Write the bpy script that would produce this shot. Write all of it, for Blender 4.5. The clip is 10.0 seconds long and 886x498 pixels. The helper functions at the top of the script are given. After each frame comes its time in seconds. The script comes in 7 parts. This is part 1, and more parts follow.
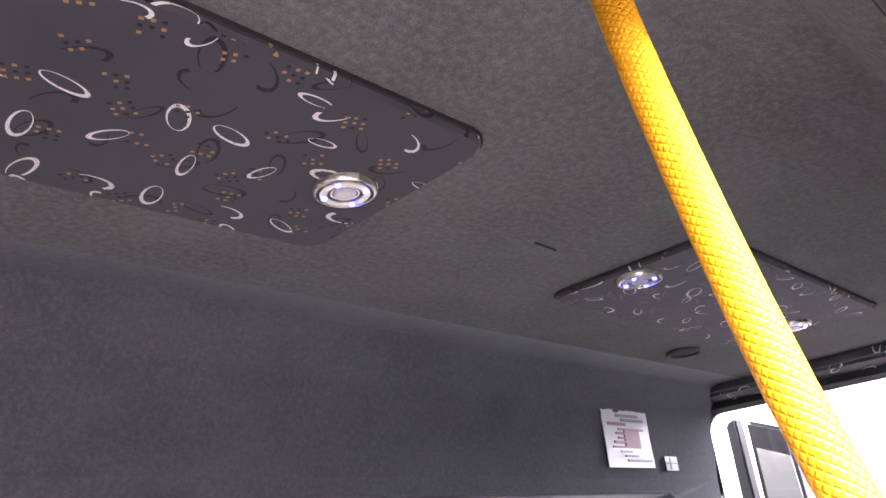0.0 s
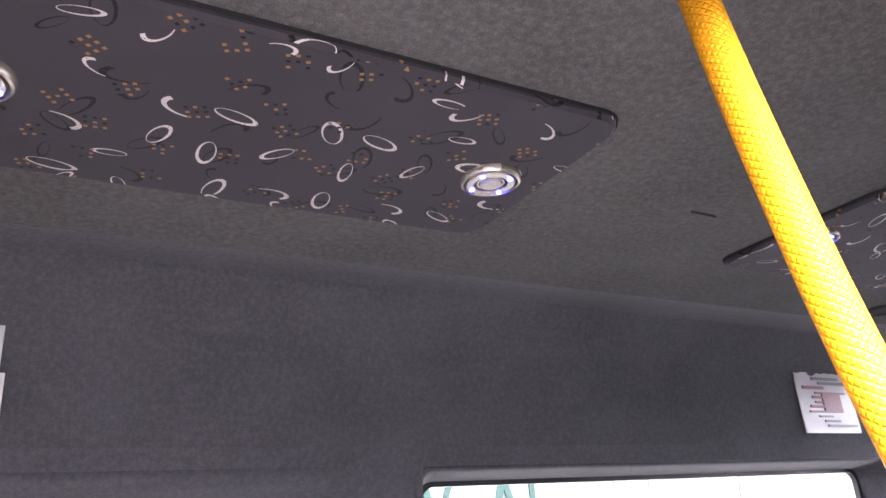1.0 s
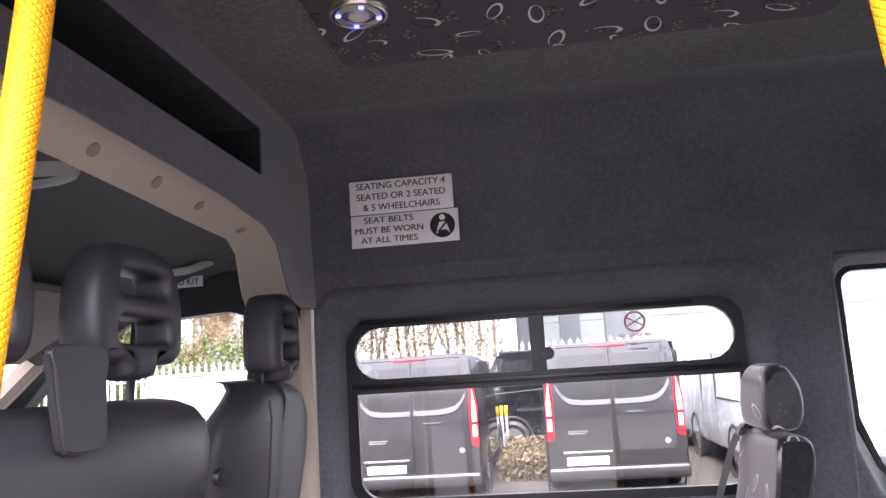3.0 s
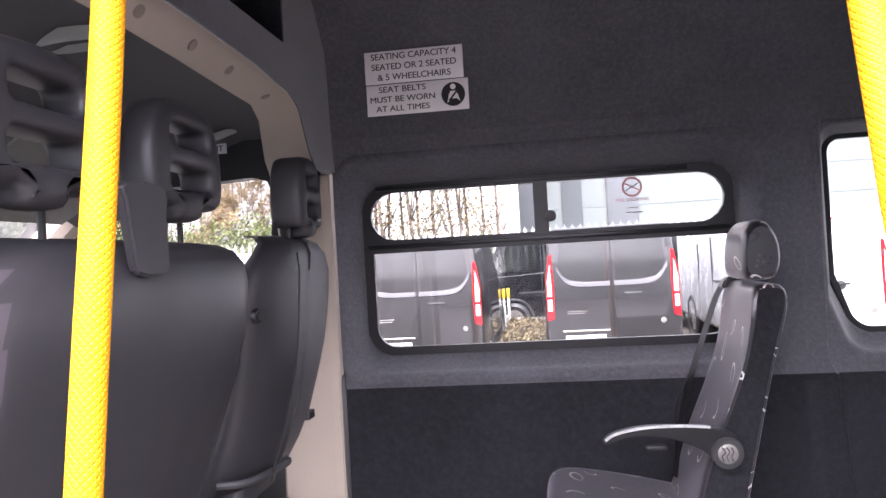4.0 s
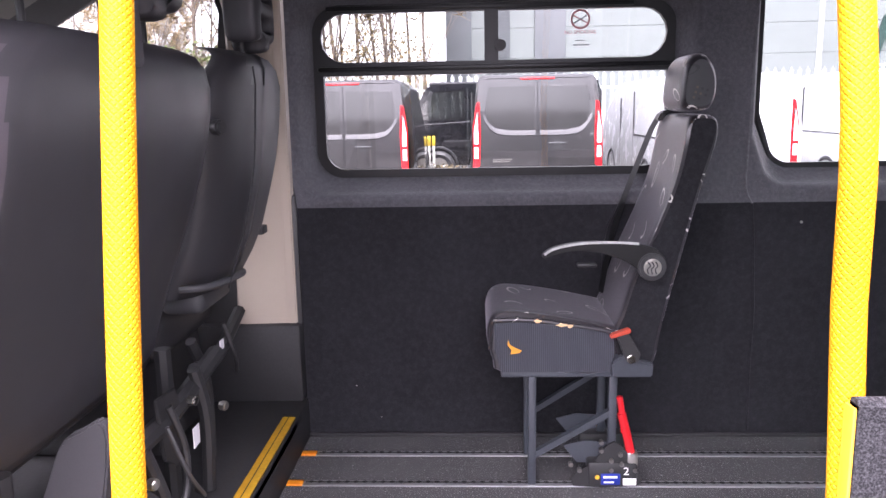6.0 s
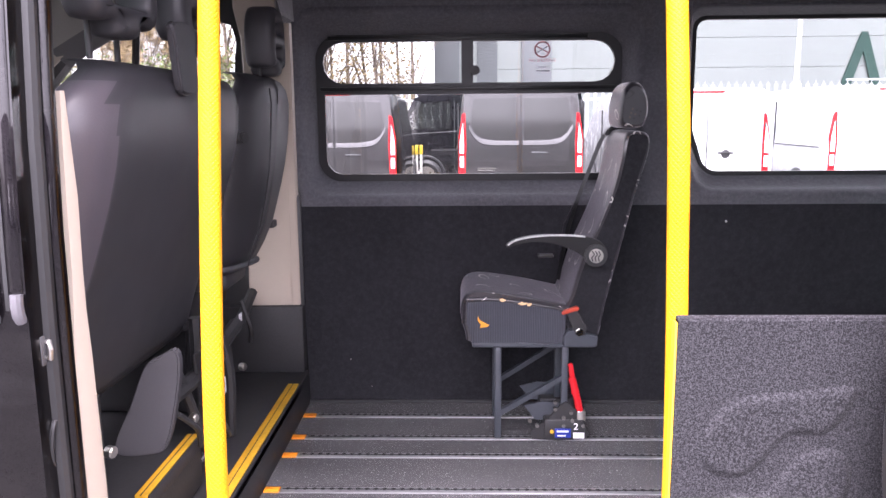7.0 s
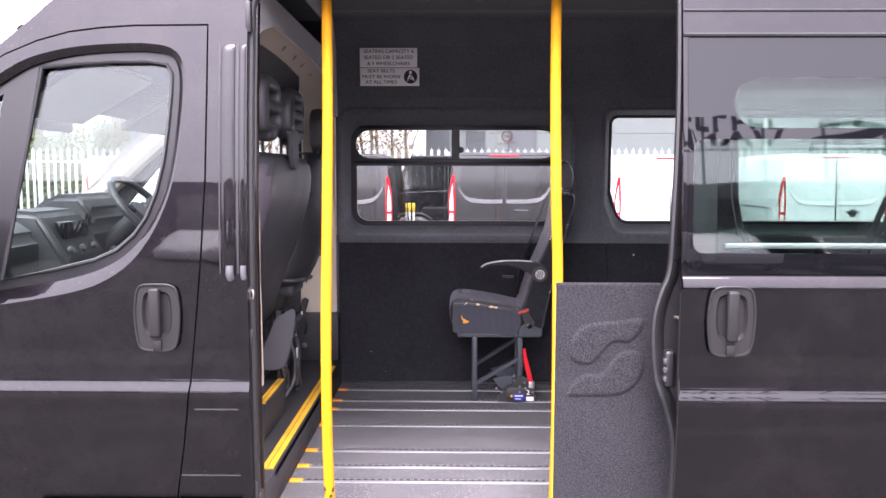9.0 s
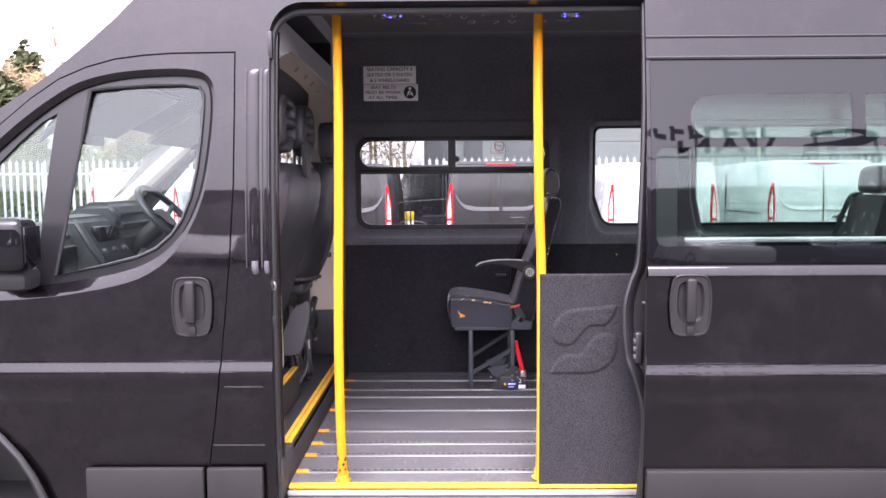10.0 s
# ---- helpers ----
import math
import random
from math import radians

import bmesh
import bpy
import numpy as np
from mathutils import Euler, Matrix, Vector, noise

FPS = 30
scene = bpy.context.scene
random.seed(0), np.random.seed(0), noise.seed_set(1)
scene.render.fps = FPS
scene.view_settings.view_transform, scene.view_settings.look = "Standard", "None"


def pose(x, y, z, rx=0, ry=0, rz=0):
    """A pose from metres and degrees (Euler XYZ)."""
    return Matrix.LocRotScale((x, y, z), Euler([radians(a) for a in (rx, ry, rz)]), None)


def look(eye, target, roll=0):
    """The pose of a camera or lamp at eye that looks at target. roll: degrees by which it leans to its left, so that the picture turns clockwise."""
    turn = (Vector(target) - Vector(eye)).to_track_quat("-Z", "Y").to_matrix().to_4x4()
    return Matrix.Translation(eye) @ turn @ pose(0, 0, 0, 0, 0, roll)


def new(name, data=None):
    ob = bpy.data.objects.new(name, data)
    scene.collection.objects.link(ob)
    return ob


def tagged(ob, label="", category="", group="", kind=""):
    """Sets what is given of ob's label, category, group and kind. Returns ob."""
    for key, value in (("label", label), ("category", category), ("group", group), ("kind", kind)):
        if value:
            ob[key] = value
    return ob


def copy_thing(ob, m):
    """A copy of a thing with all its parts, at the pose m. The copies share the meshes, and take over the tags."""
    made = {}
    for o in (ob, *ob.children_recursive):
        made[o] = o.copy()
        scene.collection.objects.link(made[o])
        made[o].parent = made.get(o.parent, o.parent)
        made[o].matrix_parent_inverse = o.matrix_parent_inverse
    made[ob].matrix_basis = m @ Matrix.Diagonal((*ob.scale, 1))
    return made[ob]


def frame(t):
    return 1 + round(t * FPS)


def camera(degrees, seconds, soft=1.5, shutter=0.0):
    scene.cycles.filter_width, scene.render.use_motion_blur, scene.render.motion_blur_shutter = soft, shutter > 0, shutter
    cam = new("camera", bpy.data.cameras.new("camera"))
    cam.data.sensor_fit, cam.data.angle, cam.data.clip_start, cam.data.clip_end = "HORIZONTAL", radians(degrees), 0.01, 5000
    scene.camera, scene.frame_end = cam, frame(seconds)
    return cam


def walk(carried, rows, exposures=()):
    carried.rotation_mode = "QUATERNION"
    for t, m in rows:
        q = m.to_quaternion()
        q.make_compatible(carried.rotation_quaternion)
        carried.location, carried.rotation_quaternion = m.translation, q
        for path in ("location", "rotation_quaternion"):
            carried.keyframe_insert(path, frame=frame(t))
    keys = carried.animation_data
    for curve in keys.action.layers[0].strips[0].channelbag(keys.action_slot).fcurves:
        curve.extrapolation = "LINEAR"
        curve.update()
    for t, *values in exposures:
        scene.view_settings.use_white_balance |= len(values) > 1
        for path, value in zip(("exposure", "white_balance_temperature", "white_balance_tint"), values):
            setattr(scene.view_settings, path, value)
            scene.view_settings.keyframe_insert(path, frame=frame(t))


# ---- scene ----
cam = camera(60.25, 10.0)
PATH = [
    (0, (0.2424, -0.1208, 1.8407), (1.5670, 1.1702, 2.6016), -5.85),
    (0.5, (0.2595, -0.1668, 1.8342), (1.3807, 1.2884, 2.6250), -5.59),
    (1, (0.2532, -0.2223, 1.8365), (1.1964, 1.3866, 2.5589), -4.38),
    (1.5, (0.2429, -0.2889, 1.8244), (1.0350, 1.4438, 2.4330), -4.36),
    (2, (0.2696, -0.3849, 1.8102), (0.7971, 1.4946, 2.2453), -4.23),
    (2.5, (0.3937, -0.4479, 1.8159), (0.4408, 1.5118, 2.2128), -4.42),
    (3, (0.4477, -0.4958, 1.7838), (0.1957, 1.4641, 2.1023), -3.60),
    (3.2, (0.4605, -0.5257, 1.7728), (0.1188, 1.4288, 2.0358), -3.02),
    (4.3, (0.4290, -0.6578, 1.6909), (0.1902, 1.3272, 1.6336), -3.27),
    (4.5, (0.4184, -0.6532, 1.6894), (0.2061, 1.3249, 1.5770), -3.18),
    (5, (0.4040, -0.6765, 1.6538), (0.2213, 1.2957, 1.4436), -2.69),
    (5.5, (0.3760, -0.6919, 1.6367), (0.2327, 1.2702, 1.3221), -1.94),
    (5.7, (0.3577, -0.6974, 1.6369), (0.2424, 1.2610, 1.2782), -1.41),
    (6.8, (0.4164, -1.0548, 1.6419), (0.3580, 0.9097, 1.2714), -0.99),
    (7, (0.4047, -1.1624, 1.6586), (0.3496, 0.8069, 1.3142), -0.49),
    (7.5, (0.3685, -1.4576, 1.6558), (0.3284, 0.5215, 1.3701), -0.18),
    (8, (0.4056, -1.8022, 1.6581), (0.3777, 0.1811, 1.4014), 0.12),
    (8.5, (0.4533, -2.0951, 1.6916), (0.4216, -0.1081, 1.4664), 0.10),
    (9, (0.4080, -2.3651, 1.6878), (0.3815, -0.3747, 1.4947), 0.11),
    (9.5, (0.4232, -2.5673, 1.7196), (0.3873, -0.5770, 1.5260), -0.50),
    (10, (0.4172, -2.7015, 1.6755), (0.3937, -0.7088, 1.5066), -0.36),
]
EXPOSURES = [(0.0, 5.1, 6250, 30), (1.0, 5.05, 6250, 30), (1.5, 4.6, 6250, 29), (2.0, 3.75, 6250, 27), (2.5, 3.92, 6250, 27), (3.0, 4.05, 6250, 27), (4.5, 3.85, 6250, 29), (5.5, 3.7, 6250, 30), (7.0, 3.6, 6250, 31), (8.5, 3.6, 6250, 31), (9.0, 3.32, 6250, 30), (10.0, 3.02, 6250, 30)]
walk(cam, [(t, look(eye, target, roll)) for t, eye, target, roll in PATH], EXPOSURES)

# ---- light: bright overcast day ----
world = bpy.data.worlds.new("overcast_sky")
scene.world = world
world.use_nodes = True
wn = world.node_tree
sky = wn.nodes.new("ShaderNodeTexSky")
sky.sky_type = "NISHITA"
sky.sun_disc = False
sky.sun_elevation = radians(62)
sky.sun_rotation = radians(200)
sky.dust_density = 4.0
grey = wn.nodes.new("ShaderNodeHueSaturation")
grey.inputs["Saturation"].default_value = 0.12
wn.links.new(sky.outputs["Color"], grey.inputs["Color"])
wn.links.new(grey.outputs["Color"], wn.nodes["Background"].inputs["Color"])
wn.nodes["Background"].inputs["Strength"].default_value = 0.15
sun_data = bpy.data.lights.new("sun", "SUN")
sun_data.energy = 0.5
sun_data.angle = radians(22)
sun_data.color = (1.0, 0.97, 0.93)
sun = new("sun", sun_data)
sun.matrix_world = look((3.1, -6.5, 15), (0.6, 0.5, 0.6))


# ---- materials ----
class Nodes:
    """Short hand for building one node material."""

    def __init__(self, name):
        self.mat = bpy.data.materials.new(name)
        self.mat.use_nodes = True
        self.t = self.mat.node_tree
        self.bsdf = self.t.nodes["Principled BSDF"]

    def add(self, kind, **values):
        n = self.t.nodes.new(kind)
        for k, v in values.items():
            n.inputs[k].default_value = v
        return n

    def put(self, a, b):
        self.t.links.new(a, b)

    def math(self, op, a, b=None, c=None):
        n = self.t.nodes.new("ShaderNodeMath")
        n.operation = op
        for i, v in enumerate((a, b, c)):
            if v is None:
                continue
            if isinstance(v, (int, float)):
                n.inputs[i].default_value = v
            else:
                self.put(v, n.inputs[i])
        return n.outputs[0]

    def mix(self, f, a, b):
        n = self.t.nodes.new("ShaderNodeMix")
        n.data_type = "RGBA"
        for i, v in ((0, f), (6, a), (7, b)):
            if isinstance(v, (int, float)):
                n.inputs[i].default_value = v
            elif isinstance(v, tuple):
                n.inputs[i].default_value = (*v, 1)
            else:
                self.put(v, n.inputs[i])
        return n.outputs[2]

    def noise(self, scale, detail=3.0, vector=None, rough=0.55):
        n = self.add("ShaderNodeTexNoise", Scale=scale, Detail=detail, Roughness=rough)
        self.put(vector or self.place(), n.inputs["Vector"])
        return n.outputs["Fac"]

    def place(self):
        n = self.t.nodes.new("ShaderNodeTexCoord")
        return n.outputs["Object"]

    def uv(self):
        n = self.t.nodes.new("ShaderNodeTexCoord")
        return n.outputs["UV"]

    def spread(self, v, lo, hi, a=0.0, b=1.0):
        n = self.t.nodes.new("ShaderNodeMapRange")
        for k, x in (("From Min", lo), ("From Max", hi), ("To Min", a), ("To Max", b)):
            n.inputs[k].default_value = x
        self.put(v, n.inputs["Value"])
        return n.outputs[0]

    def bump(self, height, strength, distance):
        n = self.add("ShaderNodeBump", Strength=strength, Distance=distance)
        self.put(height, n.inputs["Height"])
        self.put(n.outputs[0], self.bsdf.inputs["Normal"])

    def set(self, **values):
        for k, v in values.items():
            key = k.replace("_", " ")
            if isinstance(v, tuple) and len(v) == 3:
                v = (*v, 1)
            self.bsdf.inputs[key].default_value = v


def shade(c, k):
    return tuple(min(1.0, x * k) for x in c)


def surface(name, colour, rough=0.5, metal=0.0, broad=3.0, fine=120.0, vary=0.18, relief=0.15, depth=0.001, coat=0.0, sheen=0.0, spec=0.5):
    """A plain material with stains, grain, uneven gloss and a fine relief."""
    m = Nodes(name)
    a, b = m.noise(broad, 4), m.noise(fine, 2)
    both = m.math("ADD", m.math("MULTIPLY", a, 0.6), m.math("MULTIPLY", b, 0.4))
    m.put(m.mix(m.spread(both, 0.3, 0.7), shade(colour, 1 - vary), shade(colour, 1 + vary)), m.bsdf.inputs["Base Color"])
    m.put(m.spread(a, 0.3, 0.7, max(0.02, rough - 0.07), min(1, rough + 0.07)), m.bsdf.inputs["Roughness"])
    m.set(Metallic=metal, Coat_Weight=coat, Coat_Roughness=0.04, Sheen_Weight=sheen, Sheen_Roughness=0.5)
    m.bsdf.inputs["Specular IOR Level"].default_value = spec
    if relief:
        m.bump(b, relief, depth)
    return m.mat


def felt(name, colour, light, fleck=0.5, tufts=90, sheen=0.12, lint=0.0):
    """Short-pile lining carpet with lighter fibres."""
    m = Nodes(name)
    place = m.place()
    broad, fibre, tuft = m.noise(4, 4, place), m.noise(420, 3, place, 0.7), m.noise(tufts, 3, place, 0.7)
    both = m.math("ADD", m.math("MULTIPLY", fibre, 0.55), m.math("MULTIPLY", tuft, 0.45))
    base = m.mix(m.spread(broad, 0.3, 0.7), shade(colour, 0.85), shade(colour, 1.15))
    pile = m.mix(m.spread(both, 0.44, 0.7, 0.0, fleck), base, light)
    if lint:
        spots = m.add("ShaderNodeTexVoronoi", Scale=9.0, Randomness=1.0)
        m.put(place, spots.inputs["Vector"])
        rgb = m.t.nodes.new("ShaderNodeSeparateColor")
        m.put(spots.outputs["Color"], rgb.inputs[0])
        dot = m.math("LESS_THAN", spots.outputs["Distance"], m.math("MULTIPLY", rgb.outputs[0], 0.028))
        pile = m.mix(m.math("MULTIPLY", dot, lint), pile, (0.55, 0.52, 0.5))
    m.put(pile, m.bsdf.inputs["Base Color"])
    m.set(Roughness=1.0, Sheen_Weight=sheen, Sheen_Roughness=0.32)
    m.bsdf.inputs["Specular IOR Level"].default_value = 0.1
    m.bump(both, 0.55, 0.0025)
    return m.mat


def moquette(name, ground, gold=1.0, sheen=0.3, rough=0.8):
    """Bus moquette: woven grey cloth with pale and black loops and small gold squares."""
    m = Nodes(name)
    uv = m.uv()

    def cells(scale, shift, random):
        off = m.t.nodes.new("ShaderNodeVectorMath")
        off.operation = "ADD"
        off.inputs[1].default_value = (shift, shift * 0.37, 0)
        m.put(uv, off.inputs[0])
        v = m.add("ShaderNodeTexVoronoi", Scale=scale, Randomness=random)
        v.voronoi_dimensions = "2D"
        m.put(off.outputs[0], v.inputs["Vector"])
        sub = m.t.nodes.new("ShaderNodeVectorMath")
        sub.operation = "SUBTRACT"
        m.put(off.outputs[0], sub.inputs[0])
        m.put(v.outputs["Position"], sub.inputs[1])
        rgb = m.t.nodes.new("ShaderNodeSeparateColor")
        m.put(v.outputs["Color"], rgb.inputs[0])
        return sub.outputs[0], rgb.outputs

    def turned(vec, angle):
        r = m.t.nodes.new("ShaderNodeVectorRotate")
        r.rotation_type = "Z_AXIS"
        m.put(vec, r.inputs["Vector"])
        m.put(angle, r.inputs["Angle"])
        s = m.t.nodes.new("ShaderNodeSeparateXYZ")
        m.put(r.outputs[0], s.inputs[0])
        return s.outputs[0], s.outputs[1]

    def ellipse(x, y, a, b, dx):
        u = m.math("DIVIDE", m.math("SUBTRACT", x, dx), a)
        v = m.math("DIVIDE", y, b)
        return m.math("ADD", m.math("MULTIPLY", u, u), m.math("MULTIPLY", v, v))

    weave = m.noise(900, 2, uv)
    patch = m.noise(5, 4, uv)
    colour = m.mix(m.spread(m.math("ADD", m.math("MULTIPLY", weave, 0.6), m.math("MULTIPLY", patch, 0.4)), 0.35, 0.65), shade(ground, 0.8), shade(ground, 1.2))
    worn = m.spread(m.noise(260, 2, uv), 0.30, 0.42)
    for scale, shift, tone in ((9.6, 3.1, (0.005, 0.005, 0.007)), (8.8, 0.0, (0.66, 0.63, 0.59))):
        vec, rnd = cells(scale, shift, 0.75)
        x, y = turned(vec, m.math("MULTIPLY", rnd[0], 6.283))
        size = m.math("MULTIPLY_ADD", rnd[1], 0.015, 0.0235)
        wide = m.math("MULTIPLY", size, m.math("MULTIPLY_ADD", rnd[2], 0.35, 0.32))
        outer = m.math("LESS_THAN", ellipse(x, y, size, wide, 0.0), 1.0)
        inner = m.math("GREATER_THAN", ellipse(m.math("SUBTRACT", x, m.math("MULTIPLY", size, 0.10)), m.math("SUBTRACT", y, m.math("MULTIPLY", wide, 0.07)), m.math("MULTIPLY", size, 0.85), m.math("MULTIPLY", wide, 0.78), 0.0), 1.0)
        arc = m.math("MAXIMUM", m.math("LESS_THAN", rnd[2], 0.55), m.math("LESS_THAN", m.math("MULTIPLY_ADD", rnd[2], 0.02, m.math("MULTIPLY", x, 0.6)), m.math("ADD", y, 0.012)))
        mask = m.math("MULTIPLY", m.math("MULTIPLY", outer, inner), m.math("MULTIPLY", arc, worn))
        colour = m.mix(mask, colour, tone)
    vec, rnd = cells(10.0, 7.7, 0.9)
    gx, gy = turned(vec, m.math("MULTIPLY", rnd[0], 0.9))
    near = m.math("LESS_THAN", m.math("MAXIMUM", m.math("ABSOLUTE", gx), m.math("ABSOLUTE", gy)), 0.0195)
    cx, cy = m.math("DIVIDE", gx, 0.013), m.math("DIVIDE", gy, 0.013)
    sq = m.math("MULTIPLY", m.math("LESS_THAN", m.math("ABSOLUTE", m.math("SUBTRACT", m.math("FRACT", m.math("ADD", cx, 100.5)), 0.5)), 0.22),
                m.math("LESS_THAN", m.math("ABSOLUTE", m.math("SUBTRACT", m.math("FRACT", m.math("ADD", cy, 100.5)), 0.5)), 0.22))
    key = m.t.nodes.new("ShaderNodeCombineXYZ")
    m.put(m.math("FLOOR", m.math("ADD", cx, 100.5)), key.inputs[0])
    m.put(m.math("FLOOR", m.math("ADD", cy, 100.5)), key.inputs[1])
    m.put(m.math("MULTIPLY", rnd[1], 50.0), key.inputs[2])
    white = m.t.nodes.new("ShaderNodeTexWhiteNoise")
    m.put(key.outputs[0], white.inputs["Vector"])
    pick = white.outputs["Value"]
    spots = m.math("MULTIPLY", near, sq)
    colour = m.mix(m.math("MULTIPLY", spots, m.math("MULTIPLY", m.math("GREATER_THAN", pick, 0.50), gold)), colour, (0.30, 0.17, 0.06))
    colour = m.mix(m.math("MULTIPLY", spots, m.math("LESS_THAN", pick, 0.32)), colour, (0.006, 0.006, 0.008))
    m.put(colour, m.bsdf.inputs["Base Color"])
    m.set(Roughness=rough, Sheen_Weight=sheen, Sheen_Roughness=0.35, Sheen_Tint=(0.95, 0.90, 1.0))
    m.bsdf.inputs["Specular IOR Level"].default_value = 0.3 if rough > 0.5 else 0.55
    m.bump(weave, 0.3, 0.0008)
    return m.mat


def knurled_yellow():
    """Yellow grip tube with a diamond relief: u runs round it, v along it."""
    m = Nodes("knurled_yellow_grip")
    s = m.t.nodes.new("ShaderNodeSeparateXYZ")
    m.put(m.uv(), s.inputs[0])
    a = m.math("SINE", m.math("MULTIPLY", m.math("ADD", s.outputs[0], s.outputs[1]), 6.283 / 0.0082))
    b = m.math("SINE", m.math("MULTIPLY", m.math("SUBTRACT", s.outputs[0], s.outputs[1]), 6.283 / 0.0082))
    dimple = m.math("MAXIMUM", m.spread(a, 0.0, 0.95), m.math("MULTIPLY", m.spread(b, 0.0, 0.95), 0.85))
    stain = m.noise(14, 5)
    scuff = m.spread(m.noise(60, 3), 0.70, 0.76)
    base = m.mix(m.spread(stain, 0.35, 0.7), (0.70, 0.315, 0.002), (0.62, 0.26, 0.002))
    base = m.mix(m.math("MULTIPLY", dimple, 0.34), base, (0.46, 0.15, 0.0))
    m.put(m.mix(m.math("MULTIPLY", scuff, 0.5), base, (0.2, 0.1, 0.01)), m.bsdf.inputs["Base Color"])
    m.set(Roughness=0.55)
    m.bsdf.inputs["Specular IOR Level"].default_value = 0.22
    m.bump(m.math("MULTIPLY", dimple, -1.0), 0.8, 0.0016)
    return m.mat


def ribbed_cloth():
    m = Nodes("ribbed_blue_grey_cloth")
    s = m.t.nodes.new("ShaderNodeSeparateXYZ")
    m.put(m.uv(), s.inputs[0])
    rib = m.math("SINE", m.math("MULTIPLY", s.outputs[0], 6.283 / 0.0055))
    speck = m.noise(300, 3)
    base = m.mix(m.spread(rib, -0.6, 0.8), (0.022, 0.024, 0.031), (0.058, 0.062, 0.078))
    m.put(m.mix(m.spread(speck, 0.35, 0.75, 0.0, 0.35), base, (0.03, 0.03, 0.035)), m.bsdf.inputs["Base Color"])
    m.set(Roughness=0.95, Sheen_Weight=0.15)
    m.bump(rib, 0.5, 0.001)
    return m.mat


def safety_vinyl():
    """Grey slip-resistant floor vinyl with sparkling flakes and scuffs."""
    m = Nodes("grey_safety_vinyl")
    flake = m.math("MAXIMUM", m.spread(m.noise(330, 1), 0.645, 0.69), m.spread(m.noise(150, 1), 0.70, 0.73))
    broad = m.noise(3.5, 5)
    scuff = m.spread(m.noise(26, 5), 0.6, 0.75)
    base = m.mix(m.spread(broad, 0.3, 0.7), (0.046, 0.045, 0.048), (0.070, 0.068, 0.070))
    base = m.mix(m.math("MULTIPLY", scuff, 0.3), base, (0.145, 0.14, 0.137))
    m.put(m.mix(m.math("MULTIPLY", flake, 0.8), base, (0.5, 0.5, 0.5)), m.bsdf.inputs["Base Color"])
    m.put(m.spread(broad, 0.3, 0.7, 0.62, 0.8), m.bsdf.inputs["Roughness"])
    m.bump(m.noise(500, 2), 0.3, 0.0008)
    return m.mat


def car_paint(name, colour, flake=0.4):
    m = Nodes(name)
    spark = m.noise(1500, 0)
    dust = m.spread(m.noise(6, 6, None, 0.7), 0.45, 0.75)
    base = m.mix(m.spread(spark, 0.4, 0.65, 0.0, flake), colour, shade(colour, 2.0))
    base = m.mix(m.math("MULTIPLY", dust, 0.03), base, (0.22, 0.19, 0.17))
    specks = m.math("MULTIPLY", m.spread(m.noise(95, 2), 0.64, 0.70), m.spread(m.noise(2.3, 3), 0.52, 0.66))
    m.put(m.mix(m.math("MULTIPLY", specks, 0.07), base, (0.24, 0.21, 0.19)), m.bsdf.inputs["Base Color"])
    m.put(m.spread(dust, 0.0, 1.0, 0.42, 0.52), m.bsdf.inputs["Roughness"])
    m.set(Metallic=1.0, Coat_Weight=0.75, Coat_Roughness=0.02, Coat_IOR=1.5)
    m.bump(m.math("ADD", m.noise(5, 2), m.math("MULTIPLY", m.noise(160, 1), 0.015)), 0.095, 0.01)
    return m.mat


def glazing(name, tint, face=0.04):
    """Clear sheet whose mirror share grows towards grazing sight."""
    m = Nodes(name)
    m.t.nodes.remove(m.bsdf)
    clear = m.add("ShaderNodeBsdfTransparent", Color=(*tint, 1))
    gloss = m.add("ShaderNodeBsdfGlossy", Color=(1, 1, 1, 1), Roughness=0.012)
    w = m.add("ShaderNodeLayerWeight", Blend=0.5)
    f = m.math("MULTIPLY_ADD", m.math("POWER", w.outputs["Facing"], 5.0), 1.0 - face, face)
    mix = m.t.nodes.new("ShaderNodeMixShader")
    m.put(f, mix.inputs[0])
    m.put(clear.outputs[0], mix.inputs[1])
    m.put(gloss.outputs[0], mix.inputs[2])
    m.put(mix.outputs[0], m.t.nodes["Material Output"].inputs["Surface"])
    return m.mat


def glow(name, colour, strength):
    m = Nodes(name)
    m.set(Base_Color=colour, Emission_Color=colour, Emission_Strength=strength)
    return m.mat


def asphalt():
    m = Nodes("asphalt")
    grit, broad, patch, damp = m.noise(220, 3), m.noise(0.35, 5), m.noise(4, 5), m.noise(0.9, 4, None, 0.65)
    base = m.mix(m.spread(broad, 0.35, 0.65), (0.050, 0.047, 0.045), (0.080, 0.076, 0.072))
    base = m.mix(m.spread(patch, 0.5, 0.75, 0.0, 0.4), base, (0.125, 0.116, 0.108))
    wet = m.spread(damp, 0.50, 0.58)
    base = m.mix(m.math("MULTIPLY", wet, 0.6), base, (0.045, 0.042, 0.040))
    m.put(m.mix(m.spread(grit, 0.5, 0.75, 0.0, 0.45), base, (0.18, 0.172, 0.163)), m.bsdf.inputs["Base Color"])
    m.put(m.spread(wet, 0.0, 1.0, 0.88, 0.6), m.bsdf.inputs["Roughness"])
    m.bump(grit, 0.5, 0.006)
    return m.mat


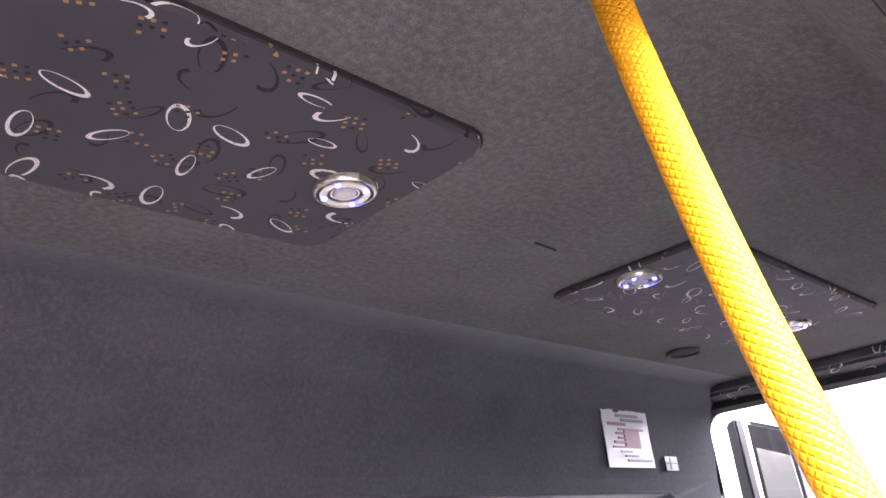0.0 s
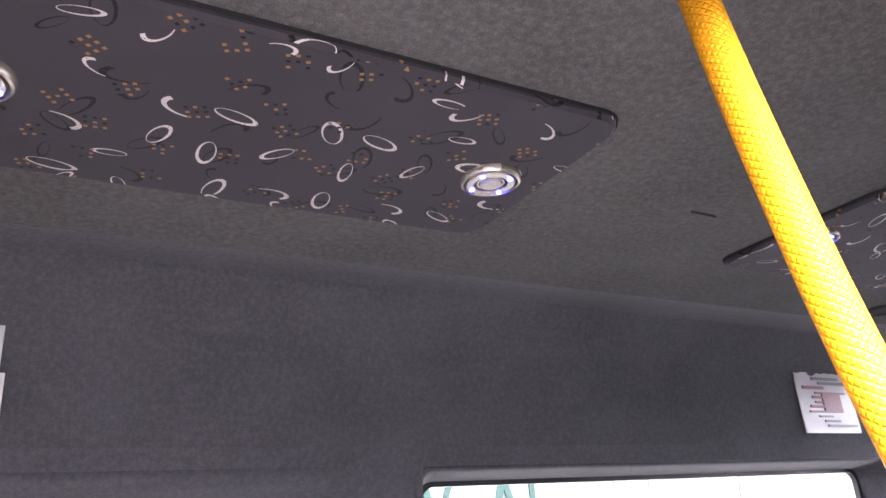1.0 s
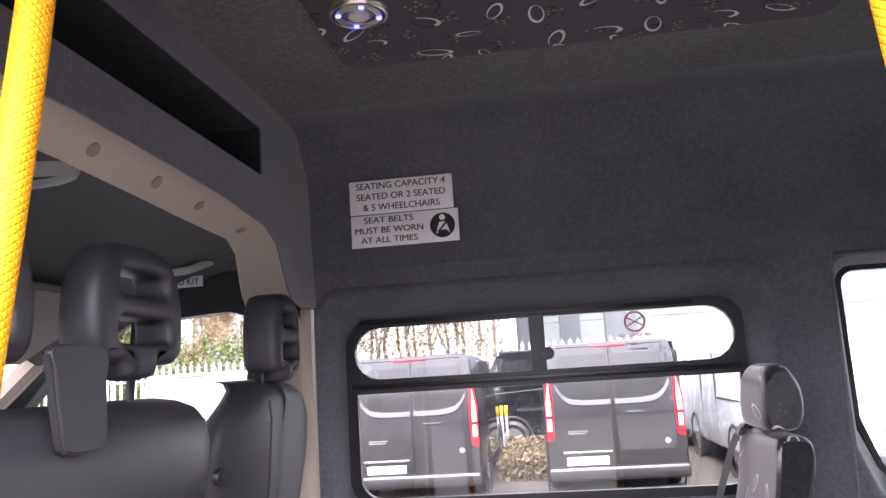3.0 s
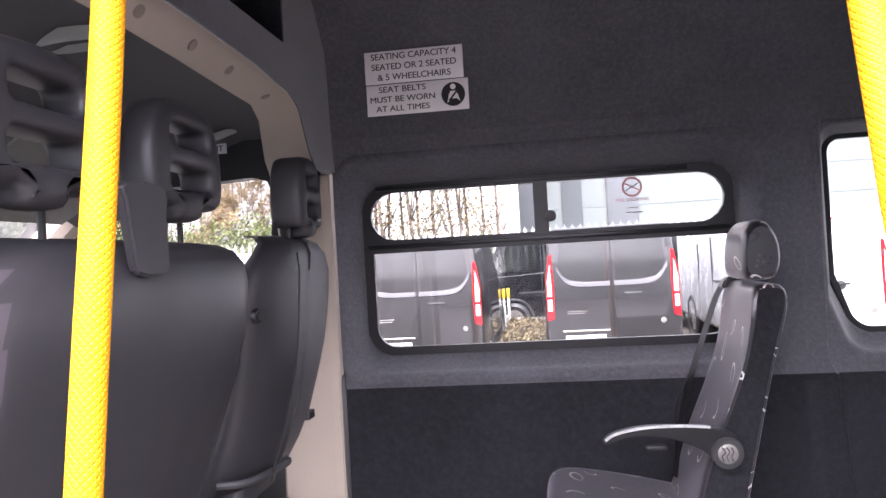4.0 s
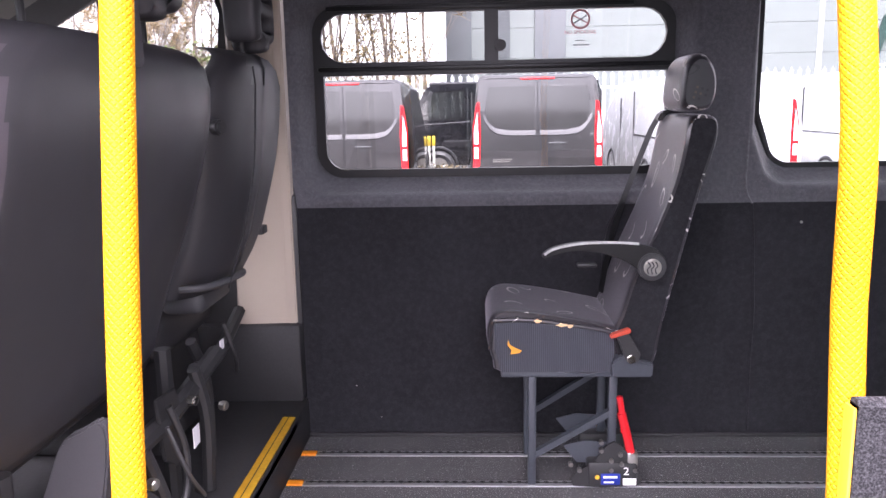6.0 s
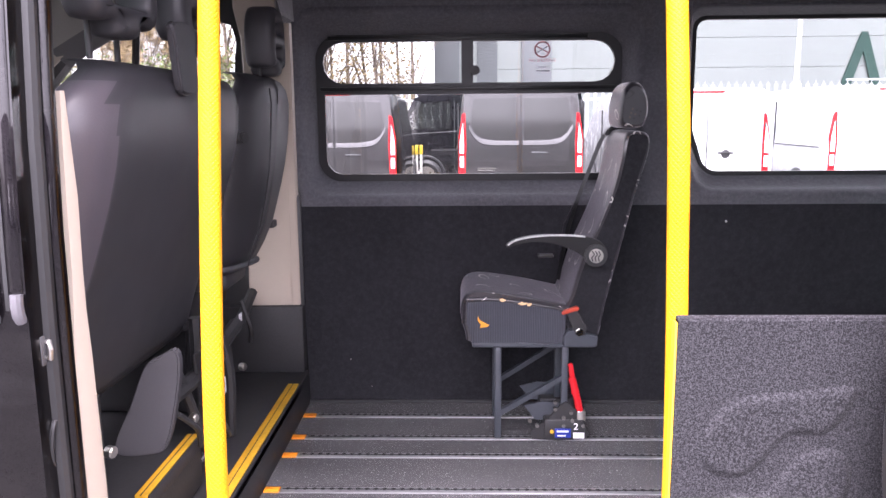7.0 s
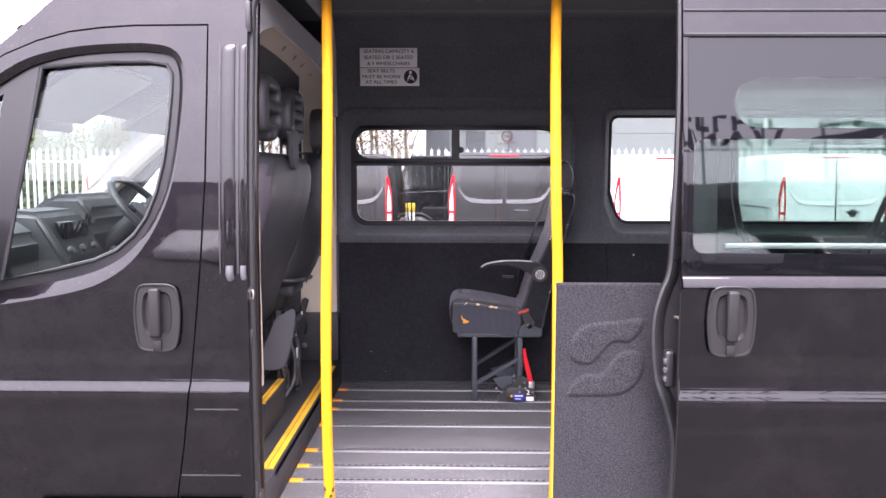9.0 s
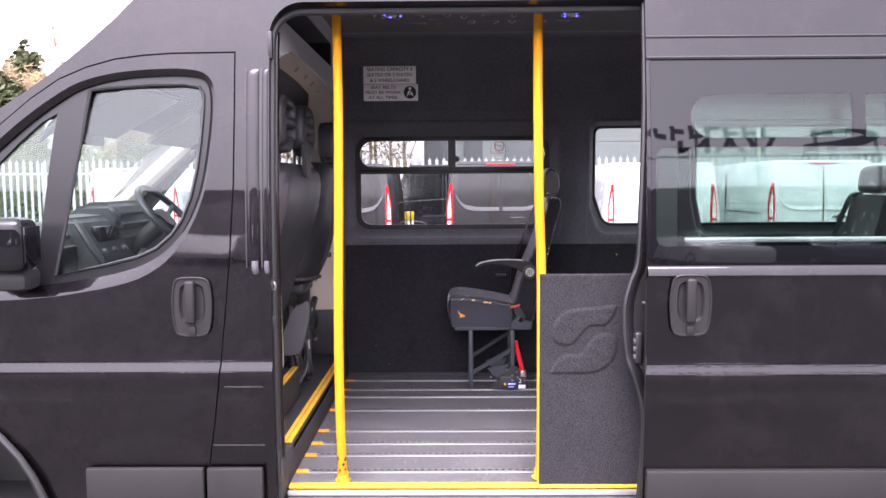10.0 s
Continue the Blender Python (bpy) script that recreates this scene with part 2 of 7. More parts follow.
LINING = felt("charcoal_lining_carpet", (0.080, 0.0795, 0.088), (0.204, 0.204, 0.224), 0.5, 90, 0.62)
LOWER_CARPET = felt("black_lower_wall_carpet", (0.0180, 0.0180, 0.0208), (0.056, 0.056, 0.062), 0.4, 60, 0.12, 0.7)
CEILING_FELT = felt("charcoal_ceiling_carpet", (0.092, 0.091, 0.089), (0.29, 0.285, 0.272), 0.55, 75)
BOARD_FELT = felt("grey_speckled_carpet", (0.012, 0.0115, 0.0130), (0.088, 0.086, 0.094), 0.62, 210, 0.1, 0.35)
MOQUETTE = moquette("loop_patterned_moquette", (0.047, 0.043, 0.050))
SEAT_MOQUETTE = moquette("worn_seat_moquette", (0.021, 0.019, 0.0225), 0.15, 0.25, 0.29)
PIPING = felt("worn_carpet_edge", (0.11, 0.11, 0.12), (0.26, 0.26, 0.28), 0.5)
SIDE_CLOTH = felt("dark_plain_moquette", (0.014, 0.014, 0.016), (0.05, 0.05, 0.055), 0.4)
RIBBED = ribbed_cloth()
YELLOW = knurled_yellow()
YELLOW_EDGE = surface("yellow_step_edge", (0.62, 0.33, 0.013), 0.6, vary=0.25, broad=12, relief=0.3)
VINYL = safety_vinyl()
STEP_VINYL = surface("black_ribbed_step_vinyl", (0.024, 0.0235, 0.025), 0.65, vary=0.3, relief=0.4)
ALU = surface("scuffed_aluminium", (0.42, 0.42, 0.43), 0.45, metal=0.8, vary=0.25, fine=300)
SLOT = surface("dirty_track_slot", (0.02, 0.02, 0.02), 0.7)
ORANGE = surface("orange_end_cap", (0.80, 0.26, 0.01), 0.5, relief=0.05)
SEAT_VINYL = surface("black_leather_cloth", (0.030, 0.029, 0.032), 0.5, vary=0.2, fine=500, relief=0.3, depth=0.0006)
SEAT_SHELL = surface("dark_grey_seat_shell", (0.038, 0.037, 0.041), 0.45, vary=0.12, fine=500, relief=0.15, depth=0.0005)
BOLSTER = surface("lavender_grey_leather_cloth", (0.075, 0.066, 0.076), 0.36, vary=0.15, fine=500, relief=0.25, depth=0.0006)
DRIVER_SHELL = surface("grey_seat_cloth", (0.062, 0.060, 0.062), 0.5, vary=0.12, fine=500, relief=0.2, depth=0.0005)
PLASTIC = surface("black_textured_plastic", (0.022, 0.022, 0.023), 0.5, fine=600, relief=0.15, depth=0.0004)
GREY_PLASTIC = surface("grey_textured_plastic", (0.05, 0.05, 0.053), 0.5, fine=600, relief=0.15, depth=0.0004)
BEIGE = surface("beige_trim_plastic", (0.43, 0.367, 0.298), 0.6, vary=0.06, fine=500, relief=0.1, depth=0.0004)
PALE = surface("pale_grey_trim", (0.48, 0.48, 0.45), 0.65, vary=0.06)
BEIGE_CAP = surface("darker_beige_cap", (0.24, 0.20, 0.16), 0.6, relief=0.05)
BEAD_HIGHLIGHT = surface("grey_bead_highlight", (0.095, 0.092, 0.10), 0.35, vary=0.2, relief=0.0)
WORN_HIGHLIGHT = surface("pale_worn_highlight", (0.42, 0.42, 0.42), 0.35, vary=0.4, broad=40, relief=0.05)
ARM_BLACK = surface("black_armrest_plastic", (0.007, 0.007, 0.0075), 0.42, relief=0.05, spec=0.35)
DOOR_EDGE = surface("satin_black_door_edge", (0.0115, 0.0108, 0.0120), 0.34, vary=0.2, relief=0.1, spec=0.4)
STRIKER = surface("worn_brassy_steel", (0.26, 0.225, 0.18), 0.42, metal=0.5, vary=0.35, broad=60)
RUBBER = surface("black_rubber_seal", (0.014, 0.014, 0.015), 0.42, relief=0.05)
PAINT = car_paint("black_metallic_paint", (0.0080, 0.0068, 0.0084), 0.5)
FRIT = surface("black_glass_border", (0.004, 0.004, 0.005), -0.05, vary=0.1, relief=0.0, spec=0.36)
FRAME_GLOSS = surface("satin_black_frame", (0.011, 0.011, 0.012), 0.34, relief=0.03, spec=0.35)
CLADDING = surface("dark_grey_body_trim", (0.0115, 0.0105, 0.0110), 0.5, fine=500, relief=0.2, depth=0.0005, spec=0.3)
GLASS = glazing("clear_glass", (0.80, 0.815, 0.81))
DOOR_GLASS = glazing("green_tinted_door_glass", (0.84, 0.92, 0.90), 0.03)
TINTED = glazing("green_tinted_glass", (0.72, 0.80, 0.768), 0.024)
CHROME = surface("chrome", (0.75, 0.74, 0.70), 0.12, metal=1.0, vary=0.08, relief=0.0)
BEZEL = surface("cream_silver_bezel", (0.66, 0.61, 0.51), 0.26, metal=0.85, vary=0.05, relief=0.0)
STEEL = surface("zinc_bolt", (0.60, 0.58, 0.54), 0.3, metal=1.0)
DULL_BOLT = surface("dull_zinc_bolt", (0.22, 0.21, 0.20), 0.4, metal=0.9)
LEG_PAINT = surface("slate_blue_grey_frame_paint", (0.042, 0.048, 0.058), 0.42, vary=0.12)
RED = surface("red_lever", (0.62, 0.015, 0.02), 0.4, vary=0.12, relief=0.0)
RED_SEW = surface("orange_red_buckle_button", (0.50, 0.065, 0.03), 0.5)
BLUE_TAG = surface("blue_label", (0.012, 0.03, 0.28), 0.45, relief=0.0)
FOAM = surface("orange_foam", (0.72, 0.30, 0.03), 0.9, broad=60)
FOAM_PALE = surface("pale_torn_foam", (0.72, 0.48, 0.25), 0.9, broad=60)
WHITE_PLATE = surface("white_engraved_plate", (0.84, 0.80, 0.79), 0.32, vary=0.03, relief=0.0)
INK = surface("black_lettering", (0.012, 0.012, 0.013), 0.5, relief=0.0)
RED_INK = surface("faded_red_print", (0.45, 0.14, 0.15), 0.5, relief=0.0)
PAPER = surface("laminated_paper", (0.72, 0.70, 0.72), 0.25, vary=0.05, relief=0.0)
PINK_INK = surface("pink_grey_print", (0.42, 0.22, 0.25), 0.4, relief=0.0)
GREY_INK = surface("grey_print", (0.30, 0.29, 0.33), 0.4, relief=0.0)
LED = glow("blue_led", (0.04, 0.05, 1.0), 1.5)
LENS = surface("frosted_lamp_lens", (0.55, 0.52, 0.45), 0.2, relief=0.0)
WEB = surface("black_belt_webbing", (0.010, 0.010, 0.011), 0.75, fine=400, relief=0.4)
ASPHALT = asphalt()


# ---- mesh tools ----
def part(name, bm, material, parent=None, label="", sharp=35):
    """Links a bmesh, given in world places, as one object under a thing or a part."""
    uv = bm.loops.layers.uv.verify() if not bm.loops.layers.uv else None
    if uv:
        for f in bm.faces:
            f.normal_update()
            n = [abs(c) for c in f.normal]
            k = n.index(max(n))
            for lp in f.loops:
                p = lp.vert.co
                lp[uv].uv = (p.y, p.z) if k == 0 else (p.x, p.z) if k == 1 else (p.x, p.y)
    me = bpy.data.meshes.new(name)
    bm.to_mesh(me)
    bm.free()
    me.polygons.foreach_set("use_smooth", [True] * len(me.polygons))
    me.set_sharp_from_angle(angle=radians(sharp))
    for mt in material if isinstance(material, tuple) else (material,):
        me.materials.append(mt)
    ob = new(name, me)
    if parent:
        hang(ob, parent)
    if label:
        ob["label"] = label
    return ob


def hang(ob, parent):
    ob.parent = parent
    if parent.parent is None:
        ob.matrix_parent_inverse = parent.matrix_basis.inverted()


def thing(name, base, label, category, group=""):
    e = new(name)
    e.empty_display_size = 0.1
    e.matrix_basis = Matrix.Translation(base)
    return tagged(e, label, category, group)


def fresh():
    return bmesh.new()


def merge(bm, other):
    """Adds the bmesh other to bm and frees it."""
    me = bpy.data.meshes.new("tmp")
    other.to_mesh(me)
    other.free()
    bm.from_mesh(me)
    bpy.data.meshes.remove(me)
    return bm


def fix(bm):
    bmesh.ops.recalc_face_normals(bm, faces=bm.faces)
    return bm


def box(x0, x1, y0, y1, z0, z1, bevel=0.0, seg=2):
    bm = fresh()
    bmesh.ops.create_cube(bm, size=1)
    for v in bm.verts:
        v.co = Vector(((x0 + x1) / 2 + v.co.x * (x1 - x0), (y0 + y1) / 2 + v.co.y * (y1 - y0), (z0 + z1) / 2 + v.co.z * (z1 - z0)))
    if bevel:
        bmesh.ops.bevel(bm, geom=bm.edges[:], offset=bevel, segments=seg, profile=0.5, affect="EDGES")
    return fix(bm)


def disc(centre, axis, r, depth, n=24, bevel=0.0, r2=None):
    bm = fresh()
    bmesh.ops.create_cone(bm, cap_ends=True, segments=n, radius1=r, radius2=r if r2 is None else r2, depth=depth)
    if bevel:
        bmesh.ops.bevel(bm, geom=[e for e in bm.edges if abs(e.verts[0].co.z - e.verts[1].co.z) < 1e-6], offset=bevel, segments=2, affect="EDGES")
    q = Vector((0, 0, 1)).rotation_difference(Vector(axis)).to_matrix().to_4x4()
    bmesh.ops.transform(bm, matrix=Matrix.Translation(centre) @ q, verts=bm.verts)
    return bm


def ring(centre, axis, r, thick, n=32, k=8, flat=1.0):
    bm = fresh()
    loops = []
    for i in range(n):
        a = 2 * math.pi * i / n
        loops.append([bm.verts.new(((r + thick * math.cos(2 * math.pi * j / k)) * math.cos(a), (r + thick * math.cos(2 * math.pi * j / k)) * math.sin(a), flat * thick * math.sin(2 * math.pi * j / k))) for j in range(k)])
    for i in range(n):
        for j in range(k):
            bm.faces.new((loops[i][j], loops[(i + 1) % n][j], loops[(i + 1) % n][(j + 1) % k], loops[i][(j + 1) % k]))
    q = Vector((0, 0, 1)).rotation_difference(Vector(axis)).to_matrix().to_4x4()
    bmesh.ops.transform(bm, matrix=Matrix.Translation(centre) @ q, verts=bm.verts)
    return fix(bm)


def tube(points, r, n=12, caps=True, taper=None):
    """A tube along a line of points, with u round it and v along it in metres."""
    bm = fresh()
    uv = bm.loops.layers.uv.verify()
    pts = [Vector(p) for p in points]
    side = None
    rows, run = [], [0.0]
    for i, p in enumerate(pts):
        d = (pts[min(i + 1, len(pts) - 1)] - pts[max(i - 1, 0)]).normalized()
        if side is None:
            side = d.orthogonal().normalized()
        side = (side - d * side.dot(d)).normalized()
        up = d.cross(side)
        k = r if taper is None else r + (taper - r) * i / (len(pts) - 1)
        rows.append([bm.verts.new(p + k * (math.cos(2 * math.pi * j / n) * side + math.sin(2 * math.pi * j / n) * up)) for j in range(n)])
        if i:
            run.append(run[-1] + (p - pts[i - 1]).length)
    for i in range(len(rows) - 1):
        for j in range(n):
            f = bm.faces.new((rows[i][j], rows[i][(j + 1) % n], rows[i + 1][(j + 1) % n], rows[i + 1][j]))
            for lp, (a, b) in zip(f.loops, ((i, j), (i, j + 1), (i + 1, j + 1), (i + 1, j))):
                lp[uv].uv = (b / n * 2 * math.pi * r, run[a])
    if caps:
        bm.faces.new(rows[0][::-1])
        bm.faces.new(rows[-1])
    return fix(bm)


def curved(points, steps=6):
    """A smooth line through the points."""
    pts = [Vector(p) for p in points]
    out = []
    for i in range(len(pts) - 1):
        a, b, c, d = pts[max(i - 1, 0)], pts[i], pts[i + 1], pts[min(i + 2, len(pts) - 1)]
        for s in range(steps):
            t = s / steps
            out.append(0.5 * ((2 * b) + (c - a) * t + (2 * a - 5 * b + 4 * c - d) * t * t + (3 * b - a - 3 * c + d) * t ** 3))
    out.append(pts[-1])
    return out


def rrect(a0, a1, b0, b1, r, n=6, e=4):
    """A rounded rectangle as (a, b) points, with e points along each side."""
    out = []
    for (ca, cb), start in (((a1 - r, b1 - r), 0), ((a0 + r, b1 - r), 90), ((a0 + r, b0 + r), 180), ((a1 - r, b0 + r), 270)):
        for i in range(n + 1):
            w = radians(start + 90 * i / n)
            out.append((ca + r * math.cos(w), cb + r * math.sin(w)))
        nxt = radians(start + 90)
        na, nb = {0: (a0 + r, b1), 90: (a0, b0 + r), 180: (a1 - r, b0), 270: (a1, b1 - r)}[start]
        la, lb = out[-1]
        for i in range(1, e):
            out.append((la + (na - la) * i / e, lb + (nb - lb) * i / e))
    return out


def loft(loops, closed=True, cap=()):
    """Skins loops of equal length; cap: which of the end loops to fill."""
    bm = fresh()
    rows = [[bm.verts.new(p) for p in lp] for lp in loops]
    n = len(rows[0])
    for a, b in zip(rows, rows[1:]):
        for j in range(n if closed else n - 1):
            bm.faces.new((a[j], a[(j + 1) % n], b[(j + 1) % n], b[j]))
    for k in cap:
        bm.faces.new(rows[k])
    return fix(bm)


def flat(outer, holes=(), lift=None, cuts=()):
    """A flat piece with holes, in (a, b) points; lift turns (a, b) into a place. cuts: ('a' or 'b', value) lines along which it is split."""
    bm = fresh()
    edges = []
    for lp in (outer, *holes):
        vs = [bm.verts.new((a, b, 0)) for a, b in lp]
        edges += [bm.edges.new((vs[i], vs[(i + 1) % len(vs)])) for i in range(len(vs))]
    bmesh.ops.triangle_fill(bm, use_beauty=True, use_dissolve=False, edges=edges, normal=(0, 0, 1))
    for axis, v in cuts:
        no = (1, 0, 0) if axis == "a" else (0, 1, 0)
        co = (v, 0, 0) if axis == "a" else (0, v, 0)
        bmesh.ops.bisect_plane(bm, geom=bm.verts[:] + bm.edges[:] + bm.faces[:], plane_co=co, plane_no=no)
    if lift:
        for v in bm.verts:
            v.co = Vector(lift(v.co.x, v.co.y))
    return bm


def plate(outer, holes, lift, shift, cuts=()):
    """A flat piece with holes and a thickness: shift is the way to its back face."""
    bm = flat(outer, holes, lift, cuts)
    got = bmesh.ops.extrude_face_region(bm, geom=bm.faces[:])
    for v in got["geom"]:
        if isinstance(v, bmesh.types.BMVert):
            v.co += Vector(shift)
    return fix(bm)


def prism(outline, lift, shift, bevel=0.0, seg=2):
    bm = fresh()
    f = bm.faces.new([bm.verts.new(lift(a, b)) for a, b in outline])
    got = bmesh.ops.extrude_face_region(bm, geom=[f])
    for v in got["geom"]:
        if isinstance(v, bmesh.types.BMVert):
            v.co += Vector(shift)
    fix(bm)
    if bevel:
        bmesh.ops.bevel(bm, geom=bm.edges[:], offset=bevel, segments=seg, affect="EDGES", clamp_overlap=True)
    return fix(bm)


def grown(loop, d):
    """The closed (a, b) outline moved outwards by d."""
    area = sum(loop[i - 1][0] * loop[i][1] - loop[i][0] * loop[i - 1][1] for i in range(len(loop)))
    s = 1 if area > 0 else -1
    out = []
    for i, (a, b) in enumerate(loop):
        p, q = loop[i - 1], loop[(i + 1) % len(loop)]
        t = Vector((q[0] - p[0], q[1] - p[1])).normalized()
        out.append((a + s * t.y * d, b - s * t.x * d))
    return out


def smooth2(points, steps=4):
    """A closed smooth outline through (a, b) points."""
    pts = [Vector((a, b, 0)) for a, b in points]
    n = len(pts)
    out = []
    for i in range(n):
        a, b, c, d = pts[i - 1], pts[i], pts[(i + 1) % n], pts[(i + 2) % n]
        for s in range(steps):
            t = s / steps
            v = 0.5 * ((2 * b) + (c - a) * t + (2 * a - 5 * b + 4 * c - d) * t * t + (3 * b - a - 3 * c + d) * t ** 3)
            out.append((v.x, v.y))
    return out


def xz(y):
    return lambda a, b: (a, y, b)


def yz(x):
    return lambda a, b: (x, a, b)


def xy(z):
    return lambda a, b: (a, b, z)


def words(name, text, size, m, material, parent, squeeze=1.0):
    """Raised lettering as one mesh, centred on the pose m and facing its z."""
    cu = bpy.data.curves.new("tmp", "FONT")
    cu.body, cu.size, cu.align_x, cu.align_y, cu.extrude = text, 1.0, "CENTER", "CENTER", 0.0004 / size
    ob = bpy.data.objects.new("tmp", cu)
    scene.collection.objects.link(ob)
    me = bpy.data.meshes.new_from_object(ob.evaluated_get(bpy.context.evaluated_depsgraph_get()))
    bpy.data.objects.remove(ob)
    bm = fresh()
    bm.from_mesh(me)
    me.transform(Matrix.Translation((0.022, 0, 0.0002 / size)))
    bm.from_mesh(me)
    bpy.data.meshes.remove(me)
    bmesh.ops.transform(bm, matrix=m @ Matrix.Diagonal((size * squeeze, size, size, 1)), verts=bm.verts)
    return part(name, bm, material, parent)


# ---- the inside of the minibus ----
FLOOR, CEIL = 0.60, 2.455
FAR_LOW, GLAZE = 1.555, 1.655
FRONT, REAR = -0.18, 3.50

# floor with its seat tracks
floor = tagged(part("floor", box(-0.175, REAR, -0.03, FAR_LOW + 0.02, FLOOR - 0.05, FLOOR), VINYL), "grey speckled safety vinyl floor with aluminium tracks", "floor", kind="structure")


def wall_y(z):
    """The far lining leans inwards above the windows."""
    return 1.555 if z < 2.0 else 1.555 - 0.022 * min(1.0, (z - 2.0) / 0.1)


# window reveal from the wall to the glass: growth at the sides and top, growth at the sill, place
REVEAL = ((0.061, 0.080, 1.555), (0.056, 0.073, 1.5515), (0.050, 0.066, 1.550), (0.044, 0.059, 1.552), (0.039, 0.053, 1.558), (0.034, 0.048, 1.567), (0.029, 0.044, 1.579), (0.024, 0.040, 1.592), (0.018, 0.033, 1.606), (0.012, 0.023, 1.622), (0.007, 0.013, 1.638), (0.003, 0.004, 1.649), (-0.004, -0.004, 1.675))


def bay(x0, x1, z0, z1, wx0, wx1, wz0, wz1, slant=0.0, over=1.35, r=0.075):
    """Lining round one window: flat to the rim, then a rounded reveal with a sloping sill."""

    def outline(side, sill):
        pts = rrect(wx0 - side, wx1 + side, wz0 - sill, wz1 + side * over, r, 6, 5)
        k = 0.125
        return [(a + slant * max(0.0, 1 - (b - wz0 + sill) / k) if a < (wx0 + wx1) / 2 and b < wz0 + k else a, b) for a, b in pts]

    outer = [(a, wall_y(b), b) for a, b in rrect(x0, x1, z0, z1, 0.001, 6, 5)]
    return loft([outer] + [[(a, y, b) for a, b in outline(side, sill)] for side, sill, y in REVEAL])


W1 = (-0.127, 0.970, 1.424, 1.948)
W2 = (1.218, 3.09, 1.438, 1.996)
lining = fresh()
merge(lining, bay(FRONT, 1.09, 1.340, 2.075, *W1))
merge(lining, bay(1.09, REAR, 1.340, 2.075, *W2, slant=0.06, over=0.5, r=0.045))
low = [(FAR_LOW + 0.006, FLOOR), (FAR_LOW + 0.004, 1.318), (FAR_LOW + 0.001, 1.333), (FAR_LOW, 1.340)]
high = [(wall_y(2.075), 2.075), (1.530, 2.16), (1.524, 2.25), (1.513, 2.320), (1.508, 2.332), (1.499, 2.346), (1.428, 2.438), (1.410, 2.449), (1.30, CEIL)]
merge(lining, loft([[(x, y, z) for y, z in high] for x in (FRONT, 0.5, 1.09, 1.8, 2.5, REAR)], closed=False))
merge(lining, box(FRONT, REAR, 1.69, 1.70, FLOOR, 1.40))
wall_far = tagged(part("wall_far", lining, LINING), "charcoal carpet-lined side wall with moulded window surrounds", "wall", kind="structure")
part("lower_carpet", loft([[(x, y + (0.012 * math.exp(-((x - 1.13) / 0.05) ** 2) if z < 1.33 else 0.0), z) for y, z in low] for x in [FRONT, 0.4, 0.9] + [1.0 + 0.02 * i for i in range(14)] + [1.5, 2.2, REAR]], closed=False), LOWER_CARPET, wall_far, "black carpet of the lower wall")
part("carpet_seam", tube(curved([(1.188, 1.552, 1.338), (1.197, 1.553, 1.246), (1.203, 1.554, 1.15), (1.211, 1.555, 1.0), (1.209, 1.556, 0.84), (1.213, 1.557, 0.62)], 6), 0.0035, 6), LOWER_CARPET, wall_far)
part("pillar_piping", tube(curved([(1.182, 1.553, 2.03), (1.176, 1.551, 1.90), (1.171, 1.551, 1.70), (1.168, 1.551, 1.50), (1.166, 1.551, 1.414), (1.172, 1.551, 1.37), (1.188, 1.551, 1.338)], 6), 0.0028, 6), PIPING, wall_far, "paler worn edge of the pillar carpet")
part("kick_strip", box(-0.175, REAR, 1.543, 1.555, FLOOR, FLOOR + 0.012, 0.003), STEP_VINYL, wall_far)
part("trim_screw", disc((1.336, 1.553, 1.28), (0, -1, 0), 0.004, 0.003, 8), STEEL, wall_far)

# ceiling with soft edge towards the door
ceil_bm = fresh()
prof = [(1.30, CEIL), (0.205, CEIL), (0.188, 2.451), (0.176, 2.444), (0.085, 2.416), (0.070, 2.406), (0.058, 2.385), (0.02, 2.325), (-0.045, 2.288)]
merge(ceil_bm, loft([[(x, y, z) for y, z in prof] for x in (FRONT, 0.5, 1.2, 2.0, 2.8, REAR)], closed=False))
ceiling = tagged(part("ceiling", ceil_bm, CEILING_FELT), "charcoal carpet-covered van ceiling with faint seams", "ceiling", kind="structure")


def ceiling_panel(x0, x1, y0, y1):
    bm = loft([[(a, b, CEIL + 0.01) for a, b in rrect(x0, x1, y0, y1, 0.05)], [(a, b, CEIL - 0.010) for a, b in rrect(x0, x1, y0, y1, 0.05)],
               [(a, b, CEIL - 0.016) for a, b in rrect(x0 + 0.006, x1 - 0.006, y0 + 0.006, y1 - 0.006, 0.046)]], cap=(2,))
    e = thing("ceiling_panel", (x0, y0, CEIL), "moquette-covered ceiling panel patterned with pale and black loops", "ceiling panel", "ceiling panels")
    part("cover", bm, MOQUETTE, e)
    # black rim that draws the shadow round the panel's edge
    part("edge_piping", loft([[(a, b, CEIL - 0.001) for a, b in rrect(x0 - 0.005, x1 + 0.005, y0 - 0.005, y1 + 0.005, 0.055)], [(a, b, CEIL - 0.007) for a, b in rrect(x0 - 0.003, x1 + 0.003, y0 - 0.003, y1 + 0.003, 0.053)], [(a, b, CEIL - 0.002) for a, b in rrect(x0 + 0.001, x1 - 0.001, y0 + 0.001, y1 - 0.001, 0.05)]]), WEB, e)
    return e


ceiling_panel(0.06, 1.065, 0.545, 1.035)
ceiling_panel(1.765, 2.83, 0.540, 1.005)


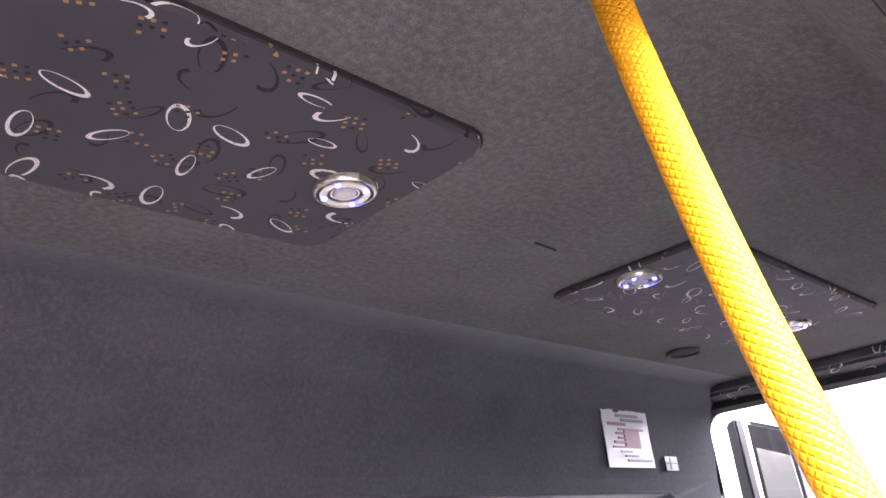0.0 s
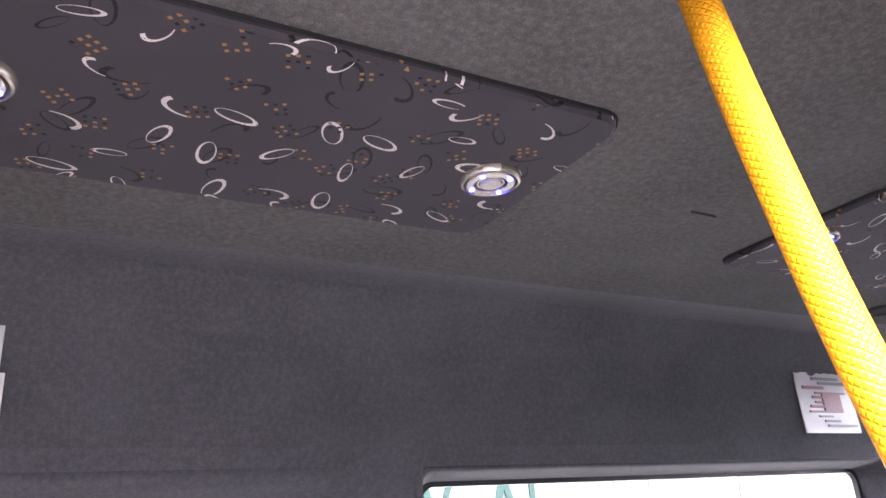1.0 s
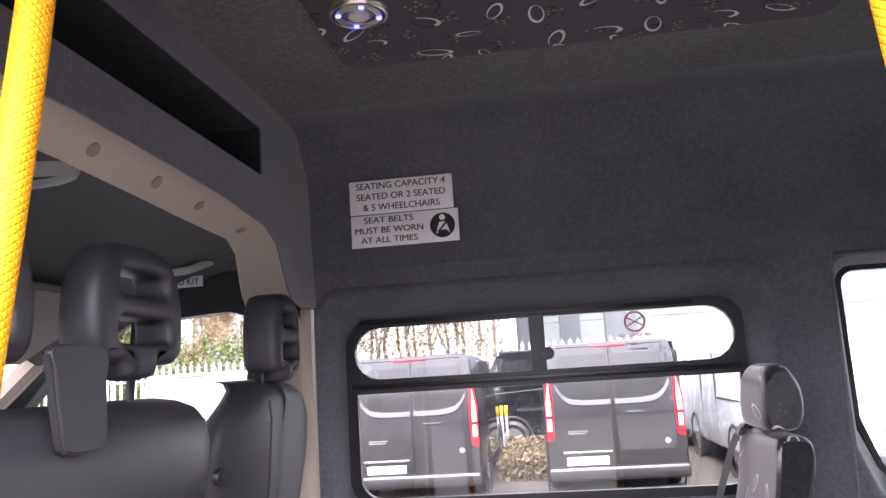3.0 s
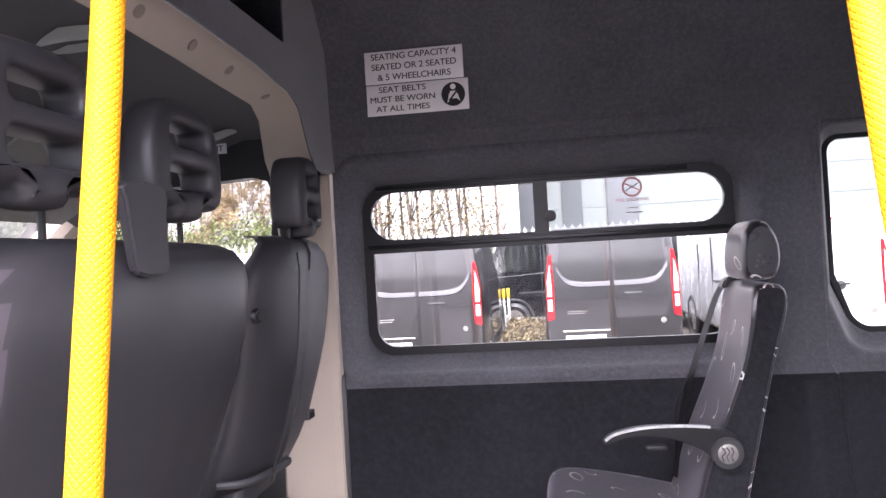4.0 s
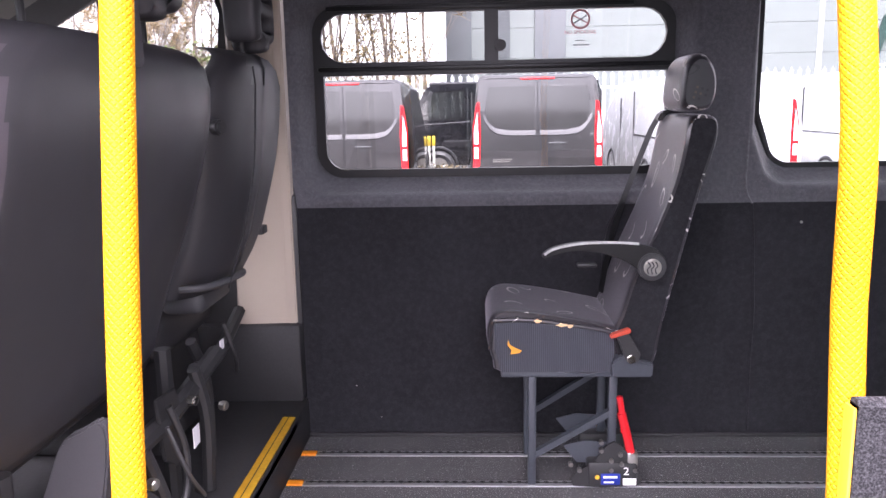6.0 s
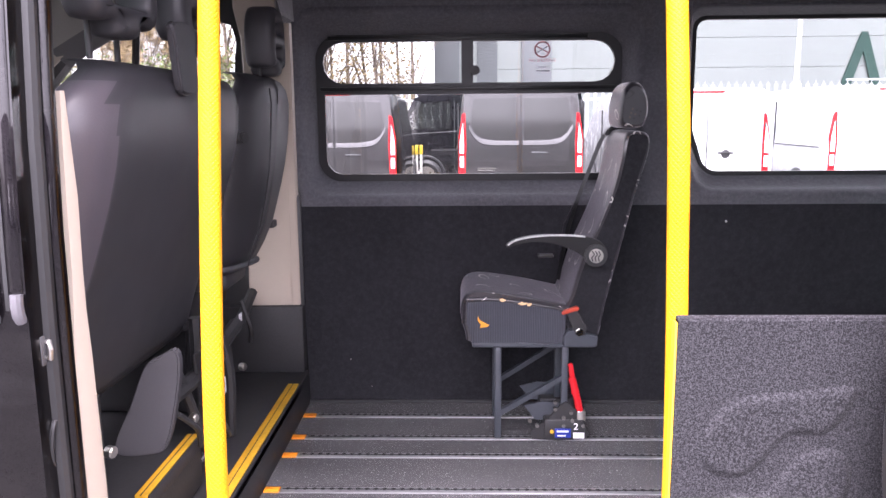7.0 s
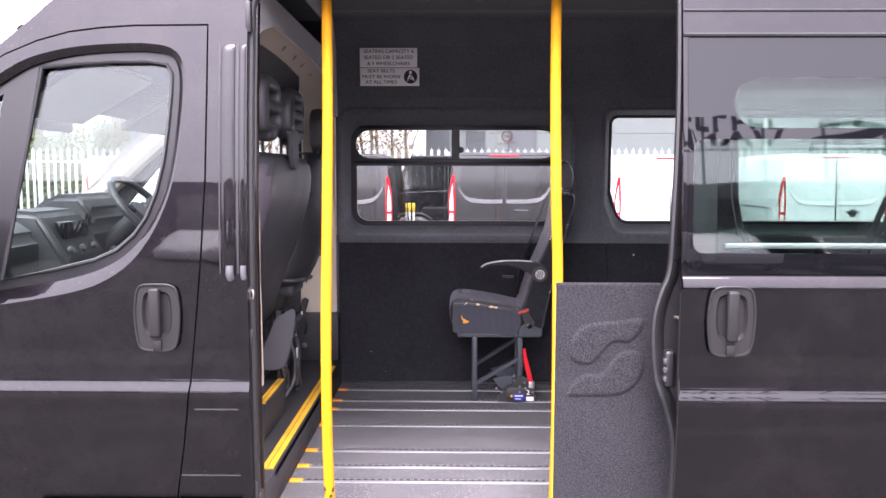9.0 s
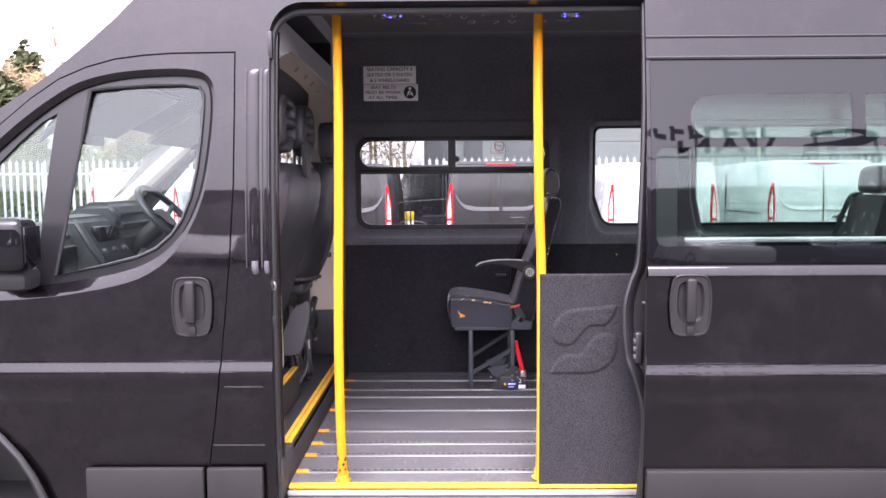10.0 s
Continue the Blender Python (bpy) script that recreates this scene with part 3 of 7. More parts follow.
def ceiling_lamp(x, y, turn):
    z = CEIL - 0.016
    e = thing("ceiling_lamp", (x, y, z), "round chrome ceiling lamp with four blue LEDs", "lamp", "ceiling lamps")
    part("bezel", loft([[(x + r * math.cos(a), y + r * math.sin(a), z - h) for a in [2 * math.pi * i / 36 for i in range(36)]] for r, h in ((0.056, 0.0), (0.0555, 0.007), (0.0525, 0.012), (0.0485, 0.013), (0.0465, 0.006), (0.0445, 0.006), (0.0425, 0.013), (0.0305, 0.013), (0.0285, 0.006), (0.0265, 0.006), (0.0245, 0.011), (0.0215, 0.011), (0.020, 0.007))], cap=(12,)), BEZEL, e)
    for gr in (0.0455, 0.0275, 0.0205):
        part("groove", ring((x, y, z - 0.0085), (0, 0, 1), gr, 0.0022, 36, 6), PLASTIC, e, "dark groove between the bezel rings")
    part("lens", disc((x, y, z - 0.011), (0, 0, -1), 0.019, 0.008, 24, 0.002), LENS, e, "frosted centre lens")
    for i in range(4):
        a = radians(turn + 90 * i)
        part("led", disc((x + 0.037 * math.cos(a), y + 0.037 * math.sin(a), z - 0.013), (0, 0, -1), 0.0048, 0.004, 10), LED, e, "small lit blue LED")
    return e


for lx, ly, lt in ((0.158, 0.772, 20), (0.953, 0.787, 35), (1.832, 0.775, 10), (2.70, 0.765, 50)):
    ceiling_lamp(lx, ly, lt)

vent = thing("ceiling_vent", (2.72, 1.162, CEIL), "round black vent in the carpeted ceiling", "vent")
part("vent_rim", ring((2.72, 1.162, CEIL - 0.003), (0, 0, 1), 0.055, 0.008), PLASTIC, vent)
part("vent_plate", disc((2.72, 1.162, CEIL - 0.004), (0, 0, 1), 0.052, 0.004, 24), SLOT, vent)

# rear wall with the back door's window
rear_bm = plate(rrect(-0.2, 1.70, FLOOR, 2.60, 0.001), [rrect(0.02, 1.565, 1.43, 2.345, 0.09)], yz(REAR), (0.05, 0, 0))
wall_rear = tagged(part("wall_rear", rear_bm, PLASTIC), "black-trimmed rear door wall with one wide window", "wall", kind="structure")
part("header_trim", prism([(REAR - 0.10, 2.45), (REAR - 0.085, 2.41), (REAR, 2.37), (REAR, 2.45)], lambda a, b: (a, -0.02, b), (0, 1.63, 0), 0.012), SEAT_MOQUETTE, wall_rear, "moquette-covered header trim")
part("pane", box(REAR + 0.02, REAR + 0.025, 0.02, 1.565, 1.43, 2.345), GLASS, wall_rear).visible_shadow = False
merge_rim = loft([[(REAR + d, a, b) for a, b in rrect(0.02 - g, 1.565 + g, 1.43 - g, 2.345 + g, 0.09)] for d, g in ((-0.002, 0.05), (-0.022, 0.035), (-0.022, 0.012), (0.01, -0.006))])
part("window_seal", merge_rim, RUBBER, wall_rear)

# ---- front bulkhead over the cab ----
# cab opening: outer edge, inner edge, depth
ARCH = (((1.565, 0.975), (1.552, 0.975), 0.165), ((1.565, 1.40), (1.552, 1.40), 0.155), ((1.565, 1.80), (1.552, 1.80), 0.145), ((1.545, 1.92), (1.550, 1.92), 0.148), ((1.472, 1.992), (1.540, 1.988), 0.16), ((1.425, 2.032), (1.50, 2.016), 0.155), ((1.390, 2.082), (1.43, 2.066), 0.135),
        ((1.352, 2.134), (1.364, 2.110), 0.115), ((1.275, 2.165), (1.256, 2.137), 0.095), ((1.04, 2.185), (0.95, 2.130), 0.065), ((0.79, 2.193), (0.76, 2.130), 0.05), ((0.514, 2.197), (0.535, 2.138), 0.05), ((0.22, 2.19), (0.28, 2.14), 0.05),
        ((0.07, 2.15), (0.12, 2.09), 0.05), ((0.0, 2.04), (0.04, 1.99), 0.05), ((-0.04, 1.86), (0.0, 1.84), 0.05), ((-0.10, 1.45), (-0.075, 1.45), 0.05), ((-0.12, 1.0), (-0.095, 1.0), 0.05), ((-0.09, 0.74), (-0.055, 0.74), 0.05))
BULK_EDGE = [(1.365, 1.982), (1.325, 2.014), (1.288, 2.066), (1.253, 2.117), (1.18, 2.145), (0.959, 2.164), (0.722, 2.172), (0.46, 2.177), (0.19, 2.172), (0.05, 2.135)]
bulk = plate([(-0.04, 2.47), (1.56, 2.47), (1.56, 1.982)] + BULK_EDGE + [(-0.04, 2.10)], [rrect(0.06, 1.165, 2.262, 2.378, 0.012)], yz(FRONT), (-0.004, 0, 0))
bulkhead = tagged(part("wall_front", bulk, LINING), "carpeted bulkhead over the cab with a dark open shelf slot", "wall", kind="structure")
# slot inside takes the lower wall's black material, darker than the bulkhead
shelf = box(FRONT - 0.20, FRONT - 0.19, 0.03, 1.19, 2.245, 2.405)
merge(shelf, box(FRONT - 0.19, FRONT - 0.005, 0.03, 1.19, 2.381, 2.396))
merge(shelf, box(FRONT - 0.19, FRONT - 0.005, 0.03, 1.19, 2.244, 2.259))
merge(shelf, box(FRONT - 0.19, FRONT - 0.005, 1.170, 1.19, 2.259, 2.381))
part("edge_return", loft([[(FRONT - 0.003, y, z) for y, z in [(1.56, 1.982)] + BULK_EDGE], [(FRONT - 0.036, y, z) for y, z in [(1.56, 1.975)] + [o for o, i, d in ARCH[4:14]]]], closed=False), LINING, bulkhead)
part("shelf_slot", shelf, LOWER_CARPET, bulkhead, "dark inside of the shelf slot")
arch_rows = ((0.0, 0.0, 0.0), (0.10, 0.08, 0.0), (0.25, 0.22, 0.0), (0.90, 0.86, 0.0), (1.0, 1.0, 0.002), (1.0, 1.0, 0.02))
arch_bm = loft([[(FRONT - 0.035 - d * f - (0.008 if out > 0.01 else 0.0), o[0] + (i[0] - o[0]) * k + out * 0.6, o[1] + (i[1] - o[1]) * k + 0.5 * out) for o, i, d in ARCH] for k, f, out in arch_rows], closed=False)
arch = tagged(part("trim_arch", arch_bm, BEIGE), "beige plastic trim arch round the cab opening", "trim", kind="structure")


def arch_point(at, k):
    """A place on the trim arch: at counts along its stations, k runs from the outer to the inner edge."""
    n, f = int(at), at - int(at)
    (o0, i0, d0), (o1, i1, d1) = ARCH[n], ARCH[n + 1]
    outer, inner = Vector(o0).lerp(Vector(o1), f), Vector(i0).lerp(Vector(i1), f)
    p = outer.lerp(inner, k)
    return Vector((FRONT - 0.035 - (d0 + (d1 - d0) * f) * 0.97 * k, p.x, p.y))


for at in (8.15, 9.1, 9.95, 10.75):
    c = arch_point(at, 0.5)
    normal = (arch_point(at + 0.05, 0.5) - c).cross(arch_point(at, 0.6) - c).normalized()
    normal = -normal if normal.z > 0 else normal
    part("screw_cap", disc(c + normal * 0.002, normal, 0.013, 0.005, 16, 0.001), BEIGE_CAP, arch, "round beige cap")
part("lower_pillar_trim", prism([(1.553, 1.982), (1.60, 1.986), (1.60, 0.974), (1.556, 0.974)], yz(-0.198), (-0.03, 0, 0), 0.004, 2), BEIGE, arch, "separate beige lower pillar trim")

part("pillar_seam", box(-0.2245, -0.2225, 1.5565, 1.567, 1.18, 1.50), SLOT, arch, "fine dark joint in the pillar trim")

# raised cab floor with its step edges
cab = fresh()
merge(cab, box(-0.93, FRONT + 0.004, -0.12, 1.60, FLOOR - 0.02, 0.722, 0.006))
merge(cab, box(-1.55, -0.93, 0.16, 1.60, FLOOR - 0.02, 0.722, 0.006))
merge(cab, box(-1.1, -0.27, 0.08, 0.66, 0.73, 0.86, 0.006))
cab_floor = tagged(part("cab_floor", cab, STEP_VINYL), "black vinyl raised cab floor with yellow step edges", "floor", kind="structure")
for x, y0, y1, z, hw in ((FRONT - 0.02, 0.06, 1.40, 0.724, 0.019), (-0.285, 0.33, 0.65, 0.862, 0.014)):
    part("step_edge", box(x - hw, x + hw, y0, y1, z - 0.006, z + 0.006, 0.002), YELLOW_EDGE, cab_floor, "yellow step edge")
    part("step_edge_rib", box(x - 0.002, x + 0.001, y0, y1, z + 0.004, z + 0.0065, 0.0005), STEP_VINYL, cab_floor)
    part("step_edge_lip", box(x + hw, x + hw + 0.005, y0, y1, z - 0.03, z + 0.004, 0.002), STEP_VINYL, cab_floor)
part("wheel_box", box(-0.62, FRONT - 0.006, 1.535, 1.60, 0.72, 0.975, 0.012), STEP_VINYL, cab_floor, "black plastic box under the pillar trim")


# ---- windows of the far side ----
def slider_window(name, y, x0, depth=0.02, face=FRAME_GLOSS, pane=GLASS, top=1.921, low=1.774, cut=1.735, base=1.447, wide=1.05):
    """A window with a sliding strip over a fixed pane; x0 is the strip's end."""
    x1 = x0 + wide
    m0, m1 = x0 + 0.501, x0 + 0.543
    r = (top - low) / 2 - 0.001
    n = 8

    def arc(cx, cz, s, e):
        return [(cx + r * math.cos(radians(s + (e - s) * i / n)), cz + r * math.sin(radians(s + (e - s) * i / n))) for i in range(n + 1)]

    mid = (top + low) / 2
    strip_a = arc(x0 + r, mid, 90, 270) + [(m0, low), (m0, top)]
    strip_b = [(m1, top), (m1, low)] + arc(x1 - r, mid, -90, 90)
    lower = [(x1 + 0.002, cut), (x0 + 0.004, cut)] + [(x0 + 0.004 + 0.06 * (1 - math.cos(a)), base + 0.06 * (1 - math.sin(a))) for a in [radians(90 * i / 5) for i in range(6)]] + [(x1 - 0.058 + 0.06 * math.sin(a), base + 0.06 * (1 - math.cos(a))) for a in [radians(90 * i / 5) for i in range(6)]]
    outer = rrect(x0 - 0.026, x1 + 0.03, base - 0.026, top + 0.024, 0.085)
    w = new(name)
    w.matrix_basis = Matrix.Translation((x0, y, base))
    part("window_frame", plate(outer, [strip_a, strip_b, lower], xz(y), (0, depth, 0)), face, w, "black window frame with a sliding strip")
    part("slide_rail", box(x0 + 0.02, x1 - 0.1, y - 0.006, y + 0.002, top + 0.006, top + 0.02, 0.002), FRAME_GLOSS, w)
    part("slide_rail", box(x0 - 0.01, x1 + 0.01, y - 0.007, y + 0.002, low - 0.026, low - 0.012, 0.002), FRAME_GLOSS, w)
    part("catch", disc((m1 + 0.006, y - 0.012, mid - 0.03), (0, -1, 0), 0.017, 0.024, 16, 0.004), PLASTIC, w, "round black window catch")
    for a0, a1, b0, b1 in ((x0, m0 + 0.01, low, top), (m1 - 0.01, x1, low, top), (x0, x1, base, cut)):
        part("pane", box(a0, a1, y + depth * 0.5, y + depth * 0.5 + 0.004, b0, b1), pane, w).visible_shadow = False
    return w


window_1 = tagged(slider_window("window_1", GLAZE, -0.103), "black-framed minibus window with a sliding top strip", "window", kind="structure")
sticker = Matrix.Translation((0.688, GLAZE + 0.008, 1.889)) @ pose(0, 0, 0, 90, 0, 0)
part("no_smoking_ring", ring((0.688, GLAZE + 0.0085, 1.889), (0, 1, 0), 0.0265, 0.003, 32, 6, 0.15), RED_INK, window_1, "red prohibition ring sticker")
part("no_smoking_bar", prism([(-0.026, -0.002), (0.026, -0.002), (0.026, 0.002), (-0.026, 0.002)], lambda a, b: (0.688 + a * 0.88 + b * 0.47, GLAZE + 0.0085, 1.889 - a * 0.47 + b * 0.88), (0, 0.0006, 0)), RED_INK, window_1)
part("no_smoking_mark", prism([(-0.022, -0.002), (0.022, -0.002), (0.022, 0.002), (-0.022, 0.002)], lambda a, b: (0.688 + a * 0.86 - b * 0.5, GLAZE + 0.0085, 1.889 + a * 0.5 + b * 0.86), (0, 0.0006, 0)), GREY_INK, window_1)
words("no_smoking_text", "NO SMOKING", 0.015, Matrix.Translation((0.688, GLAZE + 0.0085, 1.851)) @ pose(0, 0, 0, 90, 0, 0), RED_INK, window_1)
part("glazing_mark", box(0.672, 0.702, GLAZE + 0.0085, GLAZE + 0.009, 1.826, 1.829), GREY_INK, window_1)
part("glazing_mark", box(0.667, 0.716, GLAZE + 0.0085, GLAZE + 0.009, 1.812, 1.816), GREY_INK, window_1)


def slant(pts, k=0.125, d=0.06, z0=1.442):
    return [(a + d * max(0.0, 1 - (b - z0) / k) if a < 1.9 and b < z0 + k else a, b) for a, b in pts]


def long_window(name, y, depth):
    w = new(name)
    w.matrix_basis = Matrix.Translation((W2[0], y, W2[2]))
    part("window_frame", plate(slant(rrect(W2[0] - 0.004, W2[1] + 0.004, W2[2] - 0.004, W2[3] + 0.004, 0.045)), [slant(rrect(W2[0] + 0.012, W2[1] - 0.012, W2[2] + 0.012, W2[3] - 0.012, 0.038))], xz(y), (0, depth, 0)), RUBBER, w, "black rubber window seal")
    part("pane", plate(slant(rrect(W2[0] + 0.006, W2[1] - 0.006, W2[2] + 0.006, W2[3] - 0.006, 0.042)), [], xz(y + depth / 2), (0, 0.004, 0)), GLASS, w).visible_shadow = False
    return tagged(w, "long fixed side window in a black rubber seal", "window", kind="structure")


long_window("window_2", GLAZE - 0.004, 0.02)

# cab side wall, windscreen and headliner
cabw = plate([(FRONT + 0.0, 1.0), (FRONT + 0.0, 2.5), (-0.75, 2.36), (-1.15, 2.02), (-1.75, 1.36), (-1.9, 1.0)], [[(-0.47, 1.40), (-0.415, 1.93), (-0.43, 1.985), (-0.48, 2.0), (-0.82, 1.985), (-1.03, 1.87), (-1.45, 1.40)]], xz(1.66), (0, 0.06, 0))
merge(cabw, box(-1.95, FRONT, 1.565, 1.72, 0.60, 1.38, 0.02))
wall_cab = tagged(part("wall_cab", cabw, PLASTIC), "black cab side with the driver's window", "wall", kind="structure")
part("pane", box(-1.5, -0.41, 1.69, 1.694, 1.39, 2.02), GLASS, wall_cab).visible_shadow = False
part("window_divider", tube([(-0.84, 1.675, 1.39), (-0.78, 1.675, 1.99)], 0.014, 6), PLASTIC, wall_cab)
head_bm = loft([[(x, -0.03, z - 0.10), (x, 0.03, z - 0.04), (x, 0.15, z), (x, 0.8, z + 0.01), (x, 1.45, z), (x, 1.66, z - 0.08)] for x, z in ((FRONT - 0.15, 2.20), (-0.5, 2.20), (-0.64, 2.155), (-0.80, 2.06), (-0.95, 1.975), (-1.03, 1.92))], closed=False)
cab_ceiling = tagged(part("cab_ceiling", head_bm, surface("grey_headliner", (0.115, 0.112, 0.112), 0.9, vary=0.08, relief=0.0)), "grey fabric cab headliner", "ceiling", kind="structure")


# ---- the minibus shell ----
def side_y(z):
    """The near side of the body: bulged below the moulding, leaning in above the belt."""
    y = -0.165
    if z < 1.09:
        k = min(1.0, (1.09 - z) / 0.05)
        y -= 0.011 * k * k * (3 - 2 * k)
    if z < 1.03:
        y += 0.006 * min(1.0, (1.03 - z) / 0.04)
    if z < 0.95:
        y += 0.018 * min(1.0, (0.95 - z) / 0.3)
    if z > 1.4:
        y += 0.09 * ((z - 1.4) / 0.9) ** 1.6
    return y


def skin(off=0.0):
    return lambda a, b: (a, side_y(b) + off, b)


def rows_between(z0, z1):
    marks = [1.09, 1.084, 1.077, 1.070, 1.063, 1.056, 1.048, 1.04, 1.03, 1.02, 1.01, 1.0, 0.99, 0.95] + [0.35 + 0.1 * i for i in range(25)]
    return [("b", z) for z in marks if z0 < z < z1]


minibus = thing("minibus", (1.0, 0.7, 0.0), "black high-roof passenger minibus with its side door slid open", "minibus")
OPEN = rrect(-0.192, 1.165, 0.450, 2.290, 0.11, 8, 6)
QUARTER = [(a, b) for a, b in slant(rrect(1.225, 3.05, 1.45, 1.99, 0.08))]
ROOF_EDGE = [(-1.484, 1.620), (-1.280, 1.791), (-1.106, 1.933), (-1.013, 1.995), (-0.922, 2.059), (-0.830, 2.136), (-0.711, 2.244), (-0.618, 2.342), (-0.435, 2.488), (-0.15, 2.60), (0.3, 2.66), (3.55, 2.66)]
DOOR_TOP = [(-0.309, 2.118), (-0.523, 2.116), (-0.618, 2.110), (-0.713, 2.098), (-0.807, 2.072), (-0.901, 2.032), (-0.995, 1.967), (-1.090, 1.887), (-1.280, 1.726), (-1.484, 1.529)]
DOOR_REAR = [(-0.421, 0.724), (-0.394, 0.883), (-0.369, 1.072), (-0.350, 1.243), (-0.330, 1.432), (-0.314, 1.673), (-0.310, 1.916)]
body_outline = ROOF_EDGE + [(3.62, 2.4), (3.62, 0.42), (-0.43, 0.42), (-0.43, 0.60)] + [(a + 0.005, b) for a, b in DOOR_REAR] + [(a + 0.004 if i == 0 else a, b + 0.006) for i, (a, b) in enumerate(DOOR_TOP)]
part("side_panel", plate(body_outline, [OPEN, QUARTER], skin(), (0, 0.012, 0), rows_between(0.4, 2.66)), PAINT, minibus)
part("side_panel", box(-0.5, 3.62, 1.695, 1.72, 0.42, 1.40, 0.01), PAINT, minibus, "black painted offside body panel")
part("offside_upper_panel", plate(rrect(-1.0, 3.6, 2.02, 2.66, 0.01), [], xz(1.70), (0, 0.015, 0)), PAINT, minibus)
roof_rows = [[(x, -0.005, z - 0.02), (x, 0.08, z + 0.03), (x, 0.7, z + 0.08), (x, 1.5, z + 0.03), (x, 1.70, z - 0.02)] for x, z in ROOF_EDGE[7:] + [(3.62, 2.6)]]
part("roof", loft(roof_rows, closed=False), PAINT, minibus, "black raised roof")
screen_rows = [[(x, -0.11 + 0.1 * (z - 1.3), z), (x - 0.08, 0.3, z + 0.01), (x - 0.12, 0.75, z + 0.015), (x - 0.08, 1.2, z + 0.01), (x, 1.66 - 0.1 * (z - 1.3), z)] for x, z in ((-1.85, 1.28), (-1.5, 1.58), (-1.2, 1.82), (-1.02, 1.95))]
part("windscreen", loft(screen_rows, closed=False), GLASS, minibus).visible_shadow = False
part("brow", loft([[(x, -0.07, z - 0.02), (x + 0.01, 0.3, z), (x + 0.01, 0.75, z), (x + 0.01, 1.2, z), (x, 1.66, z - 0.02)] for x, z in ((-1.05, 1.93), (-0.86, 2.06), (-0.67, 2.22), (-0.59, 2.32))], closed=False), PAINT, minibus, "painted roof front above the windscreen")
for y in (-0.09, 1.62):
    part("screen_pillar", tube([(-2.0, y, 1.20), (-1.42, y, 1.60), (-1.03, y + (0.03 if y < 0 else -0.03), 1.93)], 0.05, 10), BEIGE, minibus, "beige windscreen pillar trim")
part("bonnet", loft([[(x, -0.14, z - 0.2), (x, -0.06, z), (x, 0.75, z + 0.06), (x, 1.6, z), (x, 1.68, z - 0.2)] for x, z in ((-1.93, 1.27), (-2.2, 1.2), (-2.5, 1.05), (-2.62, 0.85), (-2.65, 0.45))], closed=False), PAINT, minibus)
part("front_wing", plate([(-1.32, 0.60), (-1.32, 1.36), (-1.5, 1.36), (-1.95, 1.25), (-2.4, 1.05), (-2.6, 0.8), (-2.62, 0.45), (-2.15, 0.45)] + [(-1.55 + 0.5 * math.cos(radians(a)), 0.40 + 0.5 * math.sin(radians(a))) for a in range(170, 60, -15)], [], skin(), (0, 0.012, 0), rows_between(0.4, 1.4)), PAINT, minibus)
part("rear_panel", plate(rrect(-0.15, 1.70, 0.42, 2.66, 0.02), [rrect(0.0, 1.58, 1.42, 2.36, 0.09)], yz(3.60), (0.015, 0, 0)), PAINT, minibus)
part("underbody", box(-2.5, 3.6, -0.15, 1.65, 0.30, 0.54, 0.02), RUBBER, minibus, "black underbody")


def road_wheel(x, y, r=0.345, side=-1):
    """One wheel with a steel rim, its face towards side."""
    w = part("wheel", disc((x, y + 0.10 * -side, r), (0, side, 0), 0.12, 0.08, 20), STEEL, minibus)
    part("tyre", ring((x, y + 0.10 * -side, r), (0, 1, 0), r - 0.075, 0.075, 36, 10, 1.35), RUBBER, w, "black tyre")
    part("rim", loft([[(x + q * math.cos(a), y + 0.10 * -side + side * h, r + q * math.sin(a)) for a in [2 * math.pi * i / 28 for i in range(28)]] for q, h in ((0.225, 0.05), (0.215, 0.085), (0.19, 0.06), (0.12, 0.03), (0.06, 0.05))], cap=(4,)), PLASTIC, w, "dark wheel trim")


road_wheel(-1.55, -0.125)
road_wheel(2.75, -0.125)
road_wheel(-1.55, 1.68, side=1)
road_wheel(2.75, 1.68, side=1)
part("wheel_arch_lip", tube([(-1.55 + 0.60 * math.cos(radians(a)), -0.178, 0.40 + 0.60 * math.sin(radians(a))) for a in range(0, 181, 9)], 0.012, 8), RUBBER, minibus)
part("wheel_arch_liner", loft([[(-1.55 + r * math.cos(radians(a)), y, 0.40 + r * math.sin(radians(a))) for a in range(-20, 201, 10)] for y, r in ((-0.168, 0.60), (0.12, 0.585), (0.155, 0.50), (0.16, 0.05))], closed=False), SLOT, minibus)

# the front door
DOOR_OUT = [(-0.309, 2.118), *DOOR_TOP[1:], (-1.555, 1.448), (-1.433, 1.357), (-1.361, 1.296), (-1.331, 0.953), (-1.188, 0.877), (-1.119, 0.826), (-1.079, 0.735), (-1.046, 0.650), (-1.031, 0.589), (-0.435, 0.589)] + DOOR_REAR
WIN_OUT = smooth2([(-0.423, 2.034), (-0.466, 2.043), (-0.523, 2.046), (-0.636, 2.041), (-0.730, 2.029), (-0.825, 2.003), (-0.900, 1.961), (-0.994, 1.894), (-1.089, 1.813), (-1.280, 1.640), (-1.433, 1.468), (-1.433, 1.382), (-1.311, 1.342), (-1.127, 1.335), (-0.947, 1.346), (-0.851, 1.359), (-0.717, 1.384), (-0.620, 1.415), (-0.544, 1.461), (-0.485, 1.530), (-0.437, 1.637), (-0.412, 1.749), (-0.396, 1.878), (-0.393, 1.958), (-0.400, 2.007)], 3)
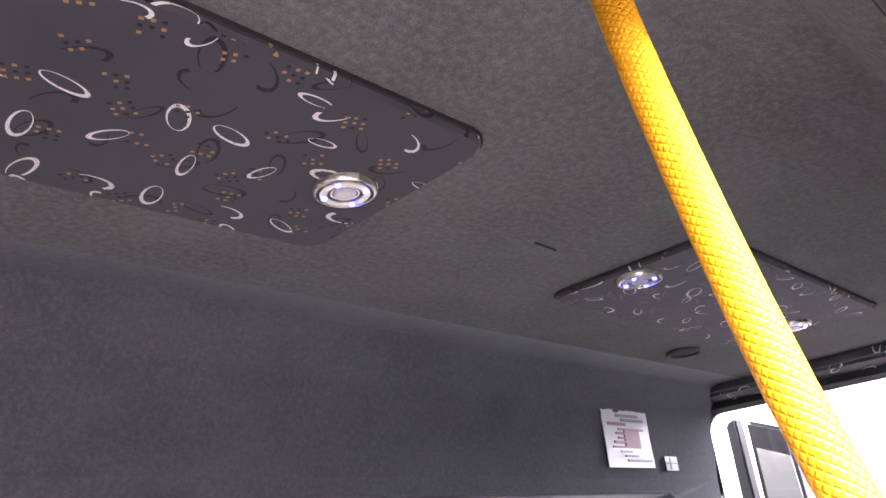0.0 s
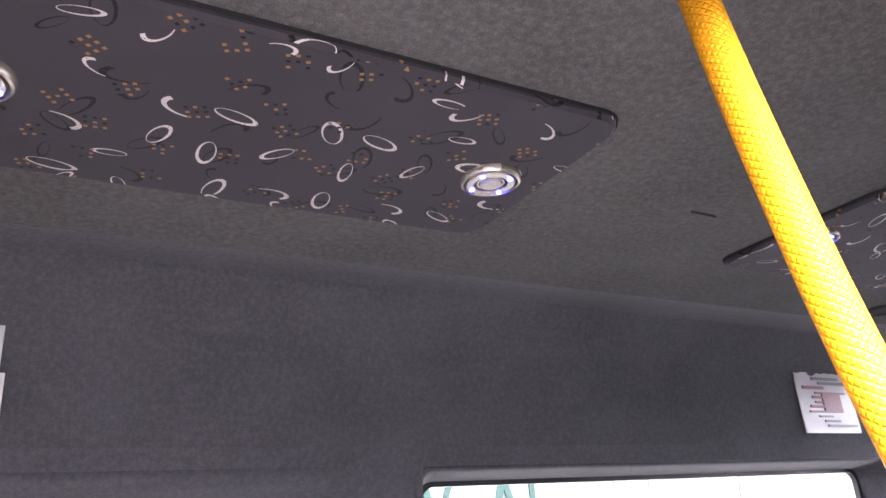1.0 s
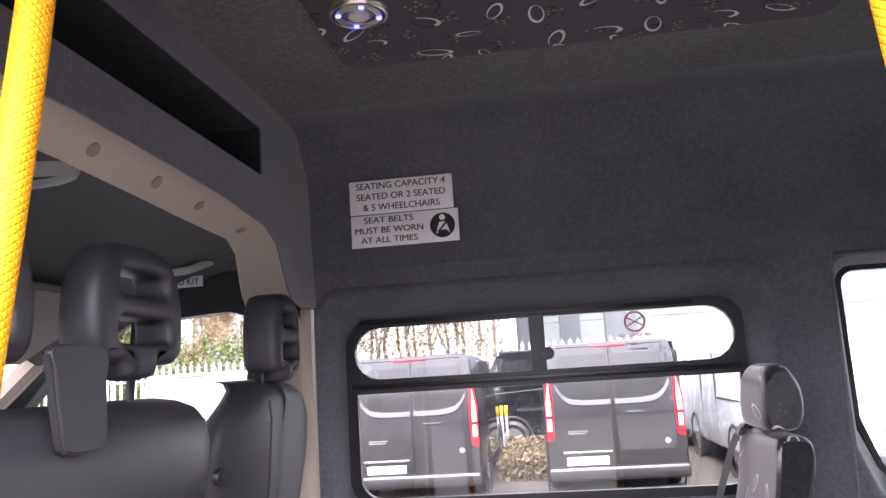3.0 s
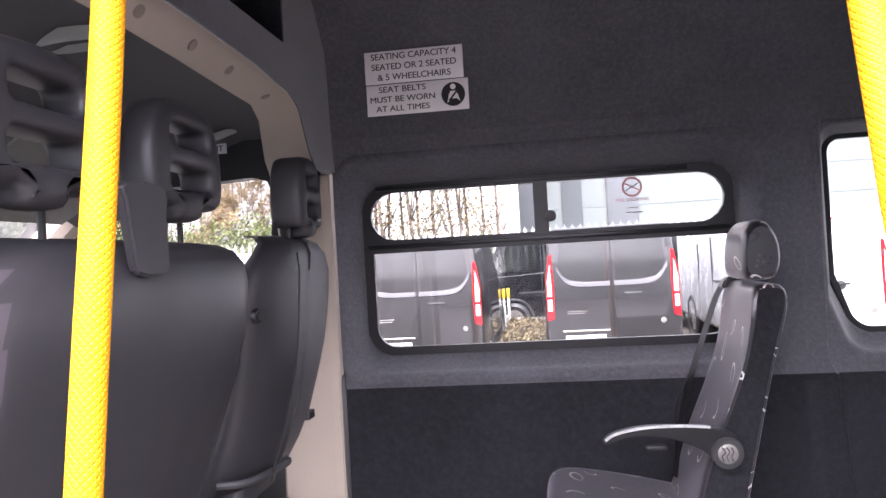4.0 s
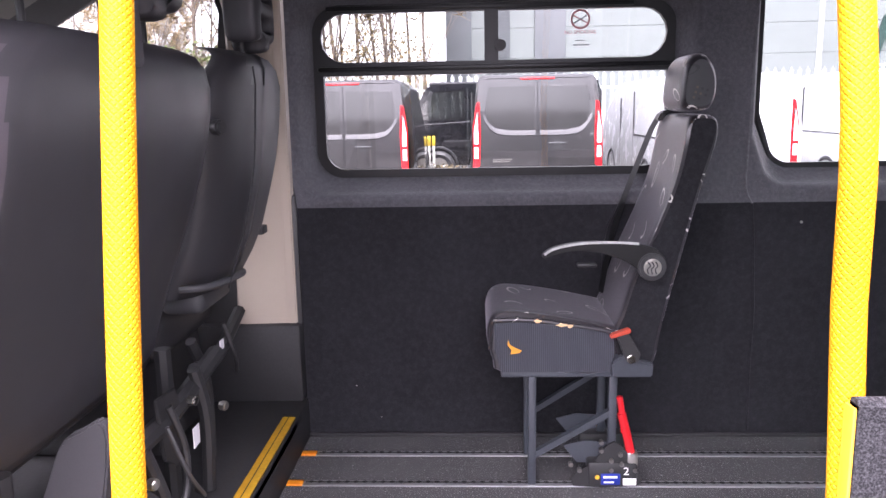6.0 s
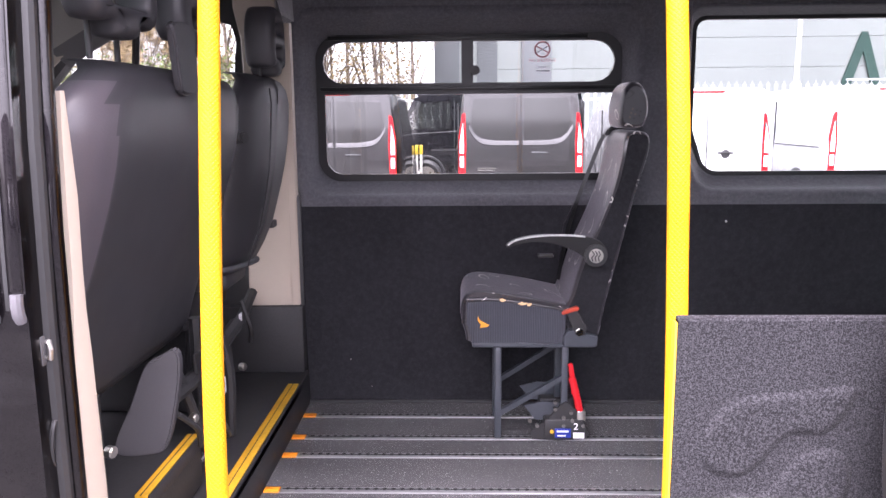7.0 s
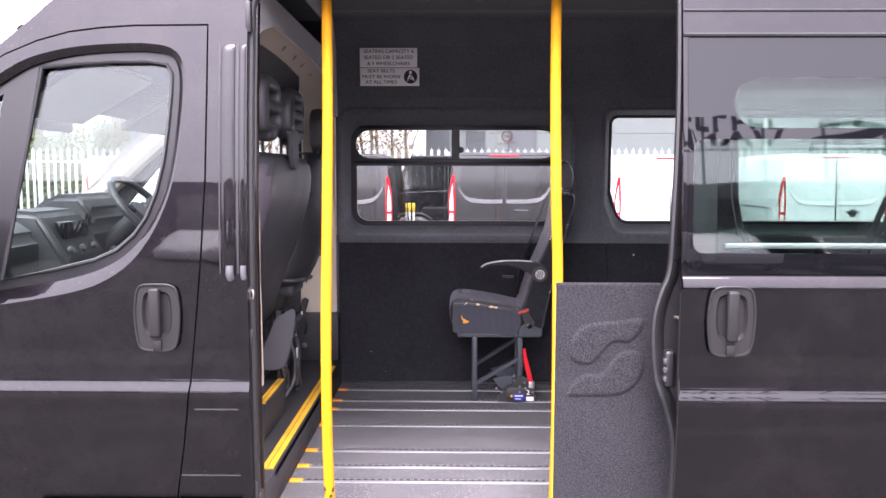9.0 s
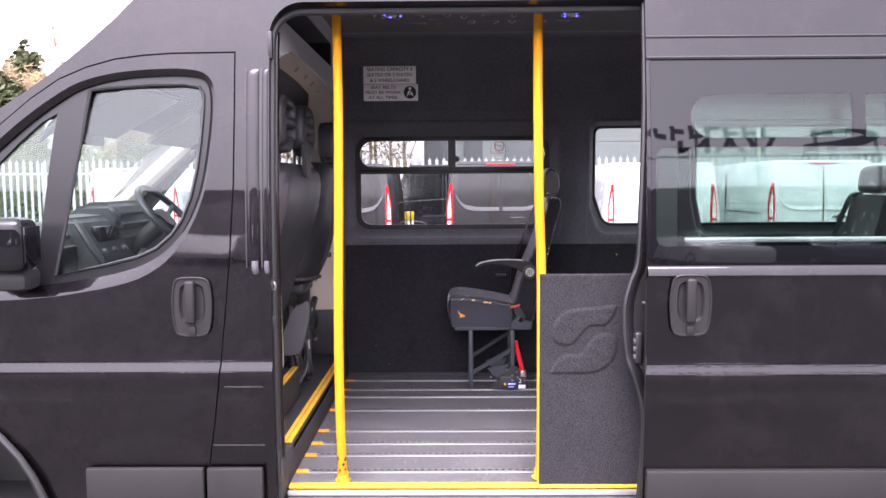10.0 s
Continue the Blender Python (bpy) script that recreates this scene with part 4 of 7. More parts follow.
GLASS_MAIN = [(-0.802, 2.000), (-0.711, 2.009), (-0.598, 2.017), (-0.484, 2.018), (-0.433, 2.009), (-0.418, 1.981), (-0.419, 1.926), (-0.428, 1.823), (-0.440, 1.730), (-0.462, 1.637), (-0.492, 1.563), (-0.528, 1.512), (-0.582, 1.466), (-0.648, 1.437), (-0.754, 1.410), (-0.925, 1.376)]
GLASS_QUARTER = [(-0.914, 1.922), (-0.928, 1.840), (-0.968, 1.547), (-0.995, 1.368), (-1.178, 1.359), (-1.372, 1.392), (-1.331, 1.498), (-1.178, 1.690), (-1.046, 1.822), (-0.968, 1.892)]


def window_rim(g):
    """The window outline moved out by g, and further along its lower edge."""
    return [(a, b - 0.9 * g * min(1.0, max(0.0, (1.50 - b) / 0.12))) for a, b in grown(WIN_OUT, g)]


rim_out = window_rim(0.022)
part("front_door", plate(DOOR_OUT, [rim_out], skin(-0.002), (0, 0.012, 0), rows_between(0.5, 2.1)), PAINT, minibus, "black front door with a tall swept window")
front_door = minibus.children[-1]
part("window_recess", loft([[(p, side_y(q) + d, q) for p, q in window_rim(g)] for g, d in ((0.022, -0.002), (0.020, -0.001), (0.014, 0.003), (0.006, 0.009), (0.001, 0.013), (0.0, 0.022))]), PAINT, front_door)
part("window_frame", plate(WIN_OUT, [GLASS_MAIN, GLASS_QUARTER], skin(0.022), (0, 0.02, 0), rows_between(1.3, 2.1)), FRAME_GLOSS, front_door, "satin black window frame")
part("window_seal", tube([(a, side_y(b) + 0.02, b) for a, b in GLASS_MAIN + GLASS_MAIN[:1]], 0.006, 6), RUBBER, front_door)
for gl in (GLASS_MAIN, GLASS_QUARTER):
    part("pane", plate(grown(gl, 0.004), [], skin(0.034), (0, 0.004, 0), rows_between(1.3, 2.1)), DOOR_GLASS, front_door).visible_shadow = False


def door_handle(x, z, y, owner):
    """An upright oval handle bowl with a grip bar across it."""
    k = 0.93
    outl = smooth2([(x - 0.052 * k, z + 0.098 * k), (x, z + 0.104 * k), (x + 0.052 * k, z + 0.098 * k), (x + 0.066 * k, z + 0.06 * k), (x + 0.069 * k, z), (x + 0.062 * k, z - 0.07 * k), (x + 0.046 * k, z - 0.10 * k), (x, z - 0.106 * k), (x - 0.05 * k, z - 0.10 * k), (x - 0.064 * k, z - 0.07 * k), (x - 0.07 * k, z), (x - 0.066 * k, z + 0.06 * k)], 3)
    hole = smooth2([(x - 0.036 * k, z + 0.076 * k), (x, z + 0.084 * k), (x + 0.036 * k, z + 0.076 * k), (x + 0.046 * k, z + 0.04 * k), (x + 0.047 * k, z - 0.01 * k), (x + 0.036 * k, z - 0.05 * k), (x, z - 0.062 * k), (x - 0.036 * k, z - 0.05 * k), (x - 0.047 * k, z - 0.01 * k), (x - 0.046 * k, z + 0.04 * k)], 3)
    h = part("handle", plate(outl, [hole], xz(y - 0.022), (0, 0.024, 0)), CLADDING, owner, "dark grey plastic door handle")
    part("bowl", loft([[(a, y - 0.02, b) for a, b in hole], [(a, y - 0.0125, b) for a, b in grown(hole, -0.008)]], cap=(1,)), CLADDING, h)
    part("grip", box(x - 0.018, x + 0.014, y - 0.045, y - 0.022, z - 0.056, z + 0.088, 0.008, 3), CLADDING, h)
    part("rim_bead", tube([(a, y - 0.022, b) for a, b in outl + outl[:1]], 0.004, 6), CLADDING, h)
    part("lock", box(x - 0.014, x + 0.012, y - 0.03, y - 0.02, z - 0.098, z - 0.066, 0.005), CLADDING, h)


door_handle(-0.455, 1.272, side_y(1.275) + 0.009, front_door)
for a0, a1 in ((-0.837, -0.432), (-0.423, -0.230)):
    part("sill_trim", box(a0, a1, -0.189, -0.165, 0.43, 0.718, 0.008), CLADDING, front_door if a1 < -0.42 else minibus, "dark grey plastic sill trim")
part("flap_line", box(-0.357, -0.226, side_y(0.996) - 0.0006, side_y(0.996) + 0.002, 0.994, 0.998), SLOT, minibus)
part("flap_line", box(-0.405, -0.226, side_y(0.790) - 0.0006, side_y(0.790) + 0.002, 0.788, 0.792), SLOT, minibus)
for bx, half, rise in ((-0.246, 0.0205, 0.0065), (-0.2045, 0.0095, 0.004)):
    ends = ((2.068, 0.25, 0.0), (2.064, 0.7, 0.35), (2.055, 0.92, 0.8), (2.04, 1.0, 1.0), (1.9, 1.0, 1.0), (1.75, 1.0, 1.0), (1.6, 1.0, 1.0), (1.43, 1.0, 1.0), (1.415, 0.95, 0.85), (1.405, 0.75, 0.5), (1.40, 0.3, 0.0))
    bow = [math.sin(radians(a)) for a in range(-90, 91, 15)]
    part("pillar_moulding", loft([[(bx + half * k * b + (0.008 * (1 - h) if z > 2 else 0.0), side_y(z) + 0.003 - (0.003 + rise * math.sqrt(max(0.0, 1 - b * b))) * h, z) for b in bow] for z, k, h in ends], closed=False), PAINT, minibus, "raised black pillar bead")
    # curled bead end: the paint's highlight is put into a pale grey colour
    part("buffer", tube([(bx + 0.25 * half, side_y(1.41) - rise - 0.001, 1.424), (bx + 0.25 * half, side_y(1.40) - rise - 0.002, 1.41), (bx + 0.25 * half, side_y(1.40) - rise, 1.395), (bx + 0.25 * half, side_y(1.39) + 0.002, 1.386)], half * 0.55 if half > 0.015 else half * 0.9, 10), BEAD_HIGHLIGHT, minibus, "pillar bead end with its highlight painted pale grey")
for gx, gw in ((-0.2185, 0.0028), (-0.2705, 0.002)):
    part("pillar_groove", plate(rrect(gx - gw, gx + gw, 1.40, 2.066, 0.0015), [], skin(-0.001), (0, 0.004, 0), rows_between(1.4, 2.06)), RUBBER, minibus)
part("jamb_ridge", tube([(-0.1885, side_y(z) + 0.074, z) for z in (0.56, 0.75, 0.95, 1.1, 1.3, 1.5, 1.7, 1.9, 2.05, 2.15, 2.2)], 0.0145, 14), PAINT, minibus, "rounded black jamb ridge")
mirror = part("door_mirror", box(-1.20, -0.927, -0.34, -0.22, 1.405, 1.578, 0.035, 4), FRIT, front_door, "glossy black door mirror")
part("mirror_glass", box(-0.930, -0.923, -0.325, -0.235, 1.435, 1.55, 0.002), FRIT, mirror)
part("mirror_arm", box(-1.10, -0.965, -0.26, -0.15, 1.335, 1.412, 0.025), PLASTIC, mirror)

for edge_pts in (DOOR_REAR[::-1] + [(-0.41, 0.60)], DOOR_TOP):
    part("shut_line", loft([[(a + u, side_y(b) + d, b + v) for a, b in edge_pts] for u, v, d in ((-0.02, -0.02, 0.016), (0.0, 0.0, 0.014), (0.02, 0.02, 0.016))], closed=False), RUBBER, minibus)

# rubber seal and jamb of the side opening
jamb_in = rrect(-0.193, 1.165, 0.470, 2.267, 0.10, 8, 6)
part("door_jamb", loft([[(a, side_y(b) + 0.002, b) for a, b in OPEN], [(a, side_y(b) + 0.02, b) for a, b in rrect(-0.193, 1.16, 0.458, 2.283, 0.108, 8, 6)], [(a, side_y(b) + 0.05, b) for a, b in jamb_in], [(a, side_y(b) + 0.056 if b > 2.2 else max(side_y(b) + 0.10, -0.055), b) for a, b in jamb_in], [(a, side_y(b) + 0.064 if b > 2.2 else max(side_y(b) + 0.13, -0.03), b) for a, b in rrect(-0.205, 1.19, 0.455, 2.29, 0.1, 8, 6)]]), PAINT, minibus, "black painted door jamb")
part("door_seal", tube([(a, side_y(b) + 0.047, b) for a, b in jamb_in + jamb_in[:1]], 0.013, 10), RUBBER, minibus, "black tubular door seal")
part("hinge_guide", box(-0.198, -0.182, side_y(2.15) - 0.006, side_y(2.15) + 0.02, 2.10, 2.19, 0.004), RUBBER, minibus)
part("striker", tube([(-0.205, -0.122, 1.346), (-0.186, -0.130, 1.346), (-0.184, -0.132, 1.335), (-0.186, -0.130, 1.322), (-0.205, -0.122, 1.322)], 0.004, 8), STEEL, minibus, "steel door striker")
part("striker_plate", box(-0.200, -0.191, -0.142, -0.112, 1.312, 1.356, 0.003), GREY_PLASTIC, minibus)
loop = [(-0.193 + 0.003 * math.sin(radians(a)), -0.128 + 0.011 * math.cos(radians(a)), 1.192 + 0.034 * math.sin(radians(a))) for a in range(0, 361, 15)]
part("jamb_buffer", tube(loop, 0.004, 8), RUBBER, minibus, "oval rubber buffer in the jamb")
part("jamb_latch", box(-0.196, -0.182, -0.135, -0.105, 0.64, 0.76, 0.006), RUBBER, minibus)

# step sill under the opening
part("sill_edge", box(-0.172, 1.16, -0.060, -0.026, 0.593, 0.605, 0.004), YELLOW_EDGE, minibus, "yellow step nosing")
part("sill_strip", box(-0.172, 1.16, -0.078, -0.06, 0.556, 0.592, 0.003), ALU, minibus, "ribbed aluminium sill strip")
part("sill_rib", box(-0.172, 1.16, -0.081, -0.077, 0.572, 0.577, 0.001), RUBBER, minibus)
part("sill_step", box(-0.172, 1.16, -0.155, -0.07, 0.44, 0.556, 0.006), RUBBER, minibus)

# ---- the sliding door, pushed back ----
OFF = -0.065
SD0, SD1 = 1.050, 2.38
sd_out = rrect(SD0, SD1, 0.44, 2.32, 0.03)
glass_hole = rrect(SD0 + 0.012, SD1 - 0.03, 1.410, 2.076, 0.012, 4, 3)
sliding_door = part("sliding_door", plate(sd_out, [glass_hole], skin(OFF), (0, 0.014, 0), rows_between(0.45, 2.32)), PAINT, minibus, "black sliding side door pushed back, with a glazed upper half")
st0, st1 = (1.192, 1.712), (1.756, 2.27)
strip_a = [(st0[0] + 0.07 - 0.07 * math.sin(radians(a)), 1.89 + 0.07 * math.cos(radians(a))) for a in range(0, 181, 20)] + [(st0[1], 1.82), (st0[1], 1.96)]
strip_b = [(st1[0], 1.96), (st1[0], 1.82), (st1[1], 1.82), (st1[1], 1.96)]
lower_pane = rrect(1.08, 2.27, 1.47, 1.79, 0.03, 4, 3)
part("glass_border", plate(grown(glass_hole, -0.002), [strip_a, strip_b, lower_pane], skin(OFF + 0.003), (0, 0.004, 0), rows_between(1.44, 2.07)), FRIT, sliding_door, "black printed glass border")
for gl in (strip_a, strip_b, lower_pane):
    part("pane", plate(gl, [], skin(OFF + 0.0035), (0, 0.004, 0), rows_between(1.44, 2.07)), TINTED, sliding_door).visible_shadow = False
part("belt_moulding", loft([[(x, side_y(1.40) + OFF + d, z) for x in (SD0 + 0.002, SD1 - 0.02)] for d, z in ((0.006, 1.410), (-0.001, 1.406), (-0.006, 1.398), (-0.013, 1.382), (-0.014, 1.376), (-0.010, 1.371), (0.004, 1.369))], closed=False), PAINT, sliding_door, "sloping black belt moulding")
for z, r in ((2.148, 0.004), (2.079, 0.006)):
    part("panel_line", tube([(SD0 + 0.002, side_y(z) + OFF - 0.001, z), (SD1 - 0.01, side_y(z) + OFF - 0.001, z)], r, 6), RUBBER, sliding_door)
part("sill_trim", box(SD0 + 0.006, SD1 - 0.01, -0.246, -0.214, 0.45, 0.727, 0.008), CLADDING, sliding_door, "dark grey plastic sill trim")
door_handle(1.190, 1.280, side_y(1.3) + OFF + 0.009, sliding_door)
edge = curved([(1.06, 0.45, 0), (1.075, 0.78, 0), (1.072, 0.90, 0), (1.048, 1.0, 0), (1.02, 1.08, 0), (1.008, 1.18, 0), (1.008, 1.27, 0), (1.026, 1.345, 0), (1.048, 1.41, 0), (1.056, 1.55, 0), (1.07, 1.9, 0), (1.075, 2.30, 0)], 5)
shell = [[(x, side_y(e.y) + OFF + d, e.y) for e, x in [(e, fx(e.x)) for e in edge]] for fx, d in ((lambda x: SD0 + 0.10, 0.014), (lambda x: SD0 + 0.001, 0.010), (lambda x: SD0 + 0.008, 0.020), (lambda x: SD0 + 0.062, 0.045), (lambda x: max(x + 0.060, SD0 + 0.066), 0.088), (lambda x: x + 0.026, 0.096), (lambda x: x + 0.012, 0.084), (lambda x: x + 0.002, 0.082), (lambda x: x, 0.092), (lambda x: x + 0.006, 0.106), (lambda x: x + 0.10, 0.112))]
part("door_edge", loft(shell, closed=False), DOOR_EDGE, sliding_door, "shaped satin black door edge")
part("edge_seal", tube([(e.x - 0.004, side_y(e.y) + OFF + 0.092, e.y) for e in edge], 0.011, 8), RUBBER, sliding_door)
part("inner_frame", plate(rrect(1.10, 2.33, 0.5, 2.28, 0.05), [rrect(1.13, 2.24, 1.40, 2.03, 0.06)], skin(OFF + 0.100), (0, 0.01, 0), rows_between(0.5, 2.28)), PLASTIC, sliding_door)
latch = part("latch", box(1.030, 1.058, -0.168, -0.130, 1.068, 1.176, 0.009, 3), RUBBER, sliding_door, "black contact block in the door edge")
for i in range(3):
    part("latch_contact", box(1.026, 1.036, -0.170, -0.150, 1.085 + 0.026 * i, 1.102 + 0.026 * i, 0.003), GREY_PLASTIC, latch)
part("striker_pin", tube([(1.056, -0.152, 1.276), (1.072, -0.150, 1.272), (1.094, -0.146, 1.268)], 0.0035, 8, True, 0.007), STRIKER, sliding_door, "worn steel striker pin")
part("striker_bar", tube([(1.090, -0.150, 1.294), (1.094, -0.150, 1.284), (1.094, -0.150, 1.252), (1.088, -0.150, 1.238)], 0.0055, 8), STRIKER, sliding_door, "worn steel striker bar")
part("edge_lip", tube([(SD0 + 0.001, side_y(z) + OFF + 0.004, z) for z in [0.46 + 0.06 * i for i in range(16)]], 0.0035, 6), DOOR_EDGE, sliding_door)
# added bright bar that stands in for daylight on the body beltline
part("slide_track", box(1.19, 3.3, -0.168, -0.146, 1.478, 1.494, 0.003), ALU, minibus, "added aluminium bar standing for daylight on the body beltline")
q = part("quarter_glass", plate(grown(QUARTER, 0.004), [], skin(0.012), (0, 0.004, 0), rows_between(1.44, 2.0)), TINTED, minibus)
q.visible_shadow = False
part("quarter_seal", loft([[(a, side_y(b) - 0.003, b) for a, b in grown(QUARTER, 0.02)], [(a, side_y(b) + 0.014, b) for a, b in grown(QUARTER, -0.008)]]), RUBBER, minibus)

part("pillar_trim", box(1.166, 1.215, -0.115, -0.100, 1.36, 2.15, 0.006), GREY_PLASTIC, minibus, "grey pillar trim behind the door glass")

# near side lining behind the door
near = plate(rrect(1.16, 3.5, 0.60, 2.33, 0.01), [slant(rrect(1.225, 3.05, 1.44, 1.99, 0.08))], lambda a, b: (a, max(-0.06, side_y(b) + 0.10), b), (0, -0.02, 0), rows_between(0.6, 2.33))
wall_near = tagged(part("wall_near", near, LINING), "charcoal carpet lining of the door side", "wall", kind="structure")


# ---- grab poles and carpeted side board at the door ----
def pole_y(w):
    return -0.2854 * w + 0.3967 * w * w - 0.1074 * w ** 3


def fade(w):
    k = min(1.0, max(0.0, (1.02 - w) / 0.22))
    return k * k * (3 - 2 * k)


def grab_pole(x_of, label, worn, tuck=0.0, set_y=0.0):
    line = [(x_of(w) + 0.24 * tuck * fade(w), pole_y(w) + set_y * min(1.0, max(0.0, (1.34 - w) / 0.3)) + tuck * fade(w), FLOOR + w) for w in [0.06 * i for i in range(30)]]
    base, top = line[0], line[-1]
    e = thing("grab_pole", base, label, "grab pole", "grab poles")
    part("tube", tube(line, 0.0165, 24), YELLOW, e)
    part("foot_plate", disc((base[0], base[1], FLOOR + 0.004), (0, 0, 1), 0.03, 0.008, 20, 0.002), worn, e, "yellow painted foot flange")
    part("foot_socket", disc((base[0], base[1] - 0.002, FLOOR + 0.022), (0, 0, 1), 0.024, 0.035, 16, 0.003, 0.02), worn, e)
    part("head_socket", disc((top[0], top[1], top[2] - 0.004), (0, 0.1, 1), 0.019, 0.036, 16, 0.003), RUSTY, e, "orange-brown head socket")
    for k in (-1, 1):
        part("screw", disc((base[0] + 0.023 * k, base[1], FLOOR + 0.009), (0, 0, 1), 0.005, 0.003, 8), STEEL, e)
    return e


RUSTY = surface("rusty_orange_socket", (0.42, 0.15, 0.012), 0.6, broad=40, vary=0.5)
chipped = surface("chipped_yellow_paint", (0.42, 0.20, 0.008), 0.5, broad=60, vary=0.95, relief=0.3)
TRIM_LINE = ((1.70, -0.016, -0.002), (1.62, -0.022, 0.004), (1.54, -0.026, 0.010), (1.42, -0.030, 0.005), (1.36, -0.036, 0.005), (1.29, -0.046, 0.010), (1.08, -0.058, 0.018), (1.02, -0.060, 0.019))
pillar_trim = loft([[(-0.215, a, z), (-0.197, a, z), (-0.195, a + 0.003, z), (-0.195, b - 0.005, z), (-0.199, b, z), (-0.215, b + 0.002, z)] for z, a, b in TRIM_LINE], cap=(0, -1))
part("near_trim", pillar_trim, BEIGE, arch, "beige edge of the near pillar trim")


def near_pole_x(w):
    return 0.0033 + 0.0342 * w - 0.0213 * w * w + 0.013 * max(0.0, 1 - w / 0.8) ** 2


near_pole = grab_pole(near_pole_x, "yellow knurled grab pole with a chipped foot beside the step", chipped)
rnd = random.Random(23)
for i in range(9):
    w, turn = rnd.uniform(0.035, 0.10), rnd.uniform(-1.1, 1.1)
    cx, cy = near_pole_x(w) + 0.0166 * math.sin(turn), pole_y(w) - 0.0166 * math.cos(turn)
    size = rnd.uniform(0.003, 0.007)
    side = Vector((math.cos(turn), math.sin(turn), 0))
    out = Vector((math.sin(turn), -math.cos(turn), 0))
    ragged = [Vector((cx, cy, FLOOR + w)) + side * (size * rnd.uniform(0.5, 1.1) * math.cos(q)) + Vector((0, 0, 1.7 * size * rnd.uniform(0.5, 1.1) * math.sin(q))) for q in [2 * math.pi * k / 9 for k in range(9)]]
    part("paint_chip", loft([[p - out * 0.003 for p in ragged], [p + out * 0.0008 for p in ragged]], cap=(0, -1)), RUBBER, near_pole, "bare dark chip in the paint")
grab_pole(lambda w: 0.7253 - 0.0103 * w + 0.0093 * w * w, "yellow knurled grab pole holding a carpeted side board", YELLOW_EDGE, 0.044, -0.016)

board = thing("side_board", (0.92, -0.02, FLOOR), "grey speckled carpeted side board with an embossed S shape", "panel")
bx0, bx1, bz1 = 0.7240, 1.117, 1.3540


BY = -0.052


def board_lift(d):
    return lambda a, b: (a, BY - d, b)


part("board", plate([(bx0, FLOOR + 0.007), (bx1, FLOOR + 0.007), (bx1, bz1), (bx0, bz1)], [], board_lift(0.0), (0, 0.018, 0)), BOARD_FELT, board)
part("edge_strip", box(bx0 - 0.005, bx0 - 0.001, BY, BY + 0.02, FLOOR + 0.008, bz1 - 0.002, 0.002), YELLOW_EDGE, board, "narrow yellow edge strip")
part("top_roll", tube([(bx0, BY + 0.009, bz1 - 0.002), (bx1, BY + 0.009, bz1 - 0.002)], 0.009, 8), BOARD_FELT, board)
S_UP = smooth2([(0.784, 1.201), (0.809, 1.226), (0.849, 1.237), (0.915, 1.242), (0.984, 1.251), (0.991, 1.237), (0.977, 1.204), (0.948, 1.178), (0.908, 1.179), (0.882, 1.163), (0.857, 1.131), (0.831, 1.11), (0.798, 1.11), (0.769, 1.128), (0.766, 1.161)], 4)
S_LOW = smooth2([(0.768, 1.008), (0.766, 1.026), (0.784, 1.055), (0.82, 1.075), (0.864, 1.075), (0.893, 1.11), (0.922, 1.14), (0.959, 1.15), (0.988, 1.135), (0.994, 1.095), (0.977, 1.051), (0.944, 1.022), (0.9, 1.009), (0.835, 1.008)], 4)


def edge_distance(px, pz, loop):
    """How far points lie inside a closed outline; negative outside."""
    best, inside = np.full(px.shape, 9.0), np.zeros(px.shape, bool)
    for (ax, az), (cx, cz) in zip(loop, loop[1:] + loop[:1]):
        dx, dz = cx - ax, cz - az
        k = np.clip(((px - ax) * dx + (pz - az) * dz) / (dx * dx + dz * dz + 1e-12), 0, 1)
        best = np.minimum(best, np.hypot(px - ax - k * dx, pz - az - k * dz))
        if az != cz:
            inside ^= ((az > pz) != (cz > pz)) & (px < ax + (pz - az) * dx / dz)
    return np.where(inside, best, -best)


gx, gz = np.meshgrid(np.arange(0.746, 1.014, 0.004), np.arange(0.988, 1.272, 0.004))
swell = np.zeros(gx.shape)
for lobe in (S_UP, S_LOW):
    k = np.clip((edge_distance(gx, gz, [(p[0], p[1]) for p in lobe]) + 0.007) / 0.017, 0, 1)
    swell = np.maximum(swell, k * k * (3 - 2 * k))
bm = loft([[(gx[r, c], BY + 0.0008 - 0.0068 * swell[r, c], gz[r, c]) for c in range(gx.shape[1])] for r in range(gx.shape[0])], closed=False)
part("emboss", bm, BOARD_FELT, board, "raised lobes of the embossed shape", 80)

# ---- floor tracks ----
RAILS = (1.420, 1.234, 1.096, 0.868, 0.561, 0.397, 0.261, 0.088)
for ry in RAILS:
    r = part("track", box(-0.128, REAR - 0.02, ry - 0.016, ry + 0.016, FLOOR - 0.004, FLOOR + 0.0035, 0.0012), ALU, floor, "aluminium seat track")
    chain = fresh()
    merge(chain, box(-0.12, REAR - 0.04, ry - 0.0025 + 0.004, ry + 0.0025 + 0.004, FLOOR + 0.003, FLOOR + 0.0042))
    for i in range(140):
        cx = -0.105 + 0.0254 * i
        vs = [chain.verts.new((cx + 0.0082 * math.cos(k * math.pi / 4), ry + 0.004 + 0.0072 * math.sin(k * math.pi / 4), FLOOR + 0.0045)) for k in range(8)]
        chain.faces.new(vs)
    part("slot", chain, SLOT, r)
    part("end_cap", box(-0.173, -0.126, ry - 0.014, ry + 0.014, FLOOR - 0.003, FLOOR + 0.006, 0.003), ORANGE, r, "orange plastic end cap")


# ---- the single passenger seat ----
seat = thing("passenger_seat", (0.62, 1.36, FLOOR), "worn patterned moquette passenger seat on a grey steel frame", "seat")
Y0, Y1 = 1.215, 1.535


